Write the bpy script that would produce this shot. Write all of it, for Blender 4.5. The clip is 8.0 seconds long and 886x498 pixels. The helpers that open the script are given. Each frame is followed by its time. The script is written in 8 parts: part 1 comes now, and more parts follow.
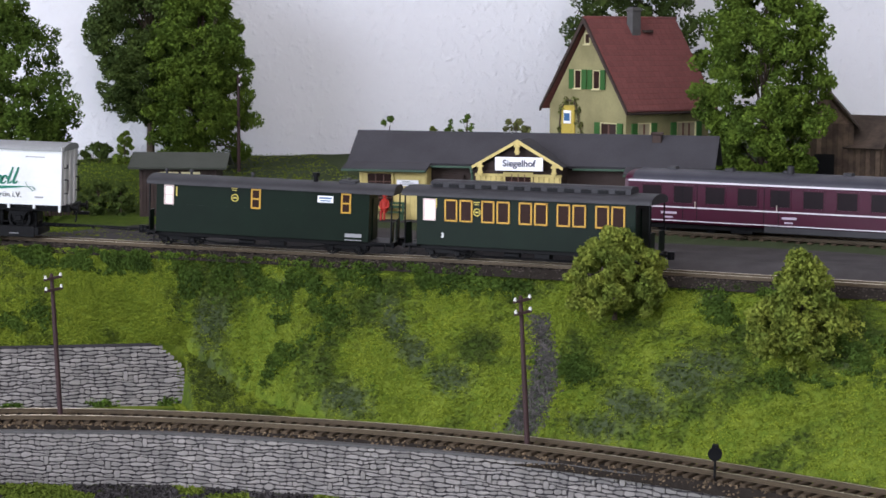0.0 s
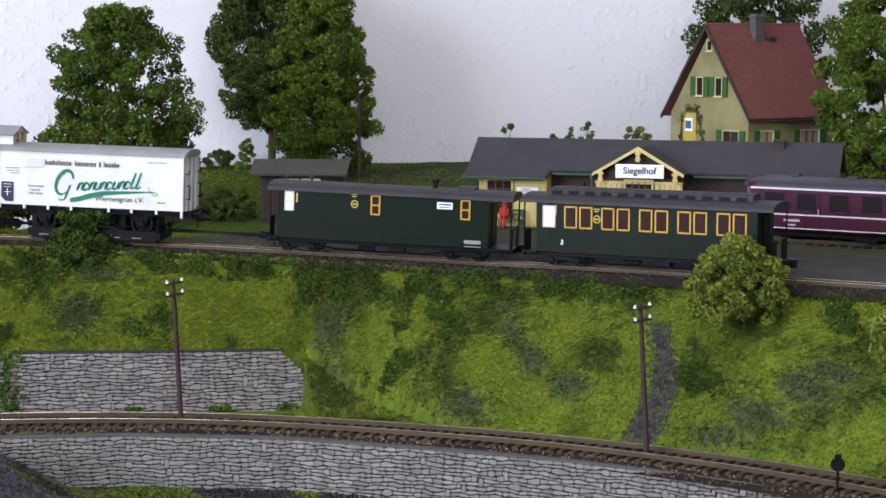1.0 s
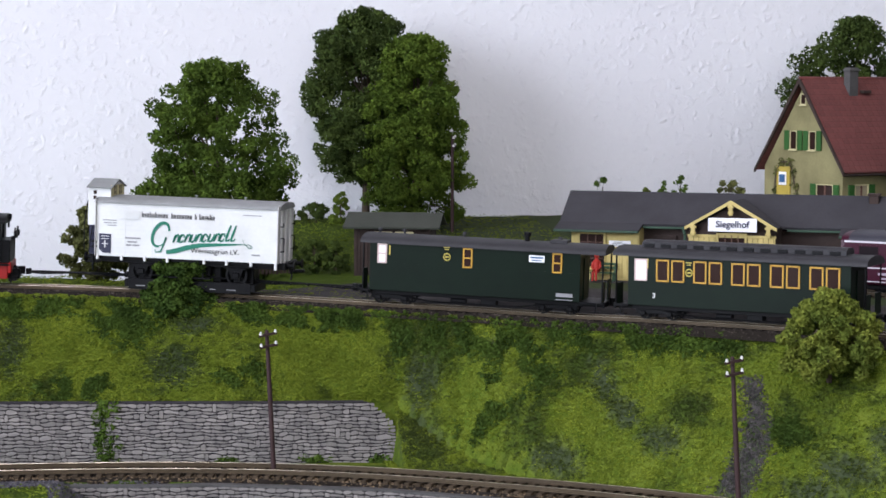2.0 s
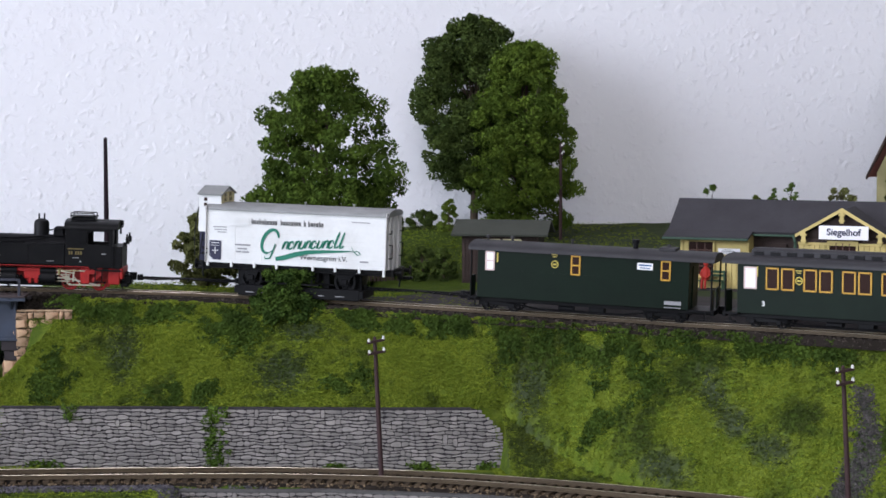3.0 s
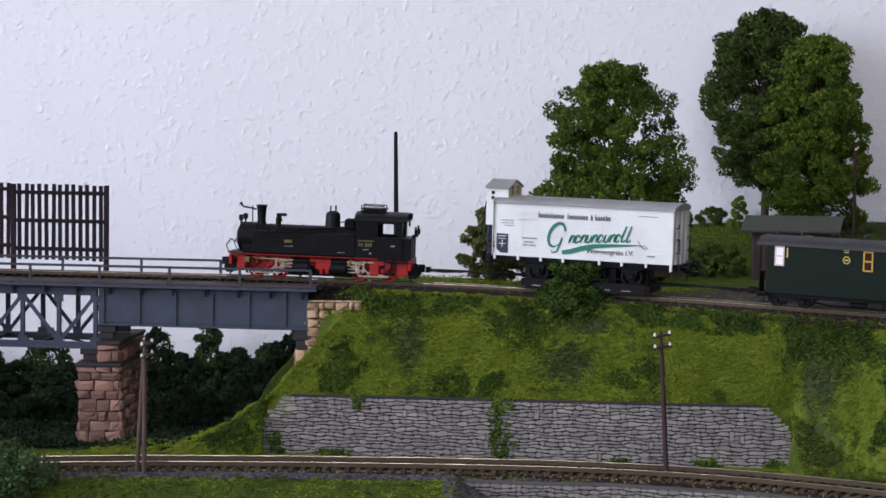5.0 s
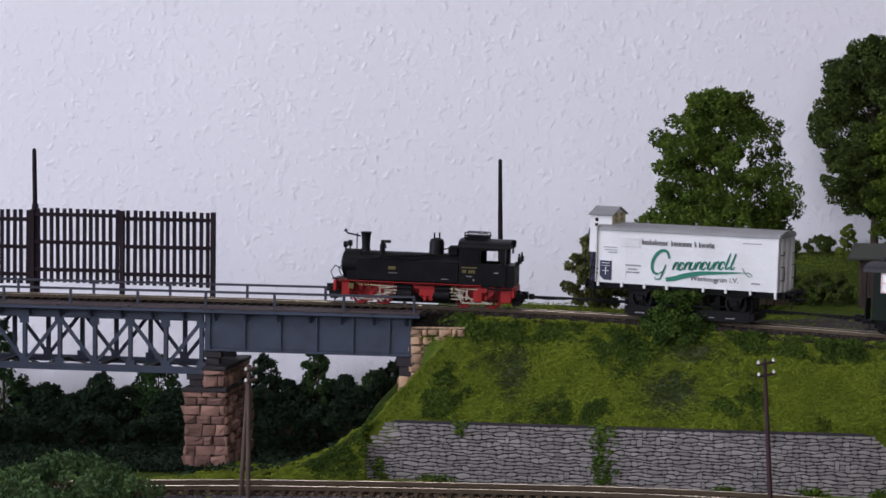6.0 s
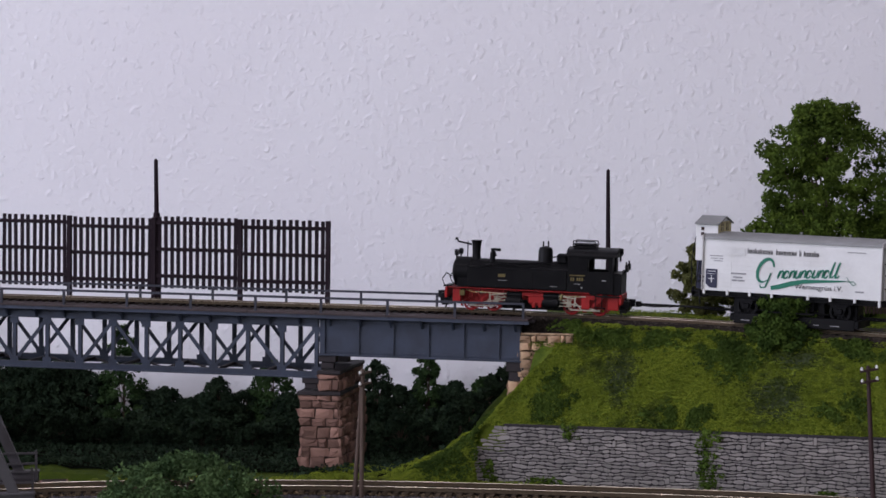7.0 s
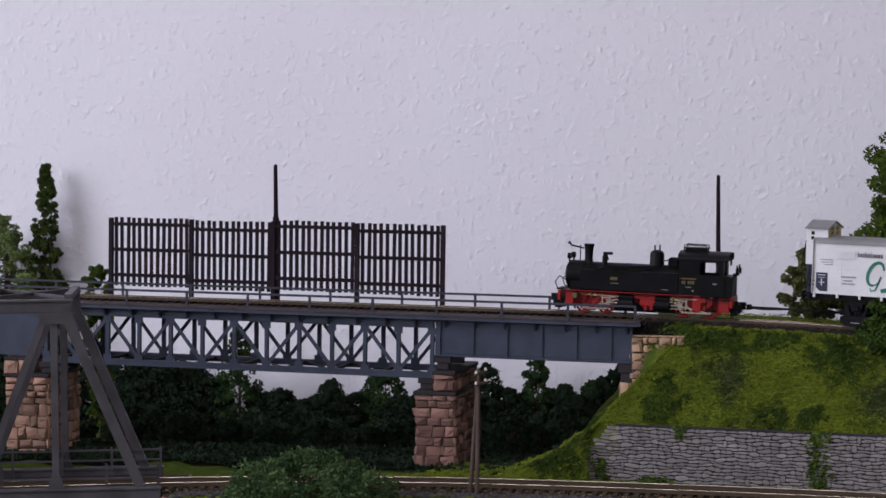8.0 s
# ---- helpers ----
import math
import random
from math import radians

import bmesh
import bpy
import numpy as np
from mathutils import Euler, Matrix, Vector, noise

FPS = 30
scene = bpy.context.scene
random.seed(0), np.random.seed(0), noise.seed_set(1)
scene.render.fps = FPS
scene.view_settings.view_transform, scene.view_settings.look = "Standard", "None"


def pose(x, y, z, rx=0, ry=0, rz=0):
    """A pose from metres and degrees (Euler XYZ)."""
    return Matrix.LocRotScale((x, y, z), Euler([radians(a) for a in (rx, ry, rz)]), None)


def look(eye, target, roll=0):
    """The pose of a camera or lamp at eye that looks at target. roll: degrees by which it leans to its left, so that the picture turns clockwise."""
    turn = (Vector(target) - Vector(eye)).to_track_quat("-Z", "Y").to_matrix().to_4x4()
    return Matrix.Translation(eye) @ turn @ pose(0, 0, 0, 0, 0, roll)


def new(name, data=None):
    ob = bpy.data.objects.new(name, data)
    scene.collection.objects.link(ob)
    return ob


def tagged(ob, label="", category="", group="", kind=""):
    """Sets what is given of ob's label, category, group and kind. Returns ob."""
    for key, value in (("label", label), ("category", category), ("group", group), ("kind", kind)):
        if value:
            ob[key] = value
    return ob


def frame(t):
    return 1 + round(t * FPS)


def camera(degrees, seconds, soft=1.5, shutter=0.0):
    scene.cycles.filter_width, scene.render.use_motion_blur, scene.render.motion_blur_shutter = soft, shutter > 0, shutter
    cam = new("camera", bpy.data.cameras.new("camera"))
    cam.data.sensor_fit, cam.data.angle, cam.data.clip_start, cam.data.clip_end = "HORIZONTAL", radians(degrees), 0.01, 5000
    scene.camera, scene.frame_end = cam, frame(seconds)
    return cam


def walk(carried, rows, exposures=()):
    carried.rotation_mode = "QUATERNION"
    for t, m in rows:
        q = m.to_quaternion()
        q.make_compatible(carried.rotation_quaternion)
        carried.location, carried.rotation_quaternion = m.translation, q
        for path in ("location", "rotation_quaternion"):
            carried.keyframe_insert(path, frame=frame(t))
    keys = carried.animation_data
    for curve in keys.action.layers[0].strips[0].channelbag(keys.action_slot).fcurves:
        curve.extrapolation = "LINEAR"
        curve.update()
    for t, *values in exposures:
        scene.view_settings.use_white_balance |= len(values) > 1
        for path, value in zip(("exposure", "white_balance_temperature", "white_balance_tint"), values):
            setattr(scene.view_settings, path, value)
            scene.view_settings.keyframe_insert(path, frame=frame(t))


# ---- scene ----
cam = camera(25.2518, 8.0, soft=1.6)
# seconds, eye, tilt, heading, roll
PATH = [
    (0, -0.00379, -0.99917, 0.18169, 83.5710, -17.0769, 0.3069),
    (0.5, -0.00293, -0.99764, 0.18084, 83.6680, -15.1005, 0.2301),
    (1, -0.00243, -0.99700, 0.17967, 83.8548, -13.5588, 0.1663),
    (1.5, -0.00265, -0.99772, 0.17986, 84.6648, -12.2285, 0.1690),
    (1.7, -0.00205, -0.99906, 0.17967, 85.0733, -11.5871, 0.1513),
    (2.8, -0.00255, -1.00432, 0.17999, 85.6175, -8.6062, -0.0149),
    (3, -0.00170, -1.00171, 0.17954, 85.6179, -7.6474, -0.0039),
    (3.5, -0.00136, -0.99888, 0.17792, 85.5392, -4.8557, -0.0276),
    (4, 0.00010, -0.99853, 0.17522, 85.5519, -2.0971, -0.0710),
    (4.5, 0.00000, -1.00000, 0.17534, 85.6027, -0.8223, -0.0699),
    (4.7, 0.00001, -1.00018, 0.17543, 85.6044, -0.2605, -0.0935),
    (5.8, 0.00545, -1.00001, 0.17343, 86.3742, 3.6104, -0.2214),
    (6, 0.00623, -1.00200, 0.17323, 86.5844, 4.0870, -0.2391),
    (6.5, 0.00797, -1.01092, 0.17346, 86.8241, 5.6243, -0.2544),
    (7, 0.00835, -1.02864, 0.17334, 86.9077, 7.2497, -0.2632),
    (7.5, 0.00633, -1.04413, 0.17229, 86.9968, 8.6832, -0.2683),
    (8, 0.00373, -1.05401, 0.17114, 87.1989, 10.1307, -0.2675),
]
walk(cam, [(t, pose(x, y, z, rx, 0, rz) @ pose(0, 0, 0, 0, 0, roll)) for t, x, y, z, rx, rz, roll in PATH],
     exposures=[(0.0, 0.25, 6500, 11), (1.5, 0.18, 6500, 11), (3.0, 0.0, 6450, 11), (4.5, -0.15, 6450, 13), (6.0, -0.48, 6500, 17), (8.0, -0.73, 6600, 20)])

# ---- world and light: a room, a window left behind the viewer, added fills ----
world = bpy.data.worlds.new("world")
scene.world = world
world.use_nodes = True
wn = world.node_tree.nodes
sky = wn.new("ShaderNodeTexSky")
sky.sky_type, sky.sun_disc = "NISHITA", False
sky.sun_elevation, sky.sun_rotation = radians(35), radians(200)
world.node_tree.links.new(sky.outputs[0], wn["Background"].inputs[0])
wn["Background"].inputs[1].default_value = 0.12


def area(name, at, target, sx, sy, watts, colour):
    lamp = bpy.data.lights.new(name, "AREA")
    lamp.shape, lamp.size, lamp.size_y, lamp.energy, lamp.color = "RECTANGLE", sx, sy, watts, colour
    ob = new(name, lamp)
    ob.matrix_world = look(at, target)
    return ob


area("window_light_side", (-2.17, -1.35, 0.75), (-0.2, -0.6, 0.2), 2.0, 1.25, 90, (0.80, 0.85, 1.0))
# added fill from behind the viewer, not a window of the place
area("fill_light_back", (0.2, -3.42, 0.75), (0.2, 0.0, 0.1), 1.5, 1.25, 18, (0.82, 0.86, 1.0))
# added fill from overhead; no lamp hangs there
area("fill_light_top", (-0.05, -1.0, 1.385), (-0.05, -0.99, 0.0), 1.1, 0.5, 17, (0.97, 0.93, 1.0))

# ---- geometry helpers; lengths in millimetres ----
MM = 0.001


class Geo:
    """A mesh in the making: corners in millimetres and faces."""

    def __init__(self):
        self.v, self.f = [], []

    def add(self, verts, faces):
        n = len(self.v)
        self.v.extend(verts)
        self.f.extend([tuple(i + n for i in f) for f in faces])
        return self

    def box(self, x0, x1, y0, y1, z0, z1, c=0.0):
        """A box; c: the chamfer of its edges."""
        if c <= 0:
            v = [(x, y, z) for z in (z0, z1) for y in (y0, y1) for x in (x0, x1)]
            return self.add(v, [(0, 2, 3, 1), (4, 5, 7, 6), (0, 1, 5, 4), (2, 6, 7, 3), (0, 4, 6, 2), (1, 3, 7, 5)])
        c = min(c, (x1 - x0) * 0.45, (y1 - y0) * 0.45, (z1 - z0) * 0.45)
        v, idx = [], {}
        for sx in (0, 1):
            for sy in (0, 1):
                for sz in (0, 1):
                    p = (x1 if sx else x0, y1 if sy else y0, z1 if sz else z0)
                    d = (-c if sx else c, -c if sy else c, -c if sz else c)
                    for a in range(3):
                        idx[sx, sy, sz, a] = len(v)
                        v.append(tuple(p[k] if k == a else p[k] + d[k] for k in range(3)))
        f = []
        for a in range(3):
            b, e = (a + 1) % 3, (a + 2) % 3
            for s in (0, 1):
                ring = []
                for u, w in ((0, 0), (1, 0), (1, 1), (0, 1)):
                    k = [0, 0, 0]
                    k[a], k[b], k[e] = s, u, w
                    ring.append(idx[(*k, a)])
                f.append(tuple(ring if s else ring[::-1]))
            for u in (0, 1):
                for w in (0, 1):
                    k0, k1 = [0, 0, 0], [0, 0, 0]
                    k0[b], k0[e], k1[b], k1[e], k1[a] = u, w, u, w, 1
                    q = (idx[(*k0, b)], idx[(*k1, b)], idx[(*k1, e)], idx[(*k0, e)])
                    f.append(q if u != w else q[::-1])
        for sx in (0, 1):
            for sy in (0, 1):
                for sz in (0, 1):
                    t = tuple(idx[sx, sy, sz, a] for a in range(3))
                    f.append(t if (sx + sy + sz) % 2 else t[::-1])
        return self.add(v, f)

    def cyl(self, p, q, r, r2=None, n=12, caps=True):
        p, q = Vector(p), Vector(q)
        r2 = r if r2 is None else r2
        d = (q - p).normalized()
        u = d.orthogonal().normalized()
        w = d.cross(u)
        v = []
        for c, rad in ((p, r), (q, r2)):
            for i in range(n):
                a = 2 * math.pi * i / n
                v.append(tuple(c + (u * math.cos(a) + w * math.sin(a)) * rad))
        f = [(i, (i + 1) % n, n + (i + 1) % n, n + i) for i in range(n)]
        if caps:
            f += [tuple(range(n))[::-1], tuple(range(n, 2 * n))]
        return self.add(v, f)

    def tube(self, pts, r, n=6):
        for a, b in zip(pts[:-1], pts[1:]):
            self.cyl(a, b, r, n=n)
        return self

    def turn(self, base, axis, profile, n=16):
        """A turned body: profile of (radius, distance along the axis)."""
        base, d = Vector(base), Vector(axis).normalized()
        u = d.orthogonal().normalized()
        w = d.cross(u)
        v = []
        for r, h in profile:
            for i in range(n):
                a = 2 * math.pi * i / n
                v.append(tuple(base + d * h + (u * math.cos(a) + w * math.sin(a)) * max(r, 0.01)))
        f = []
        for k in range(len(profile) - 1):
            f += [(k * n + i, k * n + (i + 1) % n, (k + 1) * n + (i + 1) % n, (k + 1) * n + i) for i in range(n)]
        f += [tuple(range(n))[::-1], tuple(range((len(profile) - 1) * n, len(profile) * n))]
        return self.add(v, f)

    def prism(self, poly, axis, a, b):
        """poly: 2-D outline; axis 'x', 'y' or 'z' along which it is drawn out from a to b."""
        put = {"x": lambda p, h: (h, p[0], p[1]), "y": lambda p, h: (p[0], h, p[1]), "z": lambda p, h: (p[0], p[1], h)}[axis]
        n = len(poly)
        v = [put(p, a) for p in poly] + [put(p, b) for p in poly]
        f = [tuple(range(n))[::-1], tuple(range(n, 2 * n))] + [(i, (i + 1) % n, n + (i + 1) % n, n + i) for i in range(n)]
        return self.add(v, f)

    def bar(self, p, q, w, h):
        """A flat bar of rectangular section from p to q, w across in the level plane, h high."""
        p, q = Vector(p), Vector(q)
        d = (q - p).normalized()
        s = d.cross(Vector((0, 0, 1)))
        s = Vector((0, 1, 0)) if s.length < 1e-3 else s.normalized()
        u = s.cross(d).normalized()
        v = [tuple(c + s * (w / 2 * i) + u * (h / 2 * j)) for c in (p, q) for i, j in ((-1, -1), (1, -1), (1, 1), (-1, 1))]
        return self.add(v, [(0, 1, 2, 3), (7, 6, 5, 4), (0, 4, 5, 1), (1, 5, 6, 2), (2, 6, 7, 3), (3, 7, 4, 0)])

    def mesh(self, name, material, smooth=False):
        me = bpy.data.meshes.new(name)
        me.from_pydata([(x * MM, y * MM, z * MM) for x, y, z in self.v], [], self.f)
        bm = bmesh.new()
        bm.from_mesh(me)
        bmesh.ops.recalc_face_normals(bm, faces=bm.faces)
        bm.to_mesh(me)
        bm.free()
        if smooth:
            me.shade_smooth()
            me.set_sharp_from_angle(angle=radians(38))
        if material:
            me.materials.append(material)
        return me


def raw_mesh(name, verts, faces, material, smooth=False):
    """A large mesh straight from arrays in millimetres."""
    me = bpy.data.meshes.new(name)
    me.from_pydata((np.asarray(verts) * MM).tolist(), [], faces)
    me.materials.append(material)
    if smooth:
        me.shade_smooth()
    return me


def part(name, geo, material, parent, label="", smooth=False, at=None):
    ob = new(name, geo if isinstance(geo, bpy.types.Mesh) else geo.mesh(name, material, smooth))
    ob.parent = parent
    if at is not None:
        ob.matrix_local = at
    if label:
        ob["label"] = label
    return ob


def root(name, m, label, category, group="", kind=""):
    ob = new(name)
    ob.empty_display_size = 0.01
    ob.matrix_world = m
    return tagged(ob, label, category, group, kind)


def mpose(x, y, z, rz=0.0, rx=0.0, ry=0.0):
    return pose(x * MM, y * MM, z * MM, rx, ry, rz)

# ---- materials ----
def material(name, colour, rough=0.6, metal=0.0, vary=0.12, grain=400.0, bump=0.15, second=None, patch=60.0, piece=0.0, spec=0.32, island=0.0, coat=0.0, depth=0.0006):
    """Paint or stuff with a fine grain, broad stains (towards `second`), a relief, and a difference from piece to piece."""
    m = bpy.data.materials.new(name)
    m.use_nodes = True
    t, ns = m.node_tree, m.node_tree.nodes
    link = t.links.new
    p = ns["Principled BSDF"]
    p.inputs["Roughness"].default_value, p.inputs["Metallic"].default_value = rough, metal
    p.inputs["Specular IOR Level"].default_value = spec
    p.inputs["Coat Weight"].default_value = coat
    tc = ns.new("ShaderNodeTexCoord")
    fine, broad = ns.new("ShaderNodeTexNoise"), ns.new("ShaderNodeTexNoise")
    fine.inputs["Scale"].default_value, broad.inputs["Scale"].default_value = grain, patch
    fine.inputs["Detail"].default_value, broad.inputs["Detail"].default_value = 5, 4
    for n in (fine, broad):
        link(tc.outputs["Object"], n.inputs["Vector"])
    ramp = ns.new("ShaderNodeMapRange")
    ramp.inputs[1].default_value, ramp.inputs[2].default_value = 0.38, 0.66
    link(broad.outputs[0], ramp.inputs[0])
    mix = ns.new("ShaderNodeMix")
    mix.data_type = "RGBA"
    other = second or tuple(c * (1 - vary) for c in colour)
    mix.inputs["A"].default_value, mix.inputs["B"].default_value = (*colour, 1), (*other, 1)
    link(ramp.outputs[0], mix.inputs["Factor"])
    hsv = ns.new("ShaderNodeHueSaturation")
    link(mix.outputs["Result"], hsv.inputs["Color"])
    val = ns.new("ShaderNodeMath")
    val.operation = "MULTIPLY_ADD"
    val.inputs[1].default_value, val.inputs[2].default_value = 2 * vary, 1 - vary
    link(fine.outputs[0], val.inputs[0])
    last = val
    if piece or island:
        src = ns.new("ShaderNodeObjectInfo" if piece else "ShaderNodeNewGeometry")
        k = piece or island
        mul = ns.new("ShaderNodeMath")
        mul.operation = "MULTIPLY_ADD"
        mul.inputs[1].default_value, mul.inputs[2].default_value = 2 * k, 1 - k
        link(src.outputs["Random" if piece else "Random Per Island"], mul.inputs[0])
        last = ns.new("ShaderNodeMath")
        last.operation = "MULTIPLY"
        link(val.outputs[0], last.inputs[0])
        link(mul.outputs[0], last.inputs[1])
    link(last.outputs[0], hsv.inputs["Value"])
    link(hsv.outputs[0], p.inputs["Base Color"])
    rr = ns.new("ShaderNodeMath")
    rr.operation, rr.use_clamp = "MULTIPLY_ADD", True
    rr.inputs[1].default_value, rr.inputs[2].default_value = 0.25, rough - 0.125
    link(broad.outputs[0], rr.inputs[0])
    link(rr.outputs[0], p.inputs["Roughness"])
    if bump:
        b = ns.new("ShaderNodeBump")
        b.inputs["Strength"].default_value, b.inputs["Distance"].default_value = bump, depth
        link(fine.outputs[0], b.inputs["Height"])
        link(b.outputs[0], p.inputs["Normal"])
    return m


M_PLASTER = material("woodchip_paper", (0.80, 0.80, 0.82), 0.75, vary=0.02, grain=260, bump=0.0, patch=5, second=(0.78, 0.775, 0.80))
M_CEIL = material("ceiling_paint", (0.42, 0.41, 0.40), 0.8, vary=0.03, grain=60, patch=3)
M_FLOOR = material("carpet", (0.16, 0.13, 0.11), 0.95, vary=0.25, grain=300, patch=8)
M_BOARD = material("fibreboard", (0.25, 0.18, 0.11), 0.7, vary=0.2, grain=200, patch=20)
M_SLEEPER = material("sleeper_brown", (0.062, 0.045, 0.029), 0.85, vary=0.3, grain=900, piece=0.3, spec=0.12)
M_SLEEPERDARK = material("sleeper_dark", (0.02, 0.0145, 0.0115), 0.85, vary=0.3, grain=900, piece=0.3, spec=0.12)
M_RAIL = material("rail_steel", (0.085, 0.064, 0.04), 0.5, metal=0.35, vary=0.25, grain=900, patch=40, spec=0.2)
M_RAILTOP = material("rail_head", (0.52, 0.46, 0.36), 0.33, metal=1.0, vary=0.1, grain=900, bump=0.03)
M_BALLAST = material("ballast_stone", (0.15, 0.108, 0.066), 0.95, vary=0.3, grain=1300, bump=0.6, patch=300, second=(0.045, 0.034, 0.022), island=0.5, spec=0.15)
M_BALLASTDARK = material("ballast_dark", (0.075, 0.06, 0.05), 0.95, vary=0.3, grain=1300, bump=0.6, patch=300, second=(0.03, 0.026, 0.023), island=0.5, spec=0.12)
M_STONE = material("wall_stone", (0.228, 0.210, 0.194), 0.9, vary=0.16, grain=1400, bump=0.5, patch=120, second=(0.176, 0.164, 0.155), piece=0.2)
M_STONE_ISLE = material("wall_stone_far", (0.228, 0.210, 0.194), 0.9, vary=0.16, grain=1400, bump=0.5, patch=120, second=(0.176, 0.164, 0.155), island=0.2)
M_JOINT = material("wall_joint", (0.036, 0.032, 0.035), 0.95, vary=0.25, grain=900, bump=0.4)
M_COPING = material("coping", (0.085, 0.082, 0.08), 0.9, vary=0.18, grain=700, bump=0.4, patch=90)
M_SAND = material("sandstone", (0.32, 0.185, 0.14), 0.9, vary=0.22, grain=330, bump=1.0, patch=180, second=(0.165, 0.092, 0.07), piece=0.4, depth=0.0035)
M_SANDPALE = material("sandstone_pale", (0.62, 0.455, 0.285), 0.9, vary=0.3, grain=330, bump=1.0, patch=320, second=(0.32, 0.20, 0.12), piece=0.42, depth=0.0035)
M_SANDJOINT = material("sandstone_joint", (0.04, 0.026, 0.02), 0.95, vary=0.2, grain=900)
M_STEEL = material("bridge_paint", (0.037, 0.048, 0.074), 0.55, vary=0.12, grain=500, bump=0.08, patch=70, second=(0.029, 0.036, 0.053), spec=0.35)
M_STEELDARK = material("bridge_deck", (0.024, 0.019, 0.021), 0.7, vary=0.2, grain=700, bump=0.2, patch=60)
M_WALKWAY = material("walkway_board", (0.06, 0.045, 0.045), 0.8, vary=0.2, grain=700, bump=0.2, patch=60, piece=0.1)
M_LOWSTEEL = material("truss_paint", (0.068, 0.064, 0.07), 0.55, vary=0.12, grain=500, bump=0.08, patch=60, second=(0.045, 0.04, 0.042), spec=0.35)
M_BLACK = material("black_enamel", (0.0042, 0.0042, 0.005), 0.45, vary=0.2, grain=500, bump=0.04, patch=90, second=(0.0065, 0.0065, 0.007), spec=0.11)
M_RED = material("red_enamel", (0.3, 0.011, 0.01), 0.45, vary=0.15, grain=700, bump=0.05, patch=150)
M_NICKEL = material("nickel", (0.62, 0.56, 0.46), 0.32, metal=0.9, vary=0.1, grain=900, bump=0.05)
M_BRASS = material("brass", (0.2, 0.16, 0.07), 0.35, metal=0.8, vary=0.1, grain=900, bump=0.05)
M_YELLOWTEXT = material("yellow_print", (0.55, 0.45, 0.10), 0.6, vary=0.1, bump=0)
M_WHITE = material("white_boards", (0.67, 0.68, 0.67), 0.5, vary=0.05, grain=600, bump=0.06, patch=60, second=(0.6, 0.605, 0.59))
# the white boards greyed for van ends turned away from the light
M_WHITESHADE = material("white_boards_shaded", (0.56, 0.55, 0.54), 0.55, vary=0.08, grain=600, bump=0.08, patch=60, second=(0.46, 0.45, 0.44))
M_ROOFGREY = material("wagon_roof", (0.23, 0.235, 0.235), 0.6, vary=0.1, grain=600, bump=0.08, patch=60, second=(0.19, 0.195, 0.19))
M_GREENLOGO = material("green_lettering", (0.012, 0.16, 0.10), 0.5, vary=0.08, bump=0)
M_PRINT = material("dark_print", (0.05, 0.05, 0.055), 0.6, vary=0.1, bump=0)
M_PRINTPALE = material("white_print", (0.75, 0.75, 0.74), 0.6, vary=0.1, bump=0)
M_PRINTGREY = material("grey_print", (0.27, 0.27, 0.28), 0.6, vary=0.1, bump=0)
M_LINING = material("pale_lining", (0.62, 0.58, 0.62), 0.5, vary=0.06, bump=0)
M_SANDMID = material("sandstone_brown", (0.46, 0.295, 0.20), 0.9, vary=0.3, grain=330, bump=1.0, patch=320, second=(0.23, 0.135, 0.09), piece=0.42, depth=0.0035)
M_NAVY = material("navy_panel", (0.02, 0.022, 0.05), 0.5, vary=0.1, bump=0)
M_GREEN = material("coach_green", (0.0058, 0.0125, 0.0078), 0.4, vary=0.12, grain=500, bump=0.04, patch=60, second=(0.0044, 0.0095, 0.006), spec=0.1)
M_COACHROOF = material("coach_roof", (0.026, 0.025, 0.028), 0.6, vary=0.15, grain=500, bump=0.06, patch=60)
M_FRAMEYEL = material("window_frame_ochre", (0.50, 0.28, 0.035), 0.5, vary=0.1, bump=0)
M_FRAMERED = material("window_frame_pale", (0.66, 0.52, 0.48), 0.5, vary=0.1, bump=0)
M_PANEDARK = material("dark_pane", (0.03, 0.016, 0.013), 0.12, vary=0.1, bump=0)
M_PANEWHITE = material("milk_pane", (0.85, 0.84, 0.86), 0.15, vary=0.03, bump=0)
M_PLUM = material("plum_enamel", (0.042, 0.0035, 0.015), 0.35, vary=0.1, grain=500, bump=0.03, patch=60, spec=0.2)
M_PLUMROOF = material("railcar_roof", (0.034, 0.033, 0.043), 0.45, vary=0.1, grain=500, bump=0.05, patch=60, spec=0.3)
M_LILAC = material("pale_lining", (0.42, 0.36, 0.43), 0.45, vary=0.05, bump=0)
M_CREAM = material("cream_boards", (0.56, 0.45, 0.17), 0.7, vary=0.12, grain=500, bump=0.1, patch=80, piece=0.08)
M_CREAMPANEL = material("cream_panel", (0.55, 0.49, 0.27), 0.7, vary=0.1, grain=500, bump=0.1, patch=60)
M_DARKWOOD = material("dark_timber", (0.042, 0.027, 0.022), 0.8, vary=0.25, grain=500, bump=0.25, patch=80, piece=0.15)
M_SLATE = material("tar_roof", (0.04, 0.038, 0.043), 0.85, vary=0.14, grain=700, bump=0.25, patch=50, second=(0.033, 0.031, 0.035))
M_SLATEGRIT = material("slate_grit", (0.135, 0.126, 0.138), 0.9, vary=0.25, grain=1200, bump=0.5, patch=300, second=(0.062, 0.060, 0.074), island=0.35, spec=0.15)
M_BED = material("bed_grit", (0.15, 0.145, 0.135), 0.95, vary=0.35, grain=900, bump=1.0, patch=160, second=(0.085, 0.088, 0.07), spec=0.08)
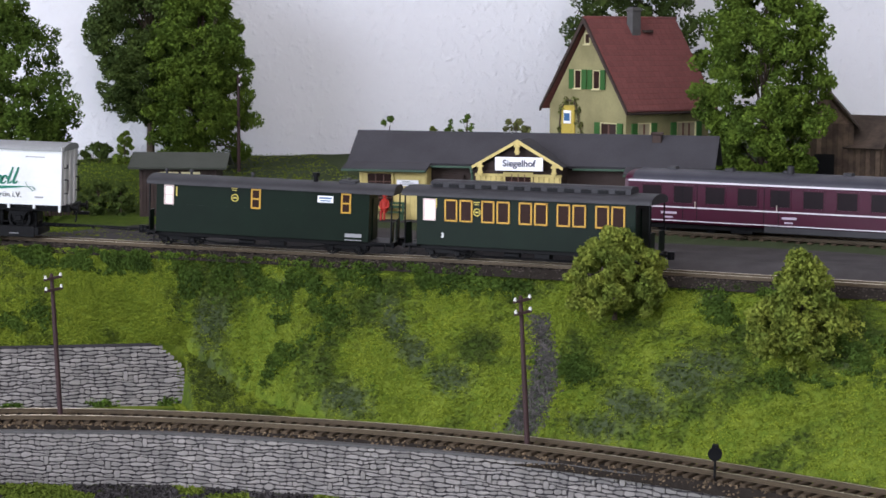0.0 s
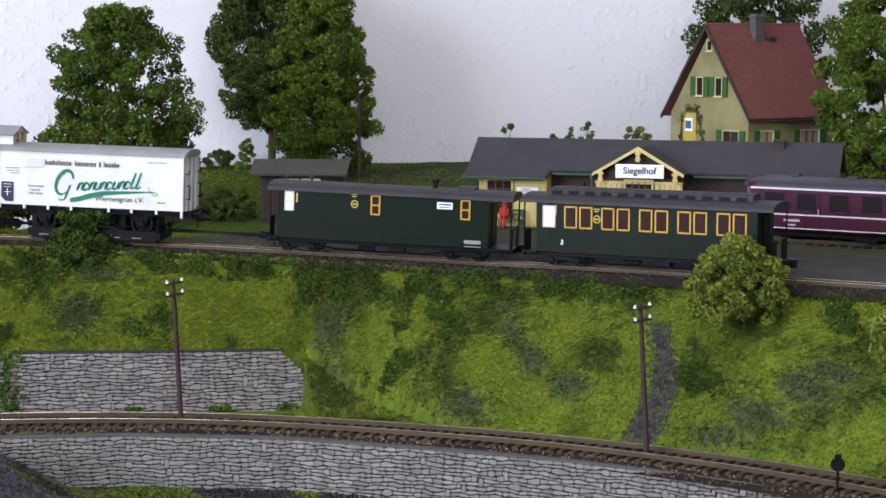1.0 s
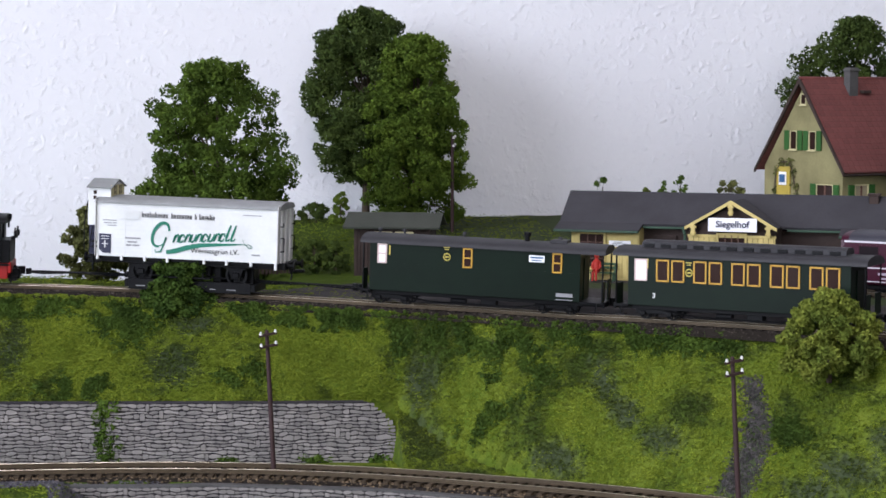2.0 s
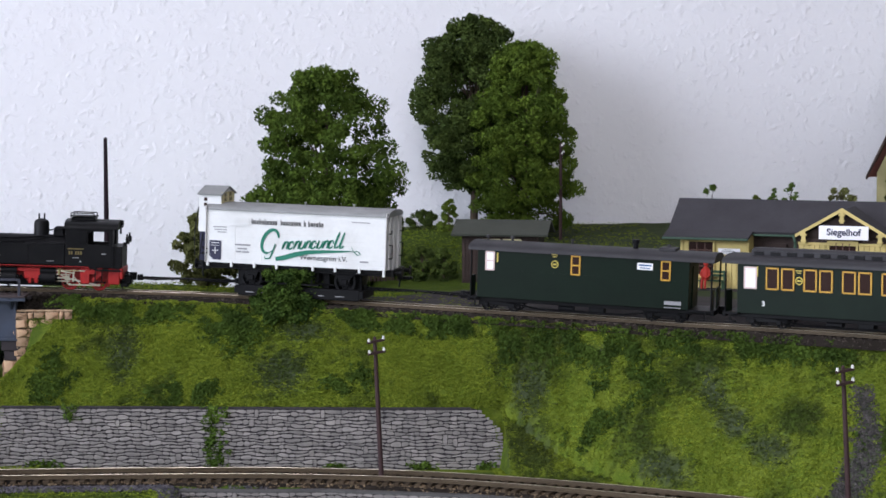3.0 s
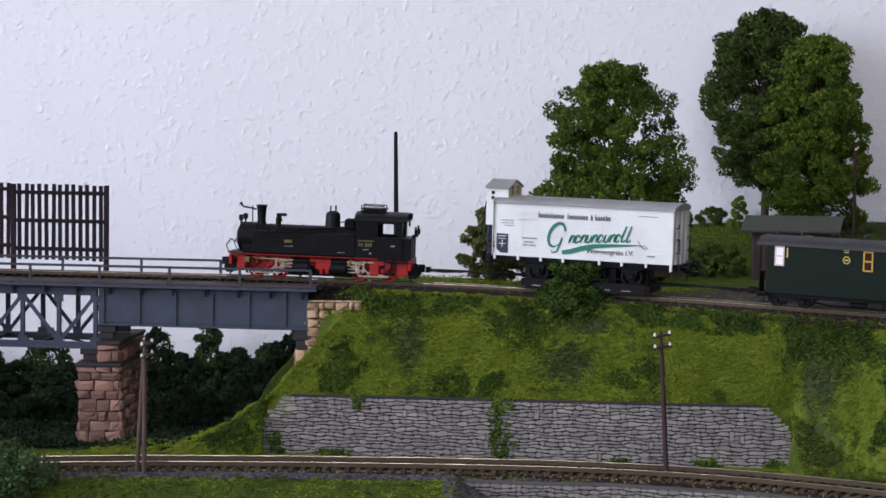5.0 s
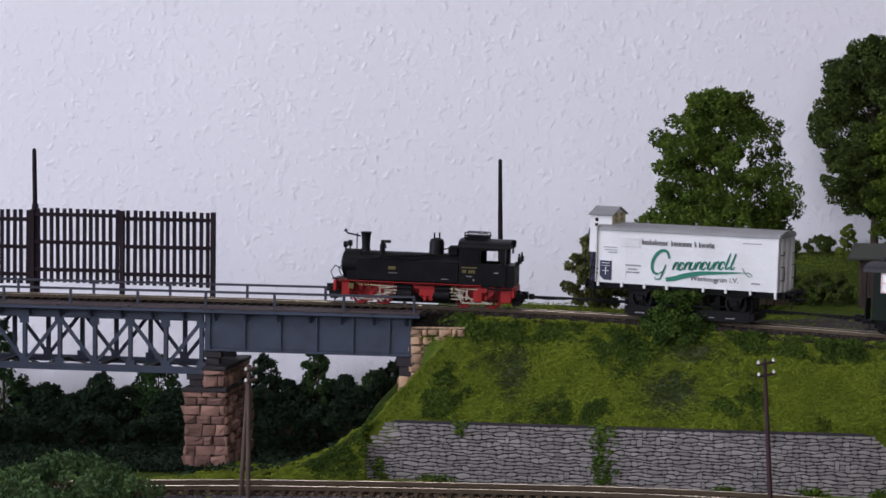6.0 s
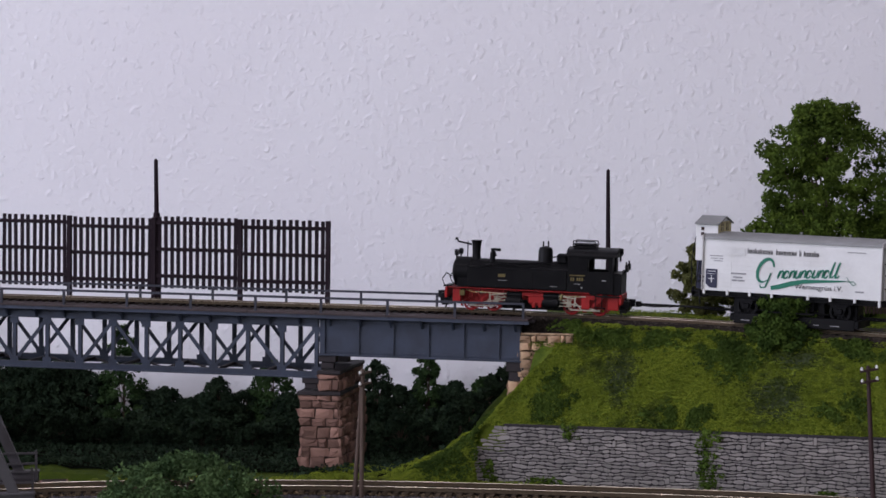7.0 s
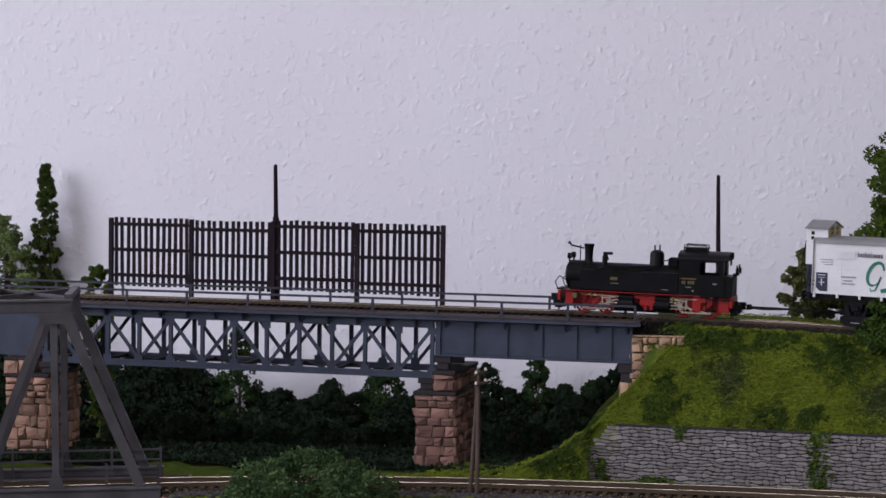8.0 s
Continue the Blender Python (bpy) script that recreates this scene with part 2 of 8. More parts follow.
M_GULLY = material("gully_grit", (0.115, 0.105, 0.1), 0.9, vary=0.25, grain=1200, bump=0.5, patch=300, second=(0.05, 0.047, 0.046), island=0.4, spec=0.15)
M_SHEDROOF = material("shed_roof", (0.045, 0.049, 0.038), 0.85, vary=0.15, grain=700, bump=0.25, patch=50)
M_RENDER = material("yellow_render", (0.262, 0.236, 0.112), 0.9, vary=0.16, grain=900, bump=0.3, patch=40, second=(0.185, 0.163, 0.078))
M_TILE = material("red_tile", (0.178, 0.054, 0.048), 0.85, vary=0.26, grain=800, bump=0.3, patch=26, second=(0.090, 0.044, 0.040), piece=0.09)
M_SHUTTER = material("green_shutter", (0.026, 0.095, 0.018), 0.6, vary=0.12, grain=600, bump=0.08)
M_WINWOOD = material("window_brown", (0.11, 0.055, 0.04), 0.6, vary=0.15, grain=600, bump=0.08)
M_YELLOW = material("yellow_door", (0.44, 0.33, 0.06), 0.55, vary=0.1, grain=600, bump=0.06)
M_BLUE = material("blue_enamel", (0.045, 0.12, 0.25), 0.4, vary=0.1, bump=0)
M_GUTTER = material("green_gutter", (0.035, 0.07, 0.045), 0.6, vary=0.1, grain=600, bump=0.05)
M_POLE = material("pole_brown", (0.042, 0.021, 0.021), 0.7, vary=0.2, grain=600, bump=0.12, patch=60)
M_POLEGREY = material("weathered_pole", (0.088, 0.06, 0.047), 0.8, vary=0.2, grain=600, bump=0.15, patch=60)
M_PORCELAIN = material("porcelain", (0.62, 0.61, 0.58), 0.25, vary=0.06, bump=0)
M_FENCE = material("fence_brown", (0.0145, 0.008, 0.0115), 0.75, vary=0.2, grain=600, bump=0.15, piece=0.2, spec=0.15)
M_BARK = material("bark", (0.075, 0.055, 0.038), 0.95, vary=0.3, grain=700, bump=0.5, patch=150)
M_FIGRED = material("red_coat", (0.4, 0.03, 0.02), 0.6, vary=0.12, grain=900, bump=0.1)
M_BENCH = material("bench_green", (0.03, 0.075, 0.035), 0.6, vary=0.15, grain=600, bump=0.08)
M_ROAD = material("yard_grey", (0.052, 0.047, 0.047), 0.95, vary=0.2, grain=900, bump=0.5, patch=60, second=(0.037, 0.033, 0.033), spec=0.15)
M_BARN = material("barn_boards", (0.060, 0.040, 0.029), 0.9, vary=0.4, grain=420, bump=0.5, patch=90, second=(0.125, 0.090, 0.062), piece=0.4)
M_BARKPALE = material("pale_timber", (0.16, 0.115, 0.075), 0.9, vary=0.2, grain=700, bump=0.3, patch=90)
M_BARNROOF = material("barn_roof", (0.088, 0.064, 0.048), 0.9, vary=0.35, grain=420, bump=0.5, patch=60, second=(0.045, 0.034, 0.026))
M_GLASS = material("window_glass", (0.02, 0.016, 0.018), 0.08, vary=0.1, bump=0, spec=0.25)
M_CURTAIN = material("curtain_pane", (0.3, 0.26, 0.17), 0.6, vary=0.1, bump=0.05)


def woodchip(m):
    """Coarse irregular chips under the white paint."""
    ns, link = m.node_tree.nodes, m.node_tree.links.new
    tc = ns.new("ShaderNodeTexCoord")
    warp, chips, fine = ns.new("ShaderNodeTexNoise"), ns.new("ShaderNodeTexVoronoi"), ns.new("ShaderNodeTexNoise")
    warp.inputs["Scale"].default_value, warp.inputs["Detail"].default_value = 120, 3
    chips.inputs["Scale"].default_value, chips.feature = 140, "SMOOTH_F1"
    chips.inputs["Randomness"].default_value = 1.0
    fine.inputs["Scale"].default_value, fine.inputs["Detail"].default_value = 190, 4
    add = ns.new("ShaderNodeVectorMath")
    add.operation = "MULTIPLY_ADD"
    add.inputs[1].default_value = (0.014, 0.014, 0.014)
    link(tc.outputs["Object"], add.inputs[2])
    link(warp.outputs["Color"], add.inputs[0])
    link(add.outputs[0], chips.inputs["Vector"])
    link(tc.outputs["Object"], warp.inputs["Vector"])
    link(tc.outputs["Object"], fine.inputs["Vector"])
    cut = ns.new("ShaderNodeMapRange")
    cut.inputs[1].default_value, cut.inputs[2].default_value, cut.inputs[3].default_value, cut.inputs[4].default_value = 0.05, 0.55, 1.0, 0.0
    link(chips.outputs["Distance"], cut.inputs[0])
    some = ns.new("ShaderNodeMapRange")
    some.inputs[1].default_value, some.inputs[2].default_value = 0.42, 0.62
    link(fine.outputs[0], some.inputs[0])
    mul = ns.new("ShaderNodeMath")
    mul.operation = "MULTIPLY"
    link(cut.outputs[0], mul.inputs[0])
    link(some.outputs[0], mul.inputs[1])
    tot = ns.new("ShaderNodeMath")
    tot.operation = "MULTIPLY_ADD"
    tot.inputs[1].default_value = 0.35
    link(fine.outputs[0], tot.inputs[0])
    link(mul.outputs[0], tot.inputs[2])
    b = ns.new("ShaderNodeBump")
    b.inputs["Strength"].default_value, b.inputs["Distance"].default_value = 0.5, 0.0014
    link(tot.outputs[0], b.inputs["Height"])
    link(b.outputs[0], ns["Principled BSDF"].inputs["Normal"])


woodchip(M_PLASTER)


def foliage(name, light, dark, k=0.35):
    """Leaves or flock: two greens mixed by broad patches, each leaf a little different, some light through."""
    m = bpy.data.materials.new(name)
    m.use_nodes = True
    ns, link = m.node_tree.nodes, m.node_tree.links.new
    p = ns["Principled BSDF"]
    p.inputs["Roughness"].default_value = 0.85
    p.inputs["Specular IOR Level"].default_value = 0.08
    tc, no, geo = ns.new("ShaderNodeTexCoord"), ns.new("ShaderNodeTexNoise"), ns.new("ShaderNodeNewGeometry")
    no.inputs["Scale"].default_value, no.inputs["Detail"].default_value = 70, 3
    link(tc.outputs["Object"], no.inputs["Vector"])
    mr = ns.new("ShaderNodeMapRange")
    mr.inputs[1].default_value, mr.inputs[2].default_value = 0.36, 0.66
    link(no.outputs[0], mr.inputs[0])
    half = ns.new("ShaderNodeMath")
    half.operation = "MULTIPLY_ADD"
    half.inputs[1].default_value, half.inputs[2].default_value, half.use_clamp = 0.6, -0.3, True
    mixf = ns.new("ShaderNodeMath")
    mixf.operation, mixf.use_clamp = "ADD", True
    link(geo.outputs["Random Per Island"], half.inputs[0])
    link(mr.outputs[0], mixf.inputs[0])
    link(half.outputs[0], mixf.inputs[1])
    mix = ns.new("ShaderNodeMix")
    mix.data_type = "RGBA"
    mix.inputs["A"].default_value, mix.inputs["B"].default_value = (*light, 1), (*dark, 1)
    link(mixf.outputs[0], mix.inputs["Factor"])
    hsv, val = ns.new("ShaderNodeHueSaturation"), ns.new("ShaderNodeMath")
    val.operation = "MULTIPLY_ADD"
    val.inputs[1].default_value, val.inputs[2].default_value = 2 * k, 1 - k
    link(geo.outputs["Random Per Island"], val.inputs[0])
    link(val.outputs[0], hsv.inputs["Value"])
    link(mix.outputs["Result"], hsv.inputs["Color"])
    link(hsv.outputs[0], p.inputs["Base Color"])
    return m


F_TREE = foliage("leaf_mid", (0.084, 0.130, 0.018), (0.040, 0.068, 0.011))
F_TREEDARK = foliage("leaf_dark", (0.064, 0.092, 0.020), (0.034, 0.053, 0.014))
F_TREELIGHT = foliage("leaf_light", (0.135, 0.188, 0.028), (0.068, 0.104, 0.016))
F_TREEFRESH = foliage("leaf_fresh", (0.108, 0.160, 0.021), (0.056, 0.092, 0.014))
F_BUSHYEL = foliage("leaf_yellow", (0.19, 0.215, 0.035), (0.085, 0.115, 0.02))
F_OLIVE = foliage("leaf_olive", (0.145, 0.150, 0.050), (0.075, 0.084, 0.028))
F_SHRUB = foliage("leaf_shrub", (0.082, 0.130, 0.020), (0.046, 0.080, 0.014))
# dark valley leaves, with the shade behind the bridge mixed into the greens
F_DEEP = foliage("leaf_deep_shade", (0.027, 0.046, 0.024), (0.012, 0.023, 0.013))
F_BUSH = foliage("leaf_bush", (0.062, 0.102, 0.017), (0.026, 0.050, 0.010))
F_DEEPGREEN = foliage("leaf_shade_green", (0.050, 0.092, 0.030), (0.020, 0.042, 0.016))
# light green leaves, paled further to imitate hazy glare by the wall
F_PALEHAZE = foliage("leaf_pale_haze", (0.190, 0.265, 0.085), (0.105, 0.155, 0.050))
F_FRONT = foliage("leaf_front", (0.075, 0.125, 0.045), (0.032, 0.062, 0.024))
F_GRASS = foliage("flock_bright", (0.196, 0.244, 0.026), (0.142, 0.188, 0.020), 0.1)
F_GRASSMID = foliage("flock_mid", (0.112, 0.143, 0.021), (0.082, 0.113, 0.017), 0.1)
F_GRASSDARK = foliage("flock_dark", (0.060, 0.080, 0.019), (0.042, 0.062, 0.014), 0.1)
F_WEED = foliage("leaf_weed", (0.064, 0.104, 0.016), (0.031, 0.055, 0.010), 0.22)

# ---- the lie of the land (millimetres) ----
XS = np.arange(-900.0, 1000.0, 4.0)


def smooth_line(xs, ys, width=26.0):
    y = np.interp(XS, xs, ys)
    lo, hi = (ys[1] - ys[0]) / (xs[1] - xs[0]), (ys[-1] - ys[-2]) / (xs[-1] - xs[-2])
    y = np.where(XS < xs[0], ys[0] + (XS - xs[0]) * lo, np.where(XS > xs[-1], ys[-1] + (XS - xs[-1]) * hi, y))
    k = np.exp(-0.5 * (np.arange(-24, 25) * 4.0 / width) ** 2)
    pad = np.concatenate([y[0] + lo * 4.0 * np.arange(-24, 0), y, y[-1] + hi * 4.0 * np.arange(1, 25)])
    return np.convolve(pad, k / k.sum(), "valid")


UPPER_NEAR = smooth_line((-700, -383, -200, -115, -60, -17, 3, 39, 102, 157, 232, 285, 332, 374, 424, 520, 700),
                         (105, 88, 76, 68, 63.5, 60, 58, 51, 26, 0, -32, -67, -108, -147, -192, -280, -450))
LOWER_FAR = smooth_line((-700, -301, -184, -78, 36, 69, 122, 172, 263, 308, 345, 375, 440, 600),
                        (-150, -24, -10, -13, -23, -30, -45.5, -71, -131, -175, -215, -262, -365, -640))


def slope_of(line):
    return np.gradient(line, XS)


UPPER = UPPER_NEAR + 4.5 * np.sqrt(1 + slope_of(UPPER_NEAR) ** 2)
LOWER = LOWER_FAR - 8.25 * np.sqrt(1 + slope_of(LOWER_FAR) ** 2)


def yu(x):
    return np.interp(x, XS, UPPER)


def yl(x):
    return np.interp(x, XS, LOWER)


def zu(x):
    """Height of the upper rails; they fall to the right."""
    return np.interp(x, (-700, -120, 250), (90.4, 80.0, 67.0))


ZL = -4.0
WALL_X0, WALL_X1, WALL_TOP = -107.0, 160.0, 22.5


def yw(x):
    """Line of the retaining wall behind the lower track."""
    return np.interp(x, (-140, -101, -16, 97, 160, 200), (17, 14.6, 1.2, -17.8, -26, -34))


def front_edge(x):
    """Line of the retaining wall in front of the lower track."""
    return np.interp(x, (-120, -2, 34, 67, 142, 213, 254, 298, 341, 460), (-44, -54, -60, -63, -88, -133, -163, -201, -252, -430))


def wobble(x, y, s, seed=0.0):
    return np.array([noise.noise((a / s + seed, b / s, seed * 1.7)) for a, b in zip(np.ravel(x), np.ravel(y))]).reshape(np.shape(x))


def ground_z(x, y, rough=True):
    """Height of the land."""
    x, y = np.broadcast_arrays(np.asarray(x, float), np.asarray(y, float))
    u, l = yu(x), yl(x)
    top = zu(x) - 5.0
    base = np.where((x > WALL_X0) & (x < WALL_X1), WALL_TOP - 1.0, -8.0)
    ys = np.where((x > WALL_X0) & (x < WALL_X1), yw(x) + 4.0, l + 21.0)
    soft = np.clip((x - WALL_X1) / 60.0, 0, 1)
    ys = np.where(x >= WALL_X1, (yw(x) + 4.0) * (1 - soft) + (l + 21.0) * soft, ys)
    base = np.where(x >= WALL_X1, (WALL_TOP - 1.0) * (1 - soft) ** 2 - 8.0 * (1 - (1 - soft) ** 2), base)
    ye = u - 13.0
    k = np.clip((y - ys) / np.maximum(ye - ys, 5.0), 0, 1)
    z = base + (top - base) * (k ** 0.9)
    foot = np.where(x >= WALL_X1, np.clip((y - l - 20.0) / np.maximum(ys - l - 20.0, 1.0), 0, 1), 0.0)
    z = np.where(y < ys, -8.0 + (base + 8.0) * foot, z)
    # the flank of the bank down to the valley
    flank = np.interp(x, (-260, -170, -148, -128, -107.5, -92.5, -60, 140), (-55, -12.5, -6.5, 3.6, 17.8, 33.2, 66.0, 262))
    back = np.clip((y - 45.0) / 14.0, 0, 1)
    flank = flank * (1 - back) + np.where(x > -82, 200.0, -10.0) * back
    cut = np.clip((y - 125.0) / 30.0, 0, 1)
    flank = flank * (1 - cut) + (75.0 + (x + 60) * 1.15) * cut
    z = np.minimum(z, np.maximum(flank, -9.0 - 0.10 * np.clip(y - 60, 0, 400)))
    # land rising behind the station, and the knoll of the farm house
    rise = np.clip((y - 190.0) / 260.0, 0, 1) * np.clip((x - 95) / 50.0, 0, 1)
    z = z + np.where(x > -60, 16.0 * rise, 0)
    z = z - np.where(x > -82, np.clip(y - u - 95.0, 0, 200) * 0.30 * np.clip((125.0 - x) / 40.0, 0, 1), 0)
    level = np.clip((x - 130.0) / 60.0, 0, 1) * np.clip((y - u - 18) / 22.0, 0, 1)
    z = np.where(x > 100, z * (1 - level) + np.maximum(z, 68.0 + 16.0 * rise) * level, z)
    knoll = np.clip((x - 375.0) / 45.0, 0, 1) * np.clip((y - 165.0) / 55.0, 0, 1)
    z = z * (1 - knoll) + np.maximum(z, 97.0) * knoll
    # in front of the lower track
    f = front_edge(x)
    wallside = np.clip((x + 8.0) / 50.0, 0, 1)
    drop = -9.0 - np.clip((f + 7 - y) / 4.0, 0, 1) * 25.5 - np.clip(f - y, 0, 300) * 0.05
    lawn = -9.5 + 1.5 * np.clip((f + 12 - y) / 10.0, 0, 1) - np.clip(f - 20 - y, 0, 300) * 0.18
    z = np.where(y < f + 12, drop * wallside + lawn * (1 - wallside), z)
    river = np.clip((-318.0 - x) / 16.0, 0, 1) * np.clip((22 - y) / 12.0, 0, 1)
    z = z - 34.0 * river
    if rough:
        bank = (np.clip(k * 8, 0, 1) * np.clip((1 - k) * 6, 0, 1))
        z = z + bank * (3.0 * wobble(x, y, 30.0) + 1.3 * wobble(x, y, 9.0, 3.0)) + (z < 60) * (y > l + 24) * 0.5 * wobble(x, y, 12.0, 5.0)
        z = z + 0.8 * wobble(x, y, 14.0, 7.0) * (y > u + 60)
    return z


def zg(x, y):
    return float(ground_z(np.array([x]), np.array([y]))[0])


# ---- the room ----
WALL_Y = 470.0
X0, X1, Y0, Z0, Z1 = -2200.0, 2600.0, -3450.0, -1000.0, 1450.0


def slab(name, geo, mat, label, category):
    return tagged(new(name, geo.mesh(name, mat)), label, category, kind="structure")


slab("wall_north", Geo().box(X0 - 100, X1 + 100, WALL_Y, WALL_Y + 100, Z0, Z1), M_PLASTER, "white painted woodchip wallpaper wall behind the layout", "wall")
# the left wall has a window opening, the rear wall one for the added fill
g = Geo().box(X0 - 100, X0, Y0, -2350, Z0, Z1).box(X0 - 100, X0, -350, WALL_Y, Z0, Z1).box(X0 - 100, X0, -2350, -350, Z0, 120).box(X0 - 100, X0, -2350, -350, 1380, Z1)
slab("wall_west", g, M_CEIL, "plain white room wall out of view with an opening for a light", "wall")
slab("wall_east", Geo().box(X1, X1 + 100, Y0, WALL_Y, Z0, Z1), M_CEIL, "plain white room wall", "wall")
g = Geo().box(X0 - 100, -550, Y0 - 100, Y0, Z0, Z1).box(950, X1 + 100, Y0 - 100, Y0, Z0, Z1).box(-550, 950, Y0 - 100, Y0, Z0, 120).box(-550, 950, Y0 - 100, Y0, 1380, Z1)
slab("wall_south", g, M_CEIL, "plain white room wall out of view with an opening for a light", "wall")
slab("ceiling", Geo().box(X0 - 100, X1 + 100, Y0 - 100, WALL_Y + 100, Z1, Z1 + 100), M_CEIL, "plain white room ceiling", "ceiling")
slab("floor", Geo().box(X0 - 100, X1 + 100, Y0 - 100, WALL_Y + 100, Z0 - 60, Z0), M_FLOOR, "dark carpeted room floor", "floor")
slab("baseboard_frame", Geo().box(-880, 980, -520, WALL_Y - 6, -160, -128, 2), M_BOARD, "fibreboard deck carrying the model landscape", "board")

for lx in (-840, 940):
    for ly in (-480, 425):
        slab("deck_leg", Geo().box(lx - 35, lx + 35, ly - 35, ly + 35, Z0, -160.5, 3), M_BOARD, "square timber leg under the layout deck", "leg")

# ---- the ground sheet ----
gx, gy = np.arange(-870.0, 970.0, 4.0), np.arange(-510.0, WALL_Y - 1.0, 4.0)
GX, GY = np.meshgrid(gx, gy)
GZ = ground_z(GX, GY)
nxg = len(gx)
gv = np.stack([GX.ravel(), GY.ravel(), GZ.ravel()], -1)
gf = [(j * nxg + i, j * nxg + i + 1, (j + 1) * nxg + i + 1, (j + 1) * nxg + i) for j in range(len(gy) - 1) for i in range(nxg - 1)]


def ground_material():
    """Flocked earth: bright and dark green by broad patches, worn grey-green places, fine grain."""
    m = material("ground_cover", (0.120, 0.155, 0.020), 0.95, vary=0.3, grain=1100, bump=1.0, patch=120, second=(0.078, 0.118, 0.014), spec=0.05)
    ns, link = m.node_tree.nodes, m.node_tree.links.new
    p = ns["Principled BSDF"]
    last = p.inputs["Base Color"].links[0].from_socket
    for name, colour in (("flock_tone", (0.048, 0.075, 0.012, 1)), ("worn", (0.048, 0.062, 0.030, 1))):
        at, tc, no, mr, mix = (ns.new("ShaderNode" + k) for k in ("Attribute", "TexCoord", "TexNoise", "MapRange", "Mix"))
        at.attribute_name = name
        no.inputs["Scale"].default_value, no.inputs["Detail"].default_value = 260, 4
        link(tc.outputs["Object"], no.inputs["Vector"])
        add = ns.new("ShaderNodeMath")
        add.operation = "ADD"
        link(at.outputs["Fac"], add.inputs[0])
        link(no.outputs[0], add.inputs[1])
        mr.inputs[1].default_value, mr.inputs[2].default_value = 0.7, 1.3
        link(add.outputs[0], mr.inputs[0])
        link(mr.outputs[0], mix.inputs["Factor"])
        mix.data_type = "RGBA"
        link(last, mix.inputs["A"])
        mix.inputs["B"].default_value = colour
        last = mix.outputs["Result"]
    link(last, p.inputs["Base Color"])
    return m


M_GROUND = ground_material()
ground = tagged(new("ground", raw_mesh("ground", gv, gf, M_GROUND, True)), "sculpted model landscape with mossy green embankment and valley", "ground", kind="structure")

# near-black sheet over the valley floor, its shade put into the colour
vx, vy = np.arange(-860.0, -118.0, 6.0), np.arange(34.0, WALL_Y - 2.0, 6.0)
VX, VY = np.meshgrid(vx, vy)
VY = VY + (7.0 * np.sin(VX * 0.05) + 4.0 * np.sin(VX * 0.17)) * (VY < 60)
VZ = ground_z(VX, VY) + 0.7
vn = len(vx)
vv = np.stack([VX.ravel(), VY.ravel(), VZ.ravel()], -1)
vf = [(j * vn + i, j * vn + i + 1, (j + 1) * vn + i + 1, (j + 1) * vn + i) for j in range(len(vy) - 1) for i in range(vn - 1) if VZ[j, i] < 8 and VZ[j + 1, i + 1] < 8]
M_VALLEYSHADE = material("valley_shade", (0.008, 0.011, 0.006), 0.95, vary=0.3, grain=700, bump=0.6, patch=40, second=(0.006, 0.007, 0.005), spec=0.0)
tagged(new("valley_shade_sheet", raw_mesh("valley_shade_sheet", vv, vf, M_VALLEYSHADE, True)), "near-black sheet on the valley floor with shade put into its colour", "ground", kind="structure")


# ---- sweeps along a track ----
def line_points(fn, zfn, x0, x1, off=0.0, dz=0.0, step=6.0):
    xs = np.arange(x0, x1 + step * 0.5, step)
    s = (fn(xs + 2) - fn(xs - 2)) / 4.0
    n = np.sqrt(1 + s * s)
    return np.stack([xs - s / n * off, fn(xs) + off / n, zfn(xs) + dz], -1)


def sweep(geo, pts, profile):
    """profile: outline of (across, up), closed."""
    pts = np.asarray(pts)
    d = np.gradient(pts, axis=0)
    d[:, 2] = 0
    d /= np.linalg.norm(d, axis=1)[:, None]
    nrm = np.stack([-d[:, 1], d[:, 0], 0 * d[:, 0]], -1)
    n = len(profile)
    v = [tuple(p + q * a + np.array((0, 0, b))) for p, q in zip(pts, nrm) for a, b in profile]
    f = [(i * n + k, i * n + (k + 1) % n, (i + 1) * n + (k + 1) % n, (i + 1) * n + k) for i in range(len(pts) - 1) for k in range(n)]
    f += [tuple(range(n))[::-1], tuple(range((len(pts) - 1) * n, len(pts) * n))]
    return geo.add(v, f)


def rail_profile(h, w):
    return [(-w, -h), (w, -h), (w, -h * 0.75), (w * 0.3, -h * 0.65), (w * 0.3, -h * 0.3), (w * 0.5, -h * 0.25), (w * 0.5, -0.12), (-w * 0.5, -0.12),
            (-w * 0.5, -h * 0.25), (-w * 0.3, -h * 0.3), (-w * 0.3, -h * 0.65), (-w, -h * 0.75)]


